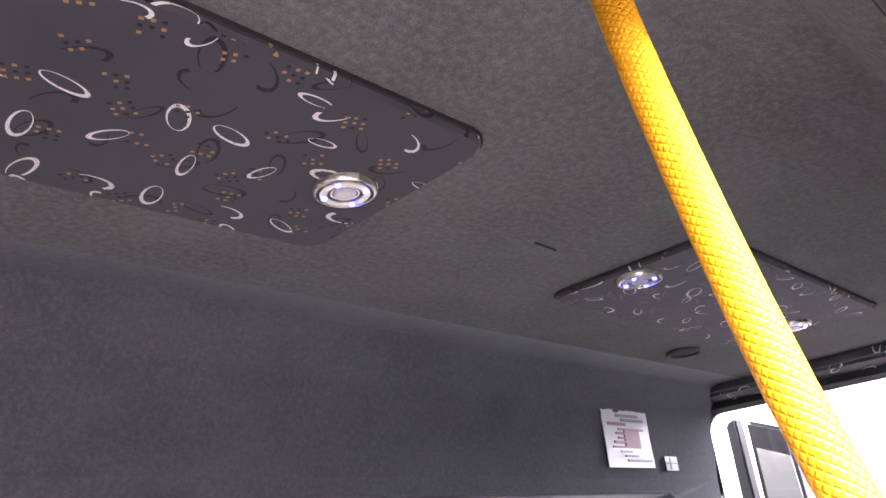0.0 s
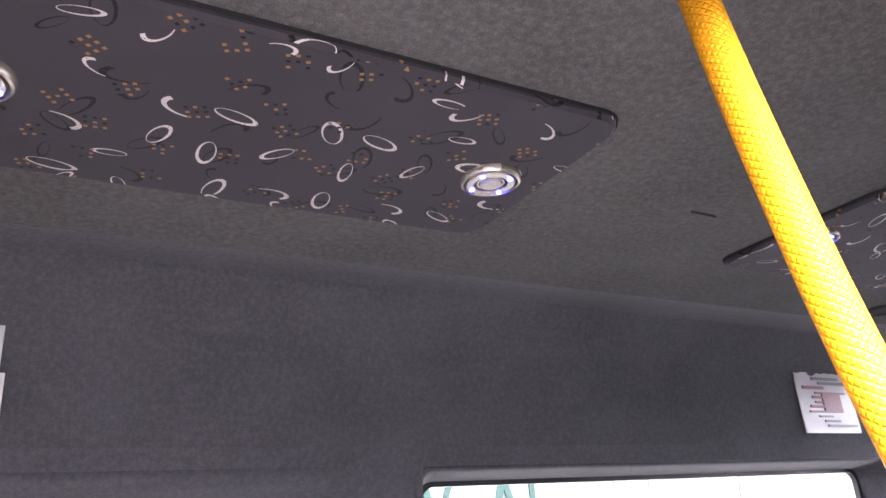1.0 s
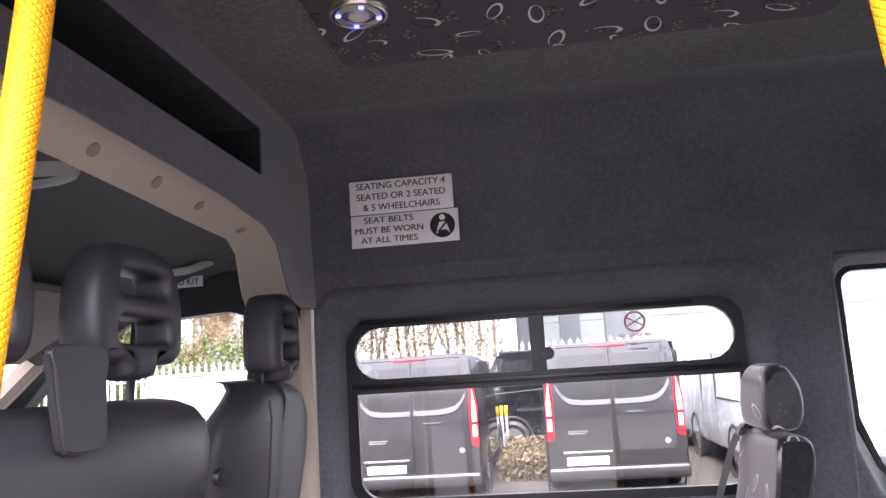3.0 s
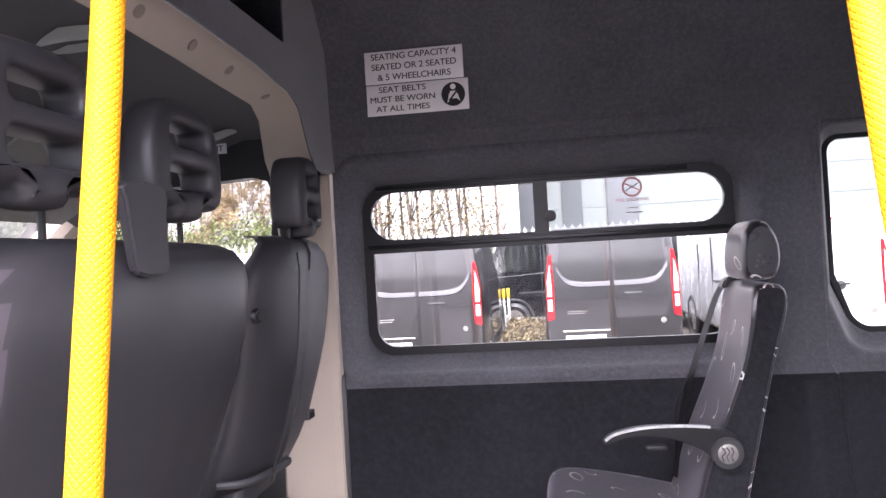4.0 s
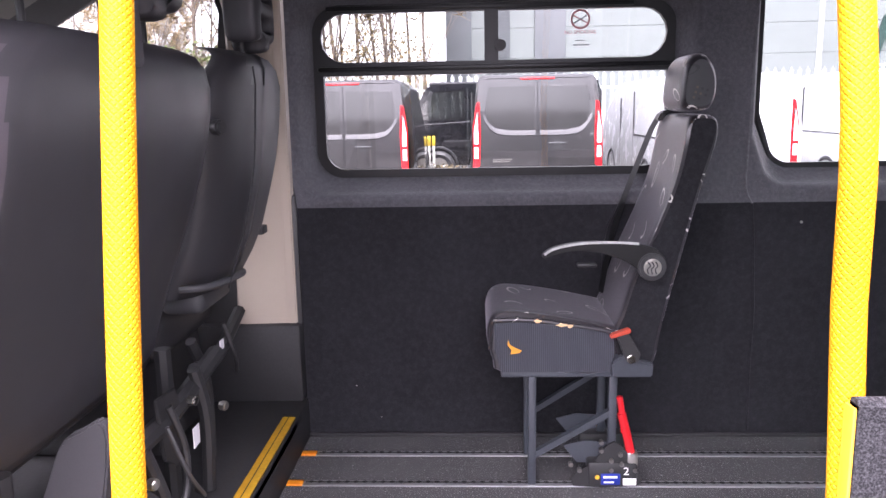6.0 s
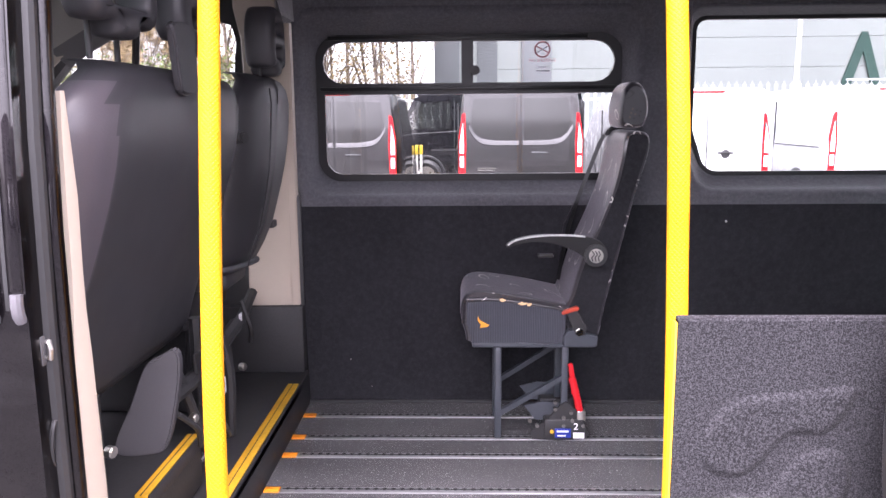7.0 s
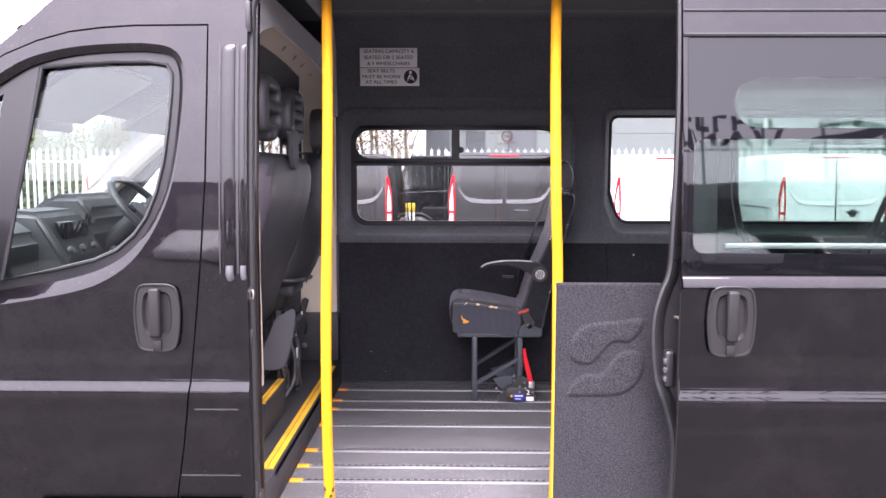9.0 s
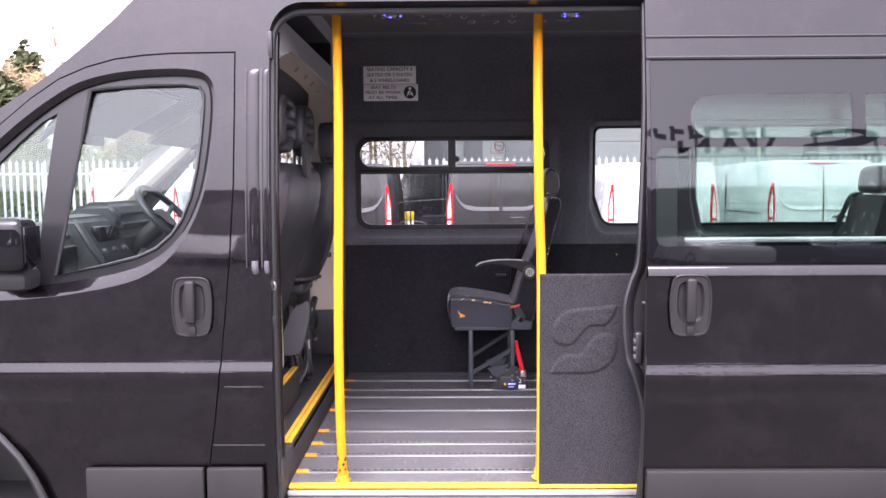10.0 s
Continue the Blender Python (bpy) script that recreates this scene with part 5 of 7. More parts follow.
def soft_block(profile, y0, y1, puff, inset):
    """A padded block: its side profile in (x, z), narrowing to rounded sides."""
    cx = sum(a for a, b in profile) / len(profile)
    cz = sum(b for a, b in profile) / len(profile)

    def shrunk(k):
        return [(cx + (a - cx) * k, cz + (b - cz) * k) for a, b in profile]

    ys = [(y0, inset), (y0 + puff * 0.3, 1 - (1 - inset) * 0.45), (y0 + puff, 1 - (1 - inset) * 0.1), (y0 + puff * 2, 1.0), (y1 - puff * 2, 1.0), (y1 - puff, 1 - (1 - inset) * 0.1), (y1 - puff * 0.3, 1 - (1 - inset) * 0.45), (y1, inset)]
    return loft([[(a, y, b) for a, b in shrunk(k)] for y, k in ys], cap=(0, -1))


cushion_prof = smooth2([(0.398, 1.075), (0.392, 1.03), (0.408, 0.965), (0.425, 0.935), (0.56, 0.932), (0.72, 0.932), (0.735, 1.0), (0.745, 1.05), (0.69, 1.068), (0.58, 1.09), (0.47, 1.105), (0.42, 1.10)], 3)
part("cushion", soft_block(cushion_prof, Y0, Y1, 0.012, 0.95), SEAT_MOQUETTE, seat, "loop-patterned seat cushion")
part("cushion_side", plate([(0.413, 1.07), (0.50, 1.074), (0.60, 1.062), (0.70, 1.045), (0.728, 1.035), (0.728, 0.936), (0.43, 0.936), (0.413, 1.0)], [], xz(Y0 - 0.004), (0, 0.01, 0)), RIBBED, seat, "ribbed blue-grey side panel")
part("cushion_piping", tube(curved([(0.402, Y0 - 0.004, 1.0), (0.408, Y0 - 0.004, 1.072), (0.43, Y0 - 0.004, 1.08), (0.50, Y0 - 0.004, 1.08), (0.60, Y0 - 0.004, 1.068), (0.73, Y0 - 0.004, 1.045)], 5), 0.006, 8), SEAT_MOQUETTE, seat)
part("torn_foam", plate([(0.449, 1.026), (0.454, 1.012), (0.464, 1.006), (0.485, 0.996), (0.478, 0.990), (0.455, 0.987), (0.458, 0.998), (0.447, 1.012)], [], xz(Y0 - 0.0075), (0, 0.004, 0)), FOAM, seat, "torn patch of orange foam")
rnd = random.Random(12)
for fx, fz, w in ((0.527, 1.078, 0.012), (0.590, 1.067, 0.017), (0.612, 1.064, 0.009)):
    ragged = [(fx + w * math.cos(q) * rnd.uniform(0.6, 1.2), fz + 0.005 * math.sin(q) * rnd.uniform(0.4, 1.3)) for q in [2 * math.pi * i / 11 for i in range(11)]]
    part("torn_seam", prism(ragged, xz(Y0 - 0.010), (0, 0.005, 0)), FOAM_PALE, seat, "frayed pale foam at the seam")


def reclined(pts):
    return [(x + 0.036 * max(0.0, z - 1.12), z) for x, z in pts]


back_prof = smooth2(reclined([(0.722, 1.03), (0.745, 1.09), (0.775, 1.20), (0.826, 1.33), (0.862, 1.44), (0.878, 1.53), (0.886, 1.59), (0.905, 1.606), (0.945, 1.604), (0.962, 1.585), (0.960, 1.54), (0.930, 1.42), (0.893, 1.24), (0.855, 1.06), (0.832, 0.945), (0.79, 0.935), (0.74, 0.96)]), 3)
part("backrest", soft_block(back_prof, Y0 + 0.004, Y1, 0.016, 0.93), SEAT_MOQUETTE, seat, "tall loop-patterned backrest")
part("backrest_side", plate(grown(back_prof, -0.010), [], xz(Y0 + 0.001), (0, 0.008, 0)), SIDE_CLOTH, seat, "plain dark backrest side")
head_prof = smooth2(reclined([(0.866, 1.655), (0.868, 1.70), (0.876, 1.735), (0.898, 1.757), (0.925, 1.752), (0.948, 1.715), (0.955, 1.67), (0.950, 1.635), (0.935, 1.616), (0.890, 1.614), (0.870, 1.626)]), 3)
part("headrest", soft_block(head_prof, Y0 + 0.012, Y1 - 0.085, 0.026, 0.78), SEAT_MOQUETTE, seat, "rounded patterned headrest")
arm_prof = smooth2([(0.545, 1.252), (0.575, 1.270), (0.64, 1.282), (0.72, 1.282), (0.79, 1.278), (0.835, 1.262), (0.858, 1.235), (0.853, 1.202), (0.83, 1.188), (0.80, 1.202), (0.757, 1.232), (0.69, 1.256), (0.62, 1.261), (0.57, 1.250), (0.55, 1.242)], 3)
arm = part("armrest", prism([(p - 0.008, q + 0.007) for p, q in arm_prof], xz(1.184), (0, 0.030, 0), 0.006, 3), ARM_BLACK, seat, "black plastic fold-down armrest")
# worn edge and its highlight line, drawn together in one pale colour
part("worn_edge", tube(curved([(0.542, 1.187, 1.259), (0.562, 1.187, 1.272), (0.60, 1.187, 1.282), (0.65, 1.187, 1.288), (0.72, 1.187, 1.289), (0.78, 1.187, 1.285)], 5), 0.0042, 6), WORN_HIGHLIGHT, arm, "worn upper edge with its highlight painted pale")
part("arm_boss", disc((0.814, 1.187, 1.226), (0, -1, 0), 0.036, 0.022, 24, 0.004), PLASTIC, arm)
part("arm_cap", disc((0.814, 1.176, 1.226), (0, -1, 0), 0.0225, 0.012, 24, 0.003), STEEL, arm, "silver ribbed pivot cap")
for k in range(3):
    part("cap_rib", tube(curved([(0.800 + 0.010 * k, 1.1695, 1.242), (0.807 + 0.009 * k, 1.1695, 1.231), (0.800 + 0.010 * k, 1.1695, 1.222), (0.803 + 0.010 * k, 1.1695, 1.210)], 4), 0.0018, 5), GREY_PLASTIC, arm)
part("arm_stop", box(0.655, 0.71, 1.40, 1.43, 1.178, 1.19, 0.004), PLASTIC, seat)
part("belt_guide", prism(reclined([(0.868, 1.585), (0.880, 1.612), (0.915, 1.622), (0.935, 1.612), (0.92, 1.595)]), xz(1.485), (0, 0.05, 0), 0.005), PLASTIC, seat)
part("seat_belt", loft([[(x + 0.036 * max(0.0, z - 1.12), y, z), (x - 0.006 + 0.036 * max(0.0, z - 1.12), y + 0.05, z - 0.002)] for x, y, z in ((0.886, 1.492, 1.608), (0.862, 1.492, 1.56), (0.825, 1.492, 1.45), (0.795, 1.490, 1.36), (0.770, 1.488, 1.26), (0.752, 1.485, 1.15), (0.742, 1.485, 1.08))], closed=False), WEB, seat, "black seat belt webbing")
part("belt_slack", loft([[(x, y, z), (x + 0.004, y + 0.03, z)] for x, y, z in ((0.79, 1.495, 1.36), (0.755, 1.50, 1.28), (0.74, 1.50, 1.20), (0.738, 1.495, 1.12))], closed=False), WEB, seat)
part("buckle_stalk", prism([(0.728, 1.045), (0.758, 1.054), (0.795, 0.992), (0.785, 0.966), (0.757, 0.970)], xz(1.185), (0, 0.02, 0), 0.004), PLASTIC, seat, "black belt buckle stalk")
part("buckle_button", prism([(0.713, 1.035), (0.716, 1.045), (0.764, 1.062), (0.768, 1.052)], xz(1.180), (0, 0.027, 0), 0.003), RED_SEW, seat, "orange-red buckle button")
part("frame_box", prism([(0.722, 0.965), (0.742, 0.985), (0.83, 0.962), (0.828, 0.925), (0.722, 0.925)], xz(1.196), (0, 0.33, 0), 0.004), LEG_PAINT, seat, "slate grey steel frame plate")
part("pivot_bolt", disc((0.768, 1.188, 0.980), (0, -1, 0), 0.013, 0.016, 6, 0.002), CHROME, seat, "hexagonal zinc bolt")
part("seat_pan", box(0.43, 0.82, 1.22, 1.53, 0.917, 0.935, 0.004), LEG_PAINT, seat)


def leg(x, y, z0, z1, w=0.011):
    part("leg", box(x - w, x + w, y - 0.010, y + 0.010, z0, z1, 0.003), LEG_PAINT, seat)


for ly in (1.234, 1.42):
    leg(0.514, ly, FLOOR + 0.003, 0.92)
    leg(0.731, ly, FLOOR + 0.06, 0.92)
    brace = tube([(0.52, ly, 0.69 if ly < 1.3 else 0.735), (0.728, ly, 0.815 if ly < 1.3 else 0.87)], 0.012, 4)
    part("brace", brace, LEG_PAINT, seat, "diagonal steel brace")
    part("foot_plate", prism([(0.60, 0.71), (0.66, 0.725), (0.74, 0.72), (0.76, 0.66), (0.64, 0.66)], xz(ly + 0.012), (0, 0.005, 0), 0.001), LEG_PAINT, seat)
    if ly < 1.3:
        part("lock_plate", prism(smooth2([(0.625, 0.606), (0.64, 0.65), (0.675, 0.668), (0.70, 0.705), (0.735, 0.735), (0.77, 0.705), (0.785, 0.665), (0.805, 0.64), (0.80, 0.606)], 2), xz(ly - 0.020), (0, 0.008, 0), 0.001), PLASTIC, seat, "black lock plate")
    lock = part("floor_lock", box(0.665, 0.80, ly - 0.026, ly + 0.024, FLOOR + 0.006, FLOOR + 0.078, 0.008), PLASTIC, seat, "black floor lock clamped in the track")
    if ly < 1.3:
        part("lock_label", box(0.700, 0.752, ly - 0.0285, ly - 0.0255, FLOOR + 0.014, FLOOR + 0.046, 0.001), BLUE_TAG, lock, "blue maker's label")
        part("label_bar", box(0.706, 0.744, ly - 0.030, ly - 0.028, FLOOR + 0.034, FLOOR + 0.040), WHITE_PLATE, lock)
        part("label_bar", box(0.708, 0.735, ly - 0.030, ly - 0.028, FLOOR + 0.020, FLOOR + 0.024), WHITE_PLATE, lock)
        part("lock_tag", box(0.760, 0.796, ly - 0.0285, ly - 0.0255, FLOOR + 0.012, FLOOR + 0.032, 0.001), WHITE_PLATE, lock, "small white tag")
        words("lock_number", "2", 0.032, Matrix.Translation((0.768, ly - 0.027, FLOOR + 0.052)) @ pose(0, 0, 0, 90, 0, 0), WHITE_PLATE, lock)
        part("lock_pin", disc((0.69, ly - 0.027, FLOOR + 0.036), (0, -1, 0), 0.006, 0.006, 10), YELLOW_EDGE, lock)
        for bx, bz in ((0.618, 0.672), (0.642, 0.655), (0.728, 0.655), (0.728, 0.682), (0.70, 0.735), (0.70, 0.712), (0.752, 0.70), (0.756, 0.672), (0.792, 0.655)):
            part("bolt", disc((bx, ly - 0.022, bz), (0, -1, 0), 0.0065, 0.018, 6, 0.0015), DULL_BOLT, seat)
lever = part("lock_lever", tube([(0.748, 1.222, 0.862), (0.758, 1.222, 0.80), (0.762, 1.222, 0.76)], 0.0085, 8), RED, seat, "red release lever")
part("lever_grip", tube([(0.754, 1.222, 0.815), (0.766, 1.222, 0.77), (0.782, 1.222, 0.70)], 0.012, 8), RED, lever)
part("lever_pivot", box(0.772, 0.800, 1.21, 1.235, 0.665, 0.705, 0.004), STEEL, lever)

copy_thing(seat, Matrix.Translation((0.62 + 1.71, 1.36, FLOOR)))

# ---- cab seats, seen from behind ----
def cab_headrest(y, owner, x=-0.205, top=2.022, low=1.835, w=0.135, deep=0.075):
    """A tall cab headrest with two slots through it and rounded edges."""
    outl = smooth2([(y - w, low + 0.02), (y - w * 1.02, low + 0.09), (y - w * 0.86, top - 0.035), (y - w * 0.5, top - 0.002), (y + w * 0.5, top - 0.002), (y + w * 0.86, top - 0.035), (y + w * 1.02, low + 0.09), (y + w, low + 0.02), (y + w * 0.8, low - 0.008), (y + w * 0.4, low - 0.004), (y + w * 0.28, low - 0.03), (y - w * 0.28, low - 0.03), (y - w * 0.4, low - 0.004), (y - w * 0.8, low - 0.008)], 3)
    slots = [rrect(y - w * 0.52, y + w * 0.60, top - 0.084, top - 0.042, 0.016, 4, 2), rrect(y - w * 0.56, y + w * 0.64, top - 0.162, top - 0.118, 0.014, 4, 2)]
    face = flat(grown(outl, -0.022), [grown(q, 0.010) for q in slots], yz(x))
    merge(face, flat(grown(outl, -0.022), [grown(q, 0.010) for q in slots], yz(x - deep)))
    merge(face, loft([[(x - dx, a, b) for a, b in grown(outl, g)] for dx, g in ((0.0, -0.022), (0.004, -0.010), (0.012, -0.003), (0.026, 0.0), (deep - 0.026, 0.0), (deep - 0.010, -0.004), (deep, -0.022))]))
    for q in slots:
        merge(face, loft([[(x - dx, a, b) for a, b in grown(q, g)] for dx, g in ((0.0, 0.010), (0.003, 0.004), (0.012, 0.0), (deep - 0.012, 0.0), (deep, 0.010))]))
    bmesh.ops.remove_doubles(face, verts=face.verts, dist=0.0004)
    h = part("headrest", fix(face), SEAT_VINYL, owner, "slotted black headrest", 60)
    for k in (-1, 1):
        part("headrest_post", tube([(x - 0.06, y + k * w * 0.42, low - 0.07), (x - 0.06, y + k * w * 0.42, low + 0.02)], 0.006, 8), PLASTIC, h)
    return h


BACK_CURVE = ((1.07, -0.372), (1.10, -0.360), (1.18, -0.335), (1.25, -0.312), (1.32, -0.285), (1.38, -0.262), (1.44, -0.240), (1.50, -0.220), (1.58, -0.200), (1.64, -0.190), (1.70, -0.186), (1.745, -0.190), (1.772, -0.205), (1.788, -0.235), (1.795, -0.275))


def seat_back(y0, y1, low, owner, near=0.10, far=0.05, dx=0.0, rise=0.0, label="", drop=0.0, cloth=(SEAT_SHELL, BOLSTER), upright=0.0, taper=0.0, shoulder=(0.0, 0.165)):
    """A reclined, rounded backrest: bowed rear shell, fuller on the side towards the door."""
    loops = []
    for z, x in BACK_CURVE:
        if z < low:
            continue
        z -= drop * max(0.0, (z - 1.5) / 0.295)
        up = max(0.0, (z - 1.66) / 0.135)
        ins = 0.075 * up * up
        foot = 0.012 if z < low + 0.02 else 0.0
        d = 0.17 - 0.05 * (z - 1.07) / 0.73 - 0.05 * up
        down = max(0.0, (1.62 - z) / 0.42)
        a, b = y0 + shoulder[0] * up + shoulder[1] * up * up + foot, y1 - ins - foot - taper * down
        x = x + dx - foot + upright * min(1.0, 1.4 * down)
        sect = [(x - d, b - 0.03), (x - d * 0.62, b), (x - d * 0.32, b - 0.004), (x - d * 0.10, b - far * 0.45), (x - 0.004, b - far), (x, b - far - 0.06), (x + 0.004, (a + b) / 2), (x, a + near + 0.05), (x - 0.006, a + near), (x - d * 0.14, a + near * 0.55), (x - d * 0.34, a + near * 0.18), (x - d * 0.62, a), (x - d, a + 0.03)]
        loops.append([(p.x, p.y, z + rise * max(0.0, (1.30 - z) / 0.2) * (p.y - a) / (b - a)) for p in curved([(q, r, 0) for q, r in sect], 3)])
    bm = loft(loops, cap=(0, -1))
    for f in bm.faces:
        c = f.calc_center_median()
        f.material_index = 1 if c.y < y0 + near + 0.01 else 0
    return part("backrest", bm, cloth, owner, label, 65)


bench = thing("cab_bench_seat", (-0.45, 0.55, 0.86), "dark grey double cab bench with two slotted headrests", "seat")
seat_back(0.09, 0.955, 1.07, bench, 0.085, 0.06, -0.008, 0.0, "dark grey upholstered backrest seen from behind", 0.025, shoulder=(0.05, 0.24))
for hy in (0.285, 0.690):
    cab_headrest(hy, bench)
part("belt_flap", prism(smooth2([(0.412, 1.85), (0.41, 1.82), (0.43, 1.725), (0.445, 1.708), (0.485, 1.705), (0.52, 1.708), (0.533, 1.722), (0.53, 1.80), (0.528, 1.85)], 2), yz(-0.175), (-0.018, 0, 0), 0.006, 3), SEAT_VINYL, bench, "dark belt outlet cover")
part("cushion", box(-0.85, -0.42, 0.14, 1.02, 1.02, 1.16, 0.04, 4), SEAT_VINYL, bench)
part("recliner_cover", prism(smooth2([(-0.200, 1.195), (-0.17, 1.215), (-0.142, 1.229), (-0.133, 1.20), (-0.145, 1.12), (-0.169, 1.035), (-0.20, 1.018), (-0.262, 1.015), (-0.268, 1.045), (-0.232, 1.12)], 3), xz(0.205), (0, 0.022, 0), 0.008), SEAT_VINYL, bench, "dark grey recliner cover")
for yy in (0.30, 0.92):
    part("bench_leg", tube([(-0.36, yy, 0.86 if yy < 0.6 else 0.73), (-0.36, yy, 1.10)], 0.02, 8), PLASTIC, bench)
for pts, r in ((((-0.30, 0.60, 1.06), (-0.29, 0.66, 0.94), (-0.27, 0.70, 0.80)), 0.013), (((-0.30, 0.52, 1.00), (-0.30, 0.78, 0.99), (-0.30, 1.10, 1.03)), 0.022), (((-0.27, 0.72, 1.04), (-0.25, 0.74, 0.94), (-0.25, 0.72, 0.84), (-0.28, 0.66, 0.78)), 0.008), (((-0.29, 0.92, 1.05), (-0.28, 0.95, 0.92), (-0.29, 0.96, 0.73)), 0.016), (((-0.26, 0.50, 0.98), (-0.24, 0.56, 0.92), (-0.25, 0.60, 0.86)), 0.007)):
    part("bench_frame", tube(curved(pts, 5), r, 8), PLASTIC, bench, "black tubular seat frame")
for ky, kz in ((0.17, 1.04), (0.60, 0.93), (0.83, 1.01), (1.02, 0.92)):
    part("frame_bolt", disc((-0.262, ky, kz), (1, -0.3, 0), 0.012, 0.02, 8, 0.003), STEEL, bench)
part("frame_bracket", prism([(0.70, 1.06), (0.80, 1.05), (0.84, 0.95), (0.78, 0.88), (0.72, 0.92)], yz(-0.285), (-0.008, 0, 0), 0.002), PLASTIC, bench)
part("cable", tube(curved([(-0.25, 0.66, 1.02), (-0.23, 0.70, 0.90), (-0.24, 0.80, 0.80), (-0.30, 0.90, 0.76)], 6), 0.005, 6), GREY_PLASTIC, bench)
part("care_tag", box(-0.256, -0.254, 0.80, 0.835, 0.91, 0.955), PAPER, bench, "small white tag")

driver = thing("driver_chair", (-0.45, 1.33, 0.72), "dark grey driver's seat with a slotted headrest", "seat")
seat_back(1.03, 1.518, 1.17, driver, 0.16, 0.07, 0.004, 0.0, "dark grey driver's backrest seen from behind", 0.0, (DRIVER_SHELL, SEAT_VINYL), 0.045, 0.10)
cab_headrest(1.320, driver, -0.176, 1.998, 1.818, 0.087, 0.095)
part("bolster_seam", tube([(x + 0.007 + 0.045 * min(1.0, max(0.0, (1.62 - z) / 0.3)), 1.185, z) for z, x in BACK_CURVE if 1.18 <= z <= 1.76], 0.0025, 6), SEAT_VINYL, driver)
part("recline_knob", disc((-0.235, 1.045, 1.60), (1, -0.6, 0), 0.018, 0.03, 14, 0.005), PLASTIC, driver)
part("cushion", box(-0.85, -0.44, 1.08, 1.50, 1.00, 1.14, 0.04, 4), SEAT_VINYL, driver)
part("pedestal", prism([(1.12, 0.73), (1.46, 0.73), (1.42, 1.06), (1.16, 1.06)], yz(-0.46), (-0.40, 0, 0), 0.02), PLASTIC, driver, "black seat pedestal")
part("back_lip", tube(curved([(-0.36, 1.045, 1.21), (-0.305, 1.07, 1.208), (-0.288, 1.15, 1.203), (-0.284, 1.28, 1.195), (-0.292, 1.335, 1.192), (-0.335, 1.365, 1.192)], 6), 0.010, 8), GREY_PLASTIC, driver, "worn paler lower lip")
part("lower_cover", box(-0.44, -0.325, 1.10, 1.345, 1.125, 1.19, 0.025, 3), GREY_PLASTIC, driver)
for pts, r in ((((-0.34, 1.04, 1.08), (-0.33, 1.10, 0.95), (-0.34, 1.12, 0.74)), 0.014), (((-0.32, 1.0, 1.02), (-0.32, 1.16, 1.0), (-0.33, 1.40, 1.06)), 0.018), (((-0.31, 1.20, 1.08), (-0.29, 1.22, 0.98), (-0.31, 1.28, 0.92)), 0.007)):
    part("seat_frame", tube(curved(pts, 5), r, 8), PLASTIC, driver)
part("frame_tag", box(-0.296, -0.293, 1.12, 1.145, 1.03, 1.055), PAPER, driver, "small white tag")
part("belt_anchor", box(-0.268, -0.238, 1.375, 1.425, 1.288, 1.312, 0.004), PLASTIC, driver)

# ---- dashboard and wheel, seen through the cab door ----
dash = thing("dashboard", (-1.6, 0.75, 1.0), "dark grey van dashboard with switches and a centre console", "dashboard")
dash_prof = [(-1.98, 1.33), (-1.70, 1.44), (-1.45, 1.52), (-1.30, 1.52), (-1.20, 1.45), (-1.20, 1.2), (-1.32, 1.0), (-1.6, 0.75), (-1.98, 0.75)]
part("body", prism(dash_prof, lambda a, b: (a, -0.12, b), (0, 1.72, 0), 0.03, 3), GREY_PLASTIC, dash)
part("binnacle", prism([(-1.50, 1.50), (-1.38, 1.60), (-1.24, 1.60), (-1.18, 1.52), (-1.20, 1.44)], lambda a, b: (a, 0.98, b), (0, 0.42, 0), 0.03, 3), PLASTIC, dash, "black hooded instrument binnacle")
part("console", prism([(-1.35, 1.55), (-1.20, 1.54), (-1.08, 1.34), (-1.10, 0.95), (-1.35, 0.95)], lambda a, b: (a, 0.56, b), (0, 0.34, 0), 0.025, 3), PLASTIC, dash, "black centre console")
for i in range(4):
    part("vent", box(-1.205, -1.18, 0.02 + 0.06 * i, 0.065 + 0.06 * i, 1.34, 1.42, 0.006), PLASTIC, dash)
for i in range(3):
    part("dial", disc((-1.105, 0.62 + 0.1 * i, 1.39), (1, 0, 0.5), 0.015, 0.025, 16, 0.003), GREY_PLASTIC, dash, "grey heater dial")
part("radio", box(-1.165, -1.125, 0.62, 0.82, 1.43, 1.50, 0.006), FRIT, dash)
part("gear_lever", tube([(-1.10, 0.76, 1.22), (-0.98, 0.76, 1.38)], 0.018, 8, True, 0.028), PLASTIC, dash)
wheel = thing("steering_wheel", (-1.05, 1.18, 1.52), "black three-spoke steering wheel", "steering wheel")
wc, wa = Vector((-1.03, 1.18, 1.52)), Vector((0.75, 0, 0.66))
part("rim", ring(wc, wa, 0.195, 0.017, 40, 10), PLASTIC, wheel)
part("hub", disc(wc - 0.03 * wa, wa, 0.07, 0.05, 20, 0.012), PLASTIC, wheel)
for a in (20, 160, 270):
    u = Vector((0, 1, 0)) * math.cos(radians(a)) + Vector((-0.66, 0, 0.75)) * math.sin(radians(a))
    part("spoke", tube([wc - 0.02 * wa + 0.05 * u, wc + 0.19 * u], 0.014, 6), PLASTIC, wheel)
part("column", tube([wc - 0.03 * wa, wc - 0.35 * wa], 0.045, 12), PLASTIC, wheel)
GREY_FELT = surface("grey_visor_cloth", (0.26, 0.25, 0.225), 0.85, vary=0.08)
visor = thing("sun_visor", (-0.95, 0.25, 2.05), "pale grey folded sun visor", "sun visor", "sun visors")
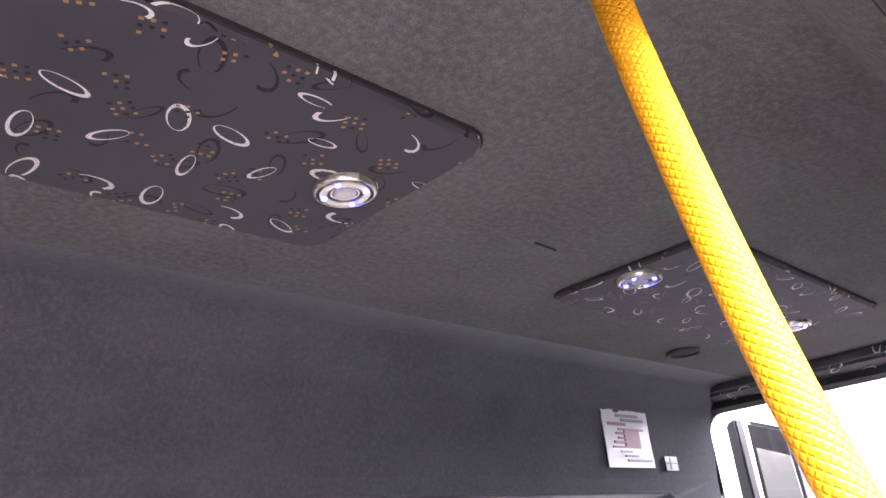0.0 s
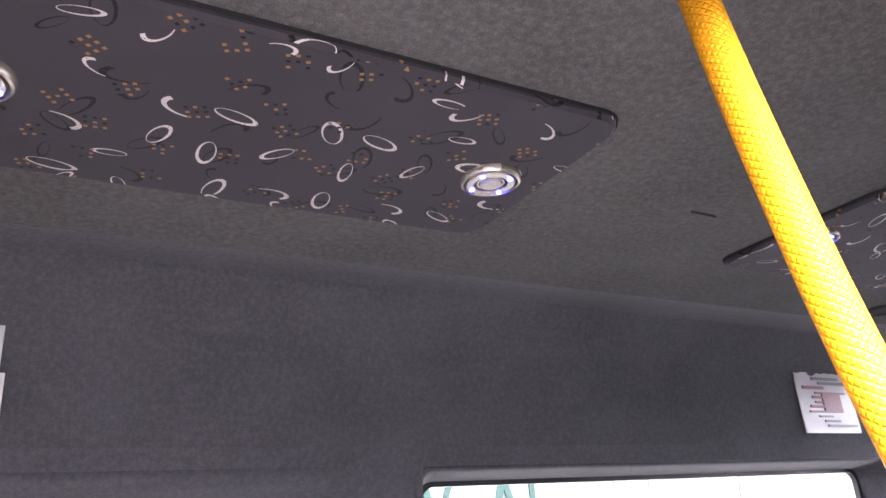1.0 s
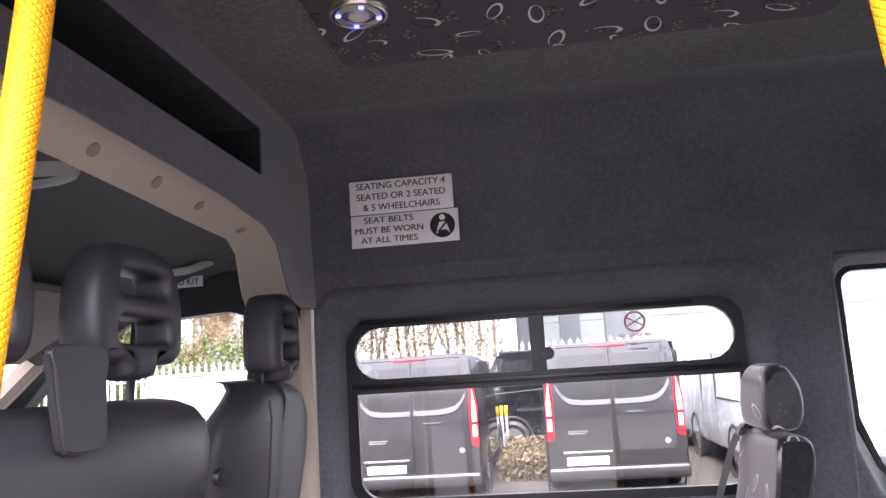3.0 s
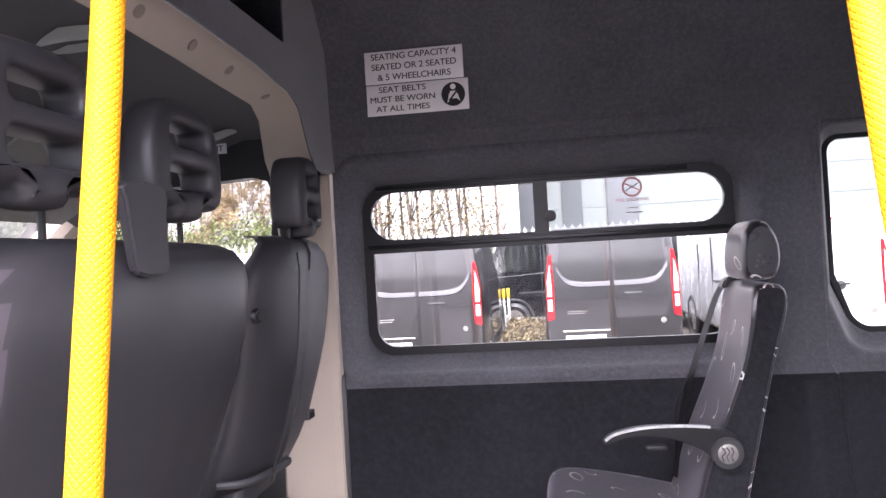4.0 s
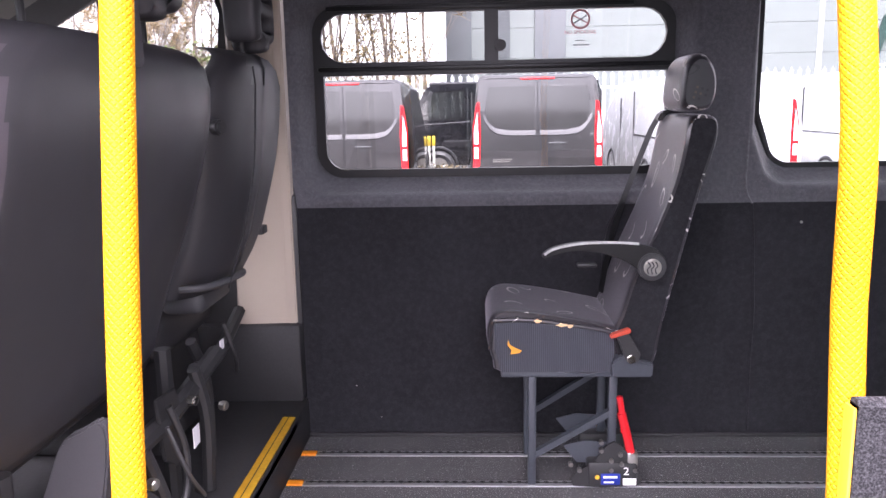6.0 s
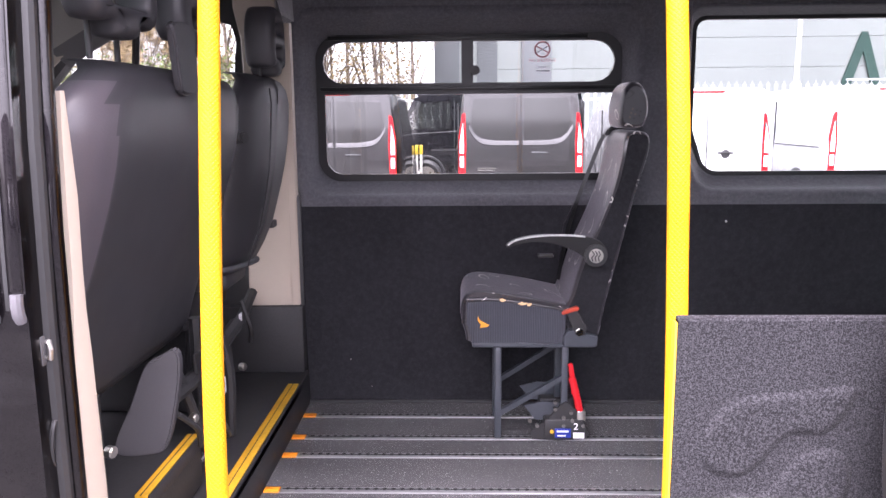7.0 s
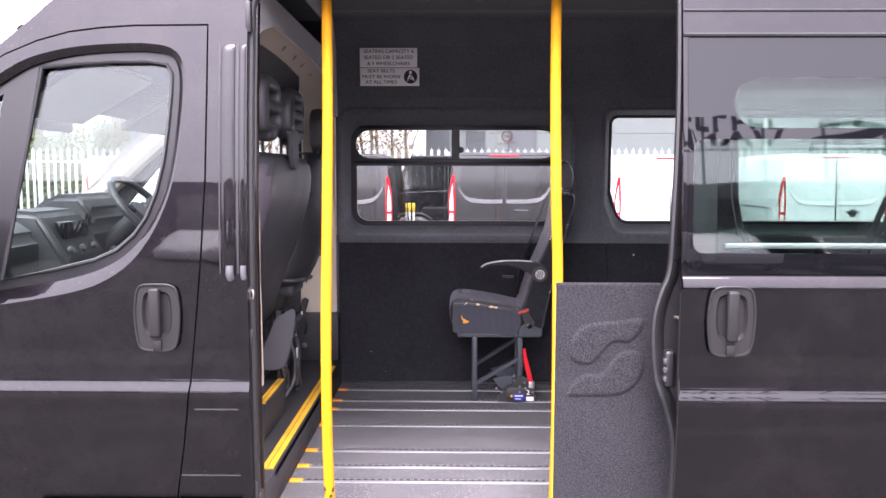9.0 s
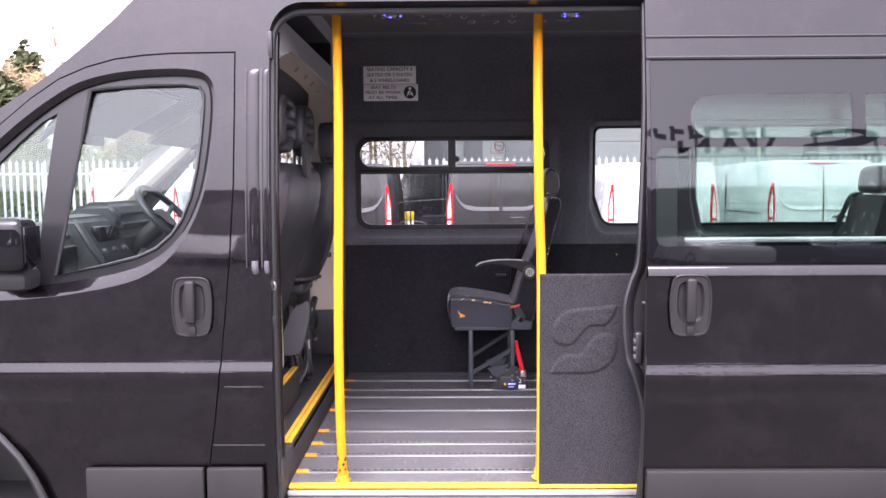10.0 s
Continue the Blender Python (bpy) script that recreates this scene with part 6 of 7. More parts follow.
part("flap", prism([(-1.03, 1.895), (-1.025, 1.875), (-0.75, 2.03), (-0.735, 2.04), (-0.745, 2.06), (-1.02, 1.903)], xz(0.03), (0, 0.56, 0), 0.008), GREY_FELT, visor)
copy_thing(visor, Matrix.Translation((-0.95, 1.15, 2.05)))
rear_mirror = thing("cab_mirror", (-1.2, 0.75, 1.9), "black cab rear-view mirror on a stalk", "mirror")
part("mirror_head", box(-1.22, -1.19, 0.60, 0.86, 1.86, 1.93, 0.012), PLASTIC, rear_mirror)
part("stalk", tube([(-1.21, 0.73, 1.92), (-1.24, 0.73, 2.0)], 0.012, 8), PLASTIC, rear_mirror)
grab = thing("roof_grab_bar", (-0.60, 1.58, 2.13), "pale grey folding grab handle over the driver's door", "handle")
part("bar", tube(curved([(-0.75, 1.61, 2.15), (-0.72, 1.575, 2.125), (-0.64, 1.56, 2.116), (-0.56, 1.565, 2.120), (-0.52, 1.59, 2.138), (-0.505, 1.62, 2.152)], 5), 0.012, 10), PALE, grab)
part("clip", prism([(-0.592, 2.126), (-0.582, 2.126), (-0.585, 2.150), (-0.589, 2.150)], xz(1.567), (0, 0.006, 0), 0.001), PALE, grab)
kit = thing("first_aid_label", (-0.59, 1.60, 2.07), "small pale label above the driver's window", "label")
part("tag", box(-0.645, -0.545, 1.627, 1.630, 2.078, 2.110, 0.001), PAPER, kit)
words("lettering", "ID KIT", 0.026, Matrix.Translation((-0.592, 1.6262, 2.094)) @ pose(0, 0, 0, 90, 0, 0), INK, kit)
dome = thing("cab_roof_lamp", (-0.50, 0.80, 2.205), "pale oval cab roof lamp with a dark lens", "lamp")
oval = [(math.cos(radians(a)), math.sin(radians(a))) for a in range(0, 360, 15)]
part("rim", loft([[(-0.50 + (0.10 + g) * c - 0.03 * b, 0.795 + (0.046 + g) * b, z) for c, b in oval] for g, z in ((0.006, 2.212), (0.004, 2.196), (0.0, 2.188), (-0.008, 2.184), (-0.016, 2.188), (-0.018, 2.205))]), PALE, dome, "pale oval rim")
part("lens", flat([(-0.50 + 0.082 * c - 0.03 * b, 0.795 + 0.029 * b) for c, b in oval], lift=xy(2.199)), SEAT_VINYL, dome, "dark lens")

# ---- plates and notices on the lining ----
notice = thing("seating_notice", (0.085, 1.525, 2.22), "two white engraved notice plates about seating and belts", "sign")
ny = 1.507
for px0, px1, pz0, pz1 in ((-0.060, 0.226, 2.2215, 2.316), (-0.059, 0.237, 2.130, 2.219)):
    part("plate", box(px0, px1, ny, ny + 0.004, pz0, pz1, 0.0015), WHITE_PLATE, notice)
turn = pose(0, 0, 0, 90, 0, 0)
for text, cx, cz, size, sq in (("SEATING CAPACITY 4", 0.083, 2.299, 0.0255, 1.0), ("SEATED OR 2 SEATED", 0.083, 2.269, 0.0255, 1.0), ("& 5 WHEELCHAIRS", 0.083, 2.239, 0.0255, 1.0), ("SEAT BELTS", 0.046, 2.203, 0.0235, 1.15), ("MUST BE WORN", 0.046, 2.175, 0.0235, 1.1), ("AT ALL TIMES", 0.046, 2.148, 0.0235, 1.1)):
    words("lettering", text, size, Matrix.Translation((cx, ny - 0.0006, cz)) @ turn, INK, notice, sq)
part("belt_symbol", disc((0.193, ny - 0.0006, 2.175), (0, -1, 0), 0.034, 0.0012, 32), INK, notice, "round black belt symbol")
part("symbol_mark", disc((0.193, ny - 0.0016, 2.196), (0, -1, 0), 0.008, 0.0008, 16), WHITE_PLATE, notice)
part("symbol_mark", prism([(-0.018, -0.022), (-0.006, -0.010), (0.010, -0.010), (0.020, -0.020), (0.014, 0.0), (0.008, 0.012), (-0.008, 0.012), (-0.013, 0.0)], lambda a, b: (0.193 + a, ny - 0.0012, 2.172 + b), (0, -0.0008, 0)), WHITE_PLATE, notice)
part("symbol_belt", prism([(-0.014, -0.014), (-0.010, -0.017), (0.014, 0.011), (0.010, 0.014)], lambda a, b: (0.193 + a, ny - 0.002, 2.172 + b), (0, -0.0008, 0)), INK, notice)

poster = thing("laminated_notice", (2.82, 1.52, 2.21), "laminated notice sheet with faded pink and grey print", "notice")
crumple = [[(2.665 + 0.305 * u / 14, 1.5128 + 0.0034 * noise.noise((u * 0.55, v * 0.6, 2.0)), 2.108 + 0.214 * v / 10) for u in range(15)] for v in range(11)]
sheet = loft(crumple, closed=False)
merge(sheet, box(2.667, 2.968, 1.5165, 1.518, 2.110, 2.320))
part("sheet", sheet, PAPER, poster, "crumpled laminated sheet", 12)
random.seed(5)
for i in range(11):
    a0 = 2.69 + random.random() * 0.10
    b0 = 2.295 - 0.0165 * i
    part("print_bar", box(a0, a0 + 0.06 + random.random() * 0.12, 1.508, 1.512, b0, b0 + 0.006 + random.random() * 0.005), PINK_INK if i in (2, 3, 4, 5, 6, 7) else GREY_INK, poster)
part("print_block", box(2.79, 2.89, 1.5075, 1.512, 2.18, 2.245), PINK_INK, poster)
switch = thing("small_notice", (3.10, 1.52, 2.12), "small pale label beside the rear window", "label")
part("tag", box(3.06, 3.15, 1.516, 1.519, 2.10, 2.155, 0.001), PAPER, switch)
part("print_bar", box(3.09, 3.10, 1.513, 1.517, 2.105, 2.15), GREY_INK, switch)
part("print_bar", box(3.06, 3.15, 1.513, 1.517, 2.126, 2.131), GREY_INK, switch)
stray = thing("loose_thread", (1.5, 0.95, CEIL), "dark loose thread hanging flat on the ceiling carpet", "thread")
part("thread", tube(curved([(1.458, 0.79, CEIL - 0.003), (1.49, 0.788, CEIL - 0.005), (1.53, 0.792, CEIL - 0.003)], 5), 0.0025, 6), RUBBER, stray)


# ---- the yard outside ----
tagged(part("ground", flat([(-300, -300), (300, -300), (300, 300), (-300, 300)], lift=xy(0)), ASPHALT), "grey asphalt vehicle yard", "ground", kind="structure")
# unseen dark ground, added so that the body paint mirrors a dark band
ROAD = surface("dark_reflected_ground", (0.030, 0.029, 0.030), 0.8, broad=0.7, fine=150, vary=0.35, relief=0.4, depth=0.004)
tagged(part("road", flat([(-120, -24), (120, -24), (120, -5.2), (-120, -5.2)], lift=xy(0.004)), ROAD), "unseen dark ground added across the yard to be reflected", "road", kind="structure")
MUD = surface("muddy_gravel", (0.055, 0.046, 0.036), 0.9, broad=0.8, fine=40, vary=0.5, relief=0.8, depth=0.02)
tagged(part("verge", box(-30, 26, 8.6, 27.5, -0.05, 0.006), MUD), "brown muddy gravel verge under the parked vans", "verge", kind="structure")
GREY_PAINT = car_paint("grey_metallic_paint", (0.048, 0.046, 0.047), 0.6)
WHITE_PAINT = surface("white_van_paint", (0.62, 0.63, 0.64), 0.25, coat=0.6, vary=0.04, relief=0.0)
DARK_PAINT = car_paint("black_car_paint", (0.006, 0.0065, 0.008))
TAIL_RED = surface("red_tail_lens", (0.55, 0.012, 0.015), 0.15, vary=0.1, relief=0.0)
TAIL_WHITE = surface("clear_tail_lens", (0.72, 0.68, 0.68), 0.15, vary=0.05, relief=0.0)
PLATE_WHITE = surface("plain_white_plate", (0.75, 0.75, 0.73), 0.35, relief=0.0)
PLATE_YELLOW = surface("plain_yellow_plate", (0.42, 0.29, 0.015), 0.35, relief=0.0)
DARK_GLASS = glazing("dark_van_glass", (0.55, 0.57, 0.56), 0.06)
VAN_GLASS = surface("grey_van_glass", (0.030, 0.029, 0.029), 0.12, vary=0.1, relief=0.0)


def parked_van(x0, y0, paint, label, width=1.88, height=2.0, length=4.9, glazed=False, stretch=1.0):
    """A panel van with its tail towards the minibus."""
    e = thing("van", (x0 + width / 2, y0 + length / 2, 0.0), label, "van", "parked vans")
    x1, xm, k = x0 + width, x0 + width / 2, height / 2.0

    def section(inset, z0, z1, lean, r):
        return [(a + (xm - a) * lean * max(0.0, (b - 1.1 * k) / (height - 1.1 * k)), b) for a, b in rrect(x0 + inset, x1 - inset, z0, z1, r, 5, 5)]

    def tail(bm):
        """Leans the upper tail forwards in a soft curve and lets the lower doors tuck in."""
        for v in bm.verts:
            if v.co.y < y0 + 0.2:
                up = max(0.0, v.co.z / k - 1.15)
                v.co.y += 0.075 * up ** 1.4 + 0.06 * max(0.0, 1.05 - v.co.z / k) ** 2 + 0.05 * ((v.co.x - xm) / width) ** 2
        return bm

    def rows(*more):
        return [("b", z * k) for z in (0.6, 0.75, 0.9, 1.05, 1.15, 1.25, 1.35, 1.45, 1.55, 1.65, 1.75, 1.85)] + [("a", xm + d) for d in more]

    loops = []
    for dy, ins, z0, z1, lean, r in ((0.0, 0.05, 0.30, height - 0.05, 0.13, 0.10), (0.04, 0.015, 0.28, height - 0.012, 0.12, 0.10), (0.15, 0.0, 0.34, height, 0.11, 0.12), (1.5, 0.0, 0.32, height, 0.11, 0.12), (3.0, 0.0, 0.32, height - 0.02, 0.11, 0.12), (3.5, 0.0, 0.32, height - 0.16, 0.15, 0.12), (4.1, 0.02, 0.32, 1.25 * k, 0.2, 0.12), (4.7, 0.06, 0.32, 1.05 * k, 0.2, 0.15), (length, 0.14, 0.4, 0.8, 0.2, 0.12)):
        loops.append([(a, y0 + dy * stretch, b) for a, b in section(ins, z0, z1, lean, r)])
    part("body", tail(loft(loops, cap=(-1,))), paint, e, "", 50)
    part("bumper", box(x0 + 0.02, x1 - 0.02, y0 - 0.10, y0 + 0.1, 0.22, 0.40, 0.04, 3), paint if paint is GREY_PAINT else GREY_PLASTIC, e, "rear bumper")
    part("door_seam", tail(plate([(xm - 0.006, 0.41), (xm + 0.006, 0.41), (xm + 0.006, height - 0.1), (xm - 0.006, height - 0.1)], [], xz(y0 - 0.014), (0, 0.02, 0), rows())), RUBBER, e)
    for s in (-1, 1):
        def sx(a):
            return xm + s * a
        pane_pts = [(sx(0.045), height - 0.16), (sx(0.70), height - 0.17), (sx(0.745), 1.50 * k), (sx(0.70), 1.36 * k), (sx(0.60), 1.28 * k), (sx(0.40), 1.245 * k), (sx(0.045), 1.24 * k)]
        d = part("rear_door", tail(plate([(sx(0.015), 0.41), (sx(0.80), 0.41), (sx(0.803), 1.2 * k), (sx(0.76), height - 0.1), (sx(0.015), height - 0.09)], [], xz(y0 - 0.010), (0, 0.012, 0), rows(s * 0.25, s * 0.45, s * 0.65))), paint, e)
        part("door_glass", tail(plate(pane_pts, [], xz(y0 - 0.014), (0, 0.006, 0), rows(s * 0.25, s * 0.45, s * 0.65))), VAN_GLASS if glazed else paint, d)
        line = curved([(sx(0.03), y0, 1.205 * k), (sx(0.45), y0, 1.21 * k), (sx(0.64), y0, 1.265 * k), (sx(0.77), y0, 1.43 * k)], 5)
        part("swage", tail(loft([[(p.x, y0 - 0.010, p.z + 0.045), (p.x, y0 - 0.022, p.z + 0.005), (p.x, y0 - 0.028, p.z - 0.032), (p.x, y0 - 0.010, p.z - 0.042)] for p in line], closed=False)), paint, d, "broad pressed crease")
        part("pane_line", tail(tube([(a, y0 - 0.012, b) for a, b in pane_pts + pane_pts[:1]], 0.0035, 5)), RUBBER, d)
        tl = part("tail_light", tail(prism([(sx(0.825), 0.75 * k), (sx(0.925), 0.72 * k), (sx(0.925), 1.28 * k), (sx(0.872), 1.62 * k), (sx(0.825), 1.64 * k), (sx(0.812), 1.2 * k)], xz(y0 - 0.018), (0, 0.10, 0), 0.008)), TAIL_RED, e, "tall red and clear tail light")
        part("clear_lens", tail(prism([(sx(0.848), 0.86 * k), (sx(0.908), 0.86 * k), (sx(0.908), 1.24 * k), (sx(0.862), 1.5 * k), (sx(0.846), 1.2 * k)], xz(y0 - 0.024), (0, 0.01, 0), 0.002)), TAIL_WHITE, tl)
        part("lens_bar", tail(box(min(sx(0.846), sx(0.91)), max(sx(0.846), sx(0.91)), y0 - 0.028, y0 - 0.02, 1.02 * k, 1.06 * k)), TAIL_RED, tl)
        part("hinge", tail(box(min(sx(0.835), sx(0.86)), max(sx(0.835), sx(0.86)), y0 - 0.03, y0, 1.42 * k, 1.50 * k, 0.006)), PLASTIC, e)
        for wy in (0.95, 3.95):
            cx = x0 + 0.12 if s < 0 else x1 - 0.12
            w = part("wheel", disc((cx, y0 + wy, 0.33), (s, 0, 0), 0.20, 0.22, 20), STEEL, e)
            part("tyre", ring((cx, y0 + wy, 0.33), (1, 0, 0), 0.26, 0.075, 28, 8, 1.4), RUBBER, w)
            face = x0 - 0.006 if s < 0 else x1 + 0.006
            part("arch", ring((face, y0 + wy, 0.36), (1, 0, 0), 0.40, 0.03, 28, 6, 0.4), GREY_PLASTIC, e)
    part("tail_panel", tail(plate([(x0 + 0.04, 0.32), (x1 - 0.04, 0.32), (x1 - 0.03, 1.1 * k), (x1 - 0.13, height - 0.06), (x0 + 0.13, height - 0.06), (x0 + 0.03, 1.1 * k)], [], xz(y0 - 0.002), (0, 0.012, 0), rows(-0.6, -0.3, 0.0, 0.3, 0.6))), paint, e)
    part("brake_light", tail(box(xm - 0.24, xm + 0.24, y0 - 0.02, y0 + 0.02, height - 0.075, height - 0.045, 0.006)), TAIL_RED, e, "red high brake light")
    part("grip_recess", tail(disc((xm + 0.28, y0 - 0.010, 1.045 * k), (0, -1, 0), 0.065, 0.006, 20)), PLASTIC, e)
    part("door_grip", tail(box(xm + 0.16, xm + 0.40, y0 - 0.03, y0 - 0.008, 1.05 * k, 1.075 * k, 0.006)), GREY_PLASTIC if paint is GREY_PAINT else PLASTIC, e)
    part("lamp_panel", tail(box(xm - 0.72, xm - 0.06, y0 - 0.03, y0 - 0.008, 0.575, 0.605, 0.008)), CHROME if paint is GREY_PAINT else WHITE_PAINT, e)
    pl = part("number_plate", tail(box(xm - 0.68, xm - 0.12, y0 - 0.03, y0 - 0.012, 0.42, 0.53, 0.004)), PLATE_WHITE, e, "plain plate with bars")
    part("plate_bar", tail(box(xm - 0.62, xm - 0.18, y0 - 0.033, y0 - 0.028, 0.455, 0.495)), GREY_INK, pl)
    part("badge", tail(disc((xm + 0.68, y0 - 0.014, 0.70), (0, -1, 0), 0.04, 0.01, 20)), CHROME, e, "plain oval badge")
    for b0 in (0.865, 0.835):
        part("name_bar", tail(box(xm - 0.64, xm - 0.36 - (0.87 - b0), y0 - 0.015, y0 - 0.009, b0, b0 + 0.016)), CHROME, e, "plain silver bar")
    part("side_slot", box(x0 - 0.004, x0 + 0.02, y0 + 0.25, y0 + 1.9, 1.105 * k, 1.122 * k, 0.003), GREY_PLASTIC, e, "black door track slot")
    part("side_seam", box(x0 - 0.003, x0 + 0.02, y0 + 1.95, y0 + 1.965, 0.45, 1.8 * k), RUBBER, e)
    part("side_seam", box(x0 - 0.003, x0 + 0.02, y0 + 3.1, y0 + 3.115, 0.45, 1.7 * k), RUBBER, e)
    return e


YV = 10.35
parked_van(-2.49, YV, GREY_PAINT, "dark grey panel van parked tail-on with red tail lights", 1.91, 2.04, glazed=True)
parked_van(0.30, YV, GREY_PAINT, "dark grey panel van parked tail-on beside a black car", 1.91, 2.07, glazed=True)
parked_van(3.0, YV, WHITE_PAINT, "white panel van parked tail-on in the yard row", 2.01, 2.03, 6.2, stretch=1.3)
parked_van(5.76, YV, WHITE_PAINT, "white panel van parked tail-on in the yard row", 1.93, 2.05)
parked_van(8.36, YV, WHITE_PAINT, "white panel van parked tail-on in the yard row", 1.93, 2.04)
parked_van(11.1, 13.0, WHITE_PAINT, "large white high-roof van parked further back", 2.05, 2.66, 5.9)
parked_van(-7.15, 13.0, WHITE_PAINT, "white panel van parked alone beyond the cab", 2.02, 2.05)

parked_van(6.6, -21.5, WHITE_PAINT, "white panel van parked across the yard by the depot", 1.93, 2.0)
parked_van(9.6, -21.2, GREY_PAINT, "dark grey panel van parked across the yard by the depot", 1.91, 2.03)
parked_van(-7.2, -21.8, WHITE_PAINT, "white panel van parked across the yard by the depot", 1.93, 2.02)

# black van standing side-on behind the row
black = thing("van", (0.6, 16.5, 0.0), "glossy black van parked side-on beyond the grey vans", "van", "parked vans")
side_outline = [(-1.75, 0.40), (-1.80, 0.95), (-1.65, 1.18), (-1.10, 1.30), (-0.98, 1.42), (-0.66, 2.02), (-0.50, 2.10), (2.9, 2.12), (3.0, 1.9), (3.0, 0.40)]
hole = [(-0.88, 1.36), (-0.60, 1.93), (0.15, 1.98), (0.15, 1.34)]
for y in (15.6, 17.3):
    part("side", plate(side_outline, [hole], xz(y), (0, 0.05, 0)), DARK_PAINT, black)
    part("side_glass", plate(hole, [], xz(y + 0.02), (0, 0.006, 0)), DARK_GLASS, black).visible_shadow = False
part("roof", box(-0.6, 2.95, 15.62, 17.33, 2.06, 2.14, 0.03), DARK_PAINT, black)
part("lower_body", box(-1.72, 2.95, 15.66, 17.29, 0.42, 1.22, 0.03), DARK_PAINT, black)
part("belt_line", tube([(-1.0, 15.6, 1.26), (-0.4, 15.595, 1.285), (0.4, 15.595, 1.33)], 0.008, 8), GREY_PLASTIC, black, "dark belt line")
part("door_slot", box(-0.30, 1.2, 15.585, 15.61, 0.90, 0.94), RUBBER, black)
part("door_seam", box(0.20, 0.212, 15.592, 15.61, 0.45, 1.98), RUBBER, black)
for wx in (-0.42, 2.2):
    w = part("wheel", disc((wx, 15.58, 0.36), (0, -1, 0), 0.20, 0.10, 24, 0.02), STEEL, black, "silver wheel rim")
    part("tyre", ring((wx, 15.62, 0.36), (0, 1, 0), 0.28, 0.085, 32, 8, 1.2), RUBBER, w, "black tyre")
    for q in range(5):
        qa = radians(72 * q + 12)
        part("spoke", tube([(wx + 0.05 * math.cos(qa), 15.525, 0.36 + 0.05 * math.sin(qa)), (wx + 0.19 * math.cos(qa), 15.535, 0.36 + 0.19 * math.sin(qa))], 0.018, 6), STEEL, w)
    part("wheel_arch", ring((wx, 15.60, 0.38), (0, 1, 0), 0.40, 0.03, 28, 6, 0.6), RUBBER, black)
barrier = thing("low_posts", (-0.66, 15.35, 0.0), "row of short posts with yellow tops beside the black van", "posts")
for i in range(4):
    part("post", box(-0.82 + 0.095 * i, -0.77 + 0.095 * i, 15.33, 15.38, 0, 0.84), PALE, barrier)
    part("yellow_top", box(-0.83 + 0.095 * i, -0.76 + 0.095 * i, 15.32, 15.39, 0.84, 1.04, 0.01), PLATE_YELLOW, barrier, "yellow post top")

# palisade fence
FENCE = surface("galvanised_steel", (0.42, 0.44, 0.44), 0.5, metal=0.4, vary=0.15)
fence = thing("palisade_fence", (0, 18.0, 0), "grey galvanised palisade fence with pointed pales", "fence")
for z in (0.45, 2.0):
    part("rail", box(-30, 26, 18.03, 18.08, z, z + 0.05), FENCE, fence)
pale_bm = plate([(-0.035, 0.05), (0.035, 0.05), (0.035, 2.28), (0.048, 2.34), (0.018, 2.33), (0.0, 2.42), (-0.018, 2.33), (-0.048, 2.34), (-0.035, 2.28)], [], lambda a, b: (a, 18.0 + 0.3 * a * a, b), (0, 0.012, 0))
pale = part("pale", pale_bm, FENCE, fence)
pale.location.x = -30
for i in range(1, 295):
    o = pale.copy()
    scene.collection.objects.link(o)
    o.location.x = -30 + 0.19 * i
for i in range(21):
    part("fence_post", box(-30 + 2.75 * i, -29.93 + 2.75 * i, 18.06, 18.12, 0, 2.3), FENCE, fence)

# bare trees behind the fence
BARK = surface("grey_brown_bark", (0.14, 0.11, 0.085), 0.9, vary=0.4, broad=6, fine=60, relief=0.5, depth=0.01)
TWIG = surface("buff_twigs_and_buds", (0.30, 0.22, 0.12), 0.9, vary=0.45, broad=2, relief=0.0)
IVY = surface("ivy_and_brambles", (0.085, 0.095, 0.032), 0.8, vary=0.5, broad=3, relief=0.0)


def bare_tree(seed, height):
    rnd = random.Random(seed)
    trunk, twigs = fresh(), fresh()

    def limb(p, d, length, r, depth):
        pts = [p]
        for i in range(4):
            d = (d + Vector((rnd.uniform(-0.07, 0.07), rnd.uniform(-0.07, 0.07), rnd.uniform(0.0, 0.12)))).normalized()
            pts.append(pts[-1] + d * length / 4)
        merge(trunk, tube(pts, r, 6 if depth == 0 else 4, False, r * 0.45))
        if depth >= 3:
            for q in pts[1:]:
                for k in range(8):
                    w = Vector((rnd.uniform(-1, 1), rnd.uniform(-1, 1), rnd.uniform(-0.2, 0.9))).normalized()
                    tip = q + w * rnd.uniform(0.25, 0.6)
                    s = w.orthogonal().normalized() * 0.018
                    twigs.faces.new([twigs.verts.new(c) for c in (q - s, q + s, tip)])
                    for j in range(2):
                        c = q.lerp(tip, rnd.uniform(0.4, 1.0))
                        o = Vector((rnd.uniform(-1, 1), rnd.uniform(-1, 1), rnd.uniform(-1, 1))) * 0.05
                        twigs.faces.new([twigs.verts.new(v) for v in (c, c + o, c + o.cross(w) * 0.8)])
            return
        for k in range(9 if depth == 0 else 3):
            f = rnd.uniform(0.22, 0.98) if depth == 0 else rnd.uniform(0.35, 1.0)
            i = min(3, int(f * 4))
            q = pts[i].lerp(pts[i + 1], f * 4 - i)
            a = rnd.uniform(0, 6.283)
            side = Vector((math.cos(a), math.sin(a), rnd.uniform(0.35, 1.1))).normalized()
            limb(q, (d * 0.5 + side).normalized(), length * rnd.uniform(0.30, 0.46) if depth == 0 else length * rnd.uniform(0.45, 0.65), r * 0.40, depth + 1)

    limb(Vector((0, 0, 0)), Vector((0, 0, 1)), height, 0.062, 0)
    return trunk, twigs


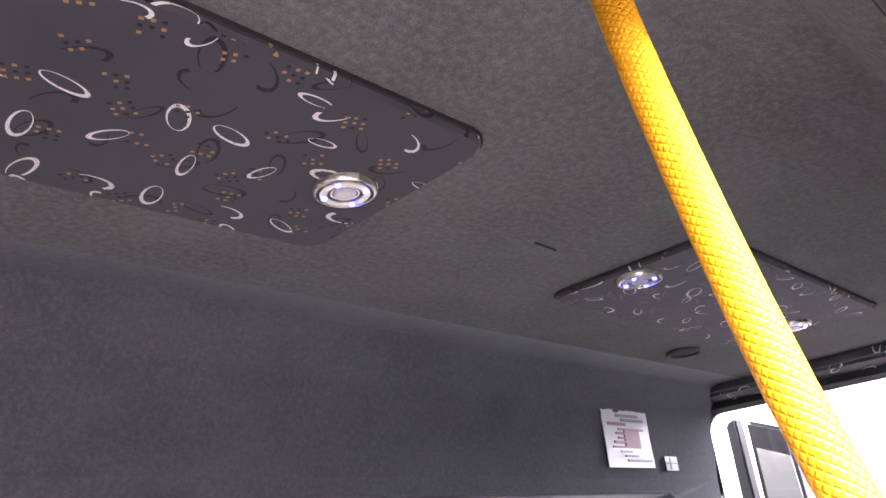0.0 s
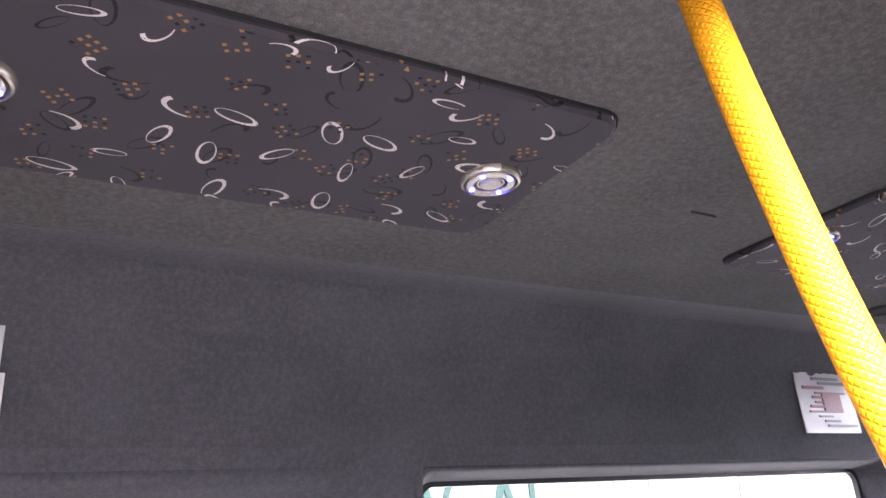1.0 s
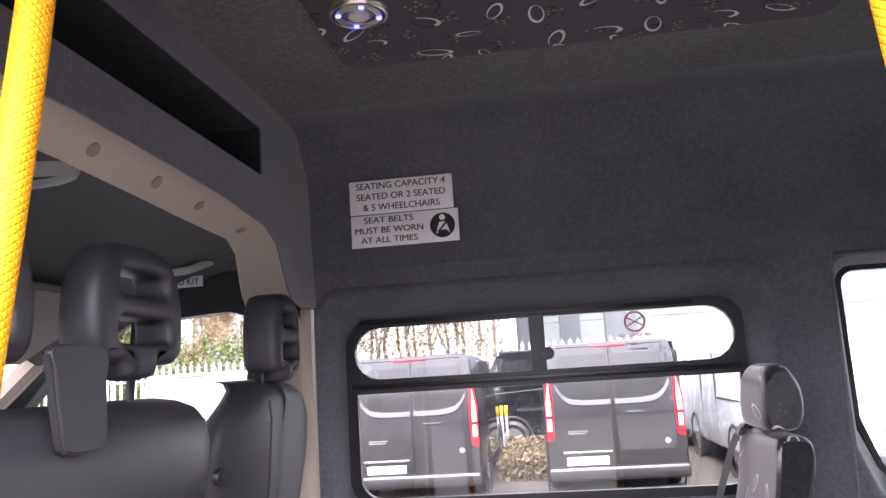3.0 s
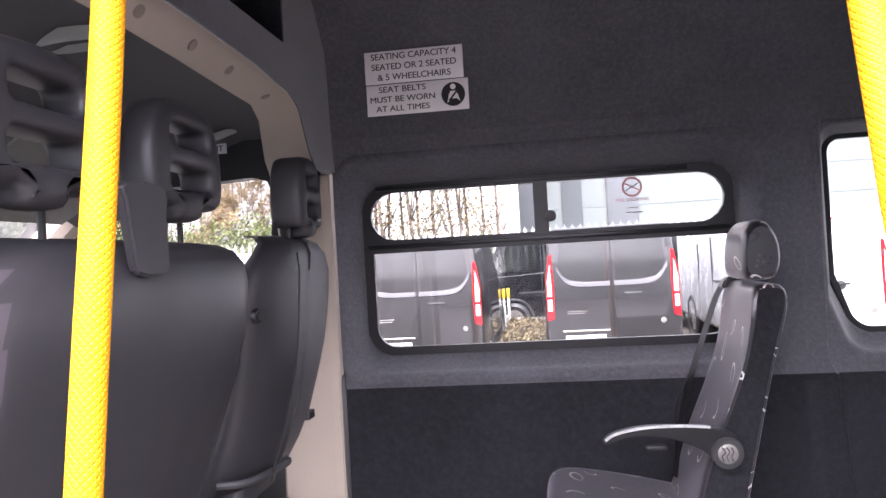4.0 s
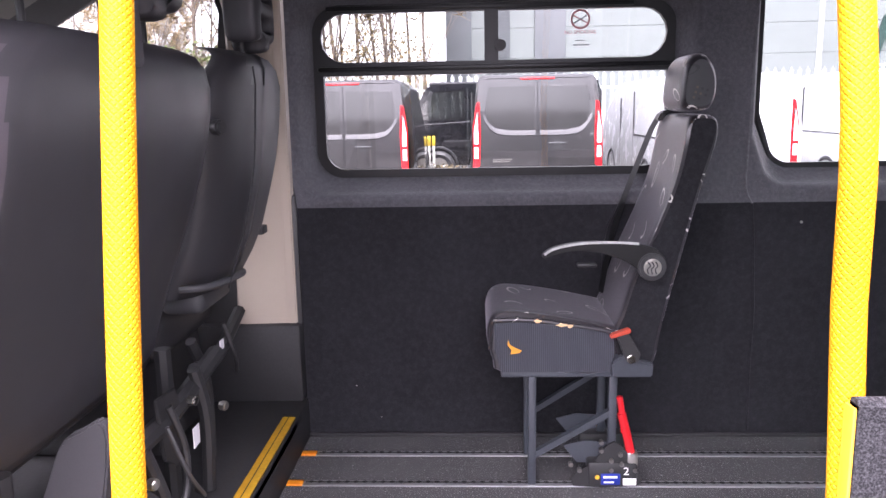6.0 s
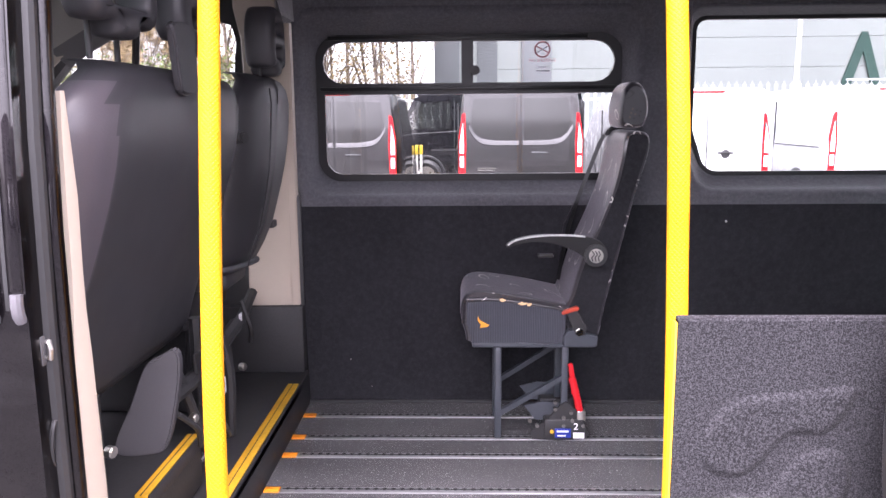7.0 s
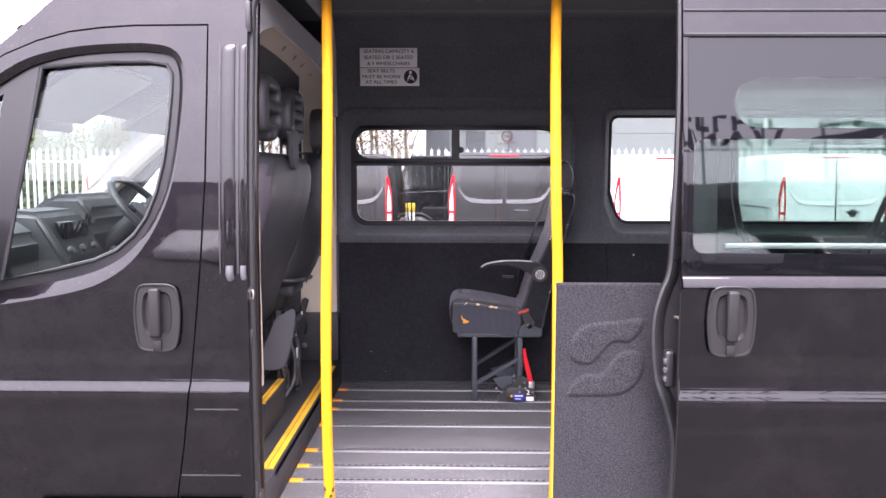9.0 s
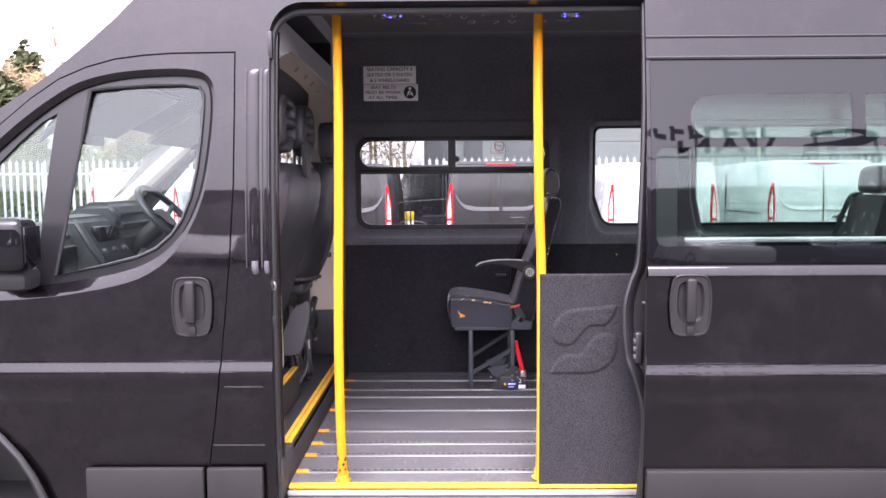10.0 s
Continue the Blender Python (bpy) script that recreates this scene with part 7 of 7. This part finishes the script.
protos = []
for k in range(4):
    tk, tw = bare_tree(31 + k, 8.5 + k * 0.7)
    e = thing("tree", (0, 0, 0), "bare leafless tree with buff twigs behind the fence", "tree", "bare trees")
    part("trunk", tk, BARK, e)
    part("crown", tw, TWIG, e, "thin buff twigs and buds")
    protos.append(e)
rnd = random.Random(9)
spots = [(-1.2 - 0.36 * i + rnd.uniform(-0.3, 0.3), 20.5 + rnd.uniform(0, 7)) for i in range(32)] + [(24 + 2.2 * i, 27 + rnd.uniform(0, 4)) for i in range(6)] + [(23 + rnd.uniform(0, 5), -7 + 1.5 * i) for i in range(9)]
for i, (tx, ty) in enumerate(spots):
    m = pose(tx, ty, 0, 0, 0, rnd.uniform(0, 360)) @ Matrix.Diagonal((*[0.54 if tx < -8 else 1.0] * 3, 1))
    if i < 4:
        protos[i].matrix_basis = m
    else:
        copy_thing(protos[i % 4], m)


def leafy_mass(name, x0, x1, y0, y1, z1, count, size, seed, label, category):
    rnd = random.Random(seed)
    bm = fresh()
    for i in range(count):
        u = rnd.random()
        x, y = x0 + (x1 - x0) * rnd.random(), y0 + (y1 - y0) * rnd.random()
        top = z1 * (0.65 + 0.35 * noise.noise((x * 0.6, y * 0.6, seed)) + 0.15 * rnd.random())
        c = Vector((x, y, top * u ** 0.7))
        n = Vector((rnd.uniform(-1, 1), rnd.uniform(-1, 1), rnd.uniform(-0.3, 1))).normalized()
        a = n.orthogonal().normalized() * size * rnd.uniform(0.5, 1.2)
        b = n.cross(a) * 0.6
        bm.faces.new([bm.verts.new(v) for v in (c - a, c - b, c + a, c + b)])
    return tagged(part(name, bm, IVY), label, category, kind="stuff")


leafy_mass("bramble_bank", -26, -0.8, 18.6, 21.5, 2.5, 22000, 0.09, 3, "low tangled brambles behind the fence", "brambles")
IVY = surface("bright_ivy", (0.10, 0.122, 0.036), 0.8, vary=0.5, broad=3, relief=0.0)
leafy_mass("ivy_thicket", -14, -5.8, 18.9, 22.5, 4.2, 17000, 0.06, 7, "green ivy climbing thin stems behind the fence", "ivy")
IVY = surface("dry_brown_thicket", (0.15, 0.115, 0.055), 0.85, vary=0.5, broad=3, relief=0.0)
leafy_mass("thicket", -6.5, -0.9, 19.2, 24.0, 5.0, 9000, 0.05, 6, "dry brown twiggy thicket behind the fence", "thicket")
leafy_mass("weeds", -0.52, 0.26, 12.0, 15.2, 0.55, 4000, 0.05, 11, "dry brown weeds between the parked vans", "weeds")
IVY = surface("dark_evergreen", (0.062, 0.072, 0.028), 0.8, vary=0.5, broad=3, relief=0.0)
leafy_mass("evergreen_hedge", -23.6, -17.3, 28, 31, 8.4, 42000, 0.20, 8, "tall dark evergreen hedge trees", "hedge")

# pale warehouse beyond the vans
SHEET = surface("pale_grey_cladding", (0.148, 0.168, 0.160), 0.5, vary=0.05, broad=0.4, fine=30, relief=0.03)
SHEET_MID = surface("grey_panel", (0.105, 0.113, 0.118), 0.5, vary=0.05, broad=0.4, fine=30, relief=0.03)
SHEET_DARK = surface("mid_grey_cladding", (0.075, 0.085, 0.088), 0.5, vary=0.06, broad=0.4, fine=30, relief=0.03)
GREEN = surface("dark_green_sign", (0.006, 0.032, 0.024), 0.4, vary=0.08, relief=0.0)
hall = thing("warehouse", (20, 36, 0), "pale grey clad warehouse with a roller shutter", "building")
for i in range(8):
    part("cladding_course", box(-0.65, 46, 30.1 + 0.002 * (i % 2), 30.3, 1.15 * i, 1.15 * i + 1.135), SHEET, hall)
part("wall_core", box(-0.6, 46, 30.25, 42, 0, 9.1), SHEET_DARK, hall)
part("roof_trim", box(-0.8, 46.1, 30.0, 30.4, 9.1, 9.4, 0.02), SHEET_DARK, hall)
part("corner_trim", box(-0.75, 0.25, 30.0, 30.14, 0, 9.2, 0.02), SHEET_DARK, hall)
part("wall_panel", box(2.7, 3.9, 30.02, 30.14, 0, 9.0, 0.02), SHEET_MID, hall)
shut = part("roller_shutter", box(0.95, 1.75, 30.04, 30.14, 0, 5.3, 0.01), SHEET_DARK, hall, "grey ribbed roller shutter")
for i in range(40):
    part("slat", box(0.97, 1.73, 30.02, 30.05, 0.1 + 0.13 * i, 0.19 + 0.13 * i), SHEET_DARK, shut)
sign_y = 30.0
for cx, kind in ((16.05, "chevron"), (18.0, "arc"), (20.2, "chevron"), (21.75, "bar")):
    if kind == "chevron":
        part("sign_shape", prism([(cx - 0.85, 2.55), (cx - 0.12, 4.75), (cx + 0.12, 4.75), (cx + 0.85, 2.55), (cx + 0.45, 2.55), (cx, 4.0), (cx - 0.45, 2.55)], xz(sign_y), (0, 0.08, 0)), GREEN, hall, "plain green sign shape")
    elif kind == "arc":
        part("sign_shape", loft([[(cx + r * math.cos(radians(a)) * 0.85, y, 3.65 + r * math.sin(radians(a))) for r, y in ((1.1, sign_y), (0.78, sign_y), (0.78, sign_y + 0.08), (1.1, sign_y + 0.08))] for a in range(50, 315, 12)], cap=(0, -1)), GREEN, hall)
    else:
        part("sign_shape", box(cx - 0.15, cx + 0.15, sign_y, sign_y + 0.08, 2.55, 4.75), GREEN, hall)
part("walkway_rail", box(15.0, 21.5, 29.0, 29.05, 2.85, 2.92), FENCE, hall)
mast = thing("lamp_post", (11.4, 25, 0), "tall white lamp post in front of the warehouse", "lamp post")
part("post", tube([(11.4, 25, 0), (11.45, 25, 8)], 0.09, 12, True, 0.06), PALE, mast)
part("lamp_head", box(11.35, 12.9, 24.9, 25.1, 4.9, 5.2, 0.05), PALE, mast)
copy_thing(mast, Matrix.Translation((-10.78, 24, 0)))

# building across the yard, seen only as a reflection
NAVY = surface("navy_sign_shape", (0.012, 0.02, 0.06), 0.5, relief=0.0)
DARK_WALL = surface("grey_brown_brick", (0.195, 0.185, 0.195), 0.9, vary=0.4, broad=1.5, fine=14, relief=0.3)
depot = thing("depot_building", (5, -27, 0), "depot building with grey-brown brick walls and a rooftop sign", "building")
part("base_wall", box(-20, 45, -25, -24, 0, 5.15), DARK_WALL, depot, "grey-brown brick base wall")
part("core", box(-20, 45, -36, -25, 0, 5.1), DARK_WALL, depot)
words("sign_word", "VAN", 1.42, pose(10.0, -24.0, 7.52, 90, 0, 180), NAVY, depot, 1.22)
rnd = random.Random(4)
for i in range(7):
    gx = 7.45 + 0.64 * i
    bars = [(gx, gx + 0.16, 8.1, 8.85), (gx, gx + 0.48, 8.1 + rnd.choice((0.0, 0.3, 0.6)), 0.0)]
    part("sign_bar", box(bars[0][0], bars[0][1], -24.06, -24.0, 8.1, 8.85), NAVY, depot, "plain navy sign bar")
    part("sign_bar", box(gx + 0.17, gx + 0.48, -24.06, -24.0, bars[1][2], bars[1][2] + 0.2), NAVY, depot, "plain navy sign bar")
part("sign_swoosh", prism(smooth2([(12.4, 7.3), (13.3, 7.75), (14.6, 7.7), (15.4, 8.1), (15.2, 8.6), (14.0, 8.75), (12.9, 8.3), (14.2, 8.5), (14.9, 8.25), (13.8, 7.95), (12.8, 7.8)], 3), xz(-24.05), (0, -0.06, 0)), NAVY, depot, "plain navy swoosh shape")
part("sign_rail", box(6.5, 16, -24.2, -24.14, 6.9, 6.98), NAVY, depot)
for i in range(5):
    part("sign_post", box(6.9 + 2.1 * i, 7.0 + 2.1 * i, -24.3, -24.2, 5.15, 8.7), FENCE, depot)
for i in range(7):
    part("door_bay", box(-18 + 9 * i, -13 + 9 * i, -23.98, -23.9, 0, 4.2), (RUBBER, PALE, SHEET)[i % 3], depot, ("dark open bay", "pale roller door", "grey roller door")[i % 3])

# outside the rear window
lift = thing("lift_post", (3.85, 1.45, 0.0), "dark post with a pale grey panel standing behind the rear window", "post")
part("post", prism([(1.52, 0.0), (1.605, 0.0), (1.595, 2.33), (1.54, 2.35)], yz(3.80), (0.08, 0, 0), 0.01), PLASTIC, lift)
panel = part("panel", prism([(1.26, 0.5), (1.50, 0.5), (1.49, 2.33), (1.31, 2.26)], yz(3.79), (0.10, 0, 0), 0.015), GREY_PLASTIC, lift, "grey side panel")
part("panel_face", prism([(1.29, 1.5), (1.47, 1.5), (1.465, 2.20), (1.32, 2.14)], yz(3.786), (0.006, 0, 0), 0.002), PALE, panel, "pale inset face")
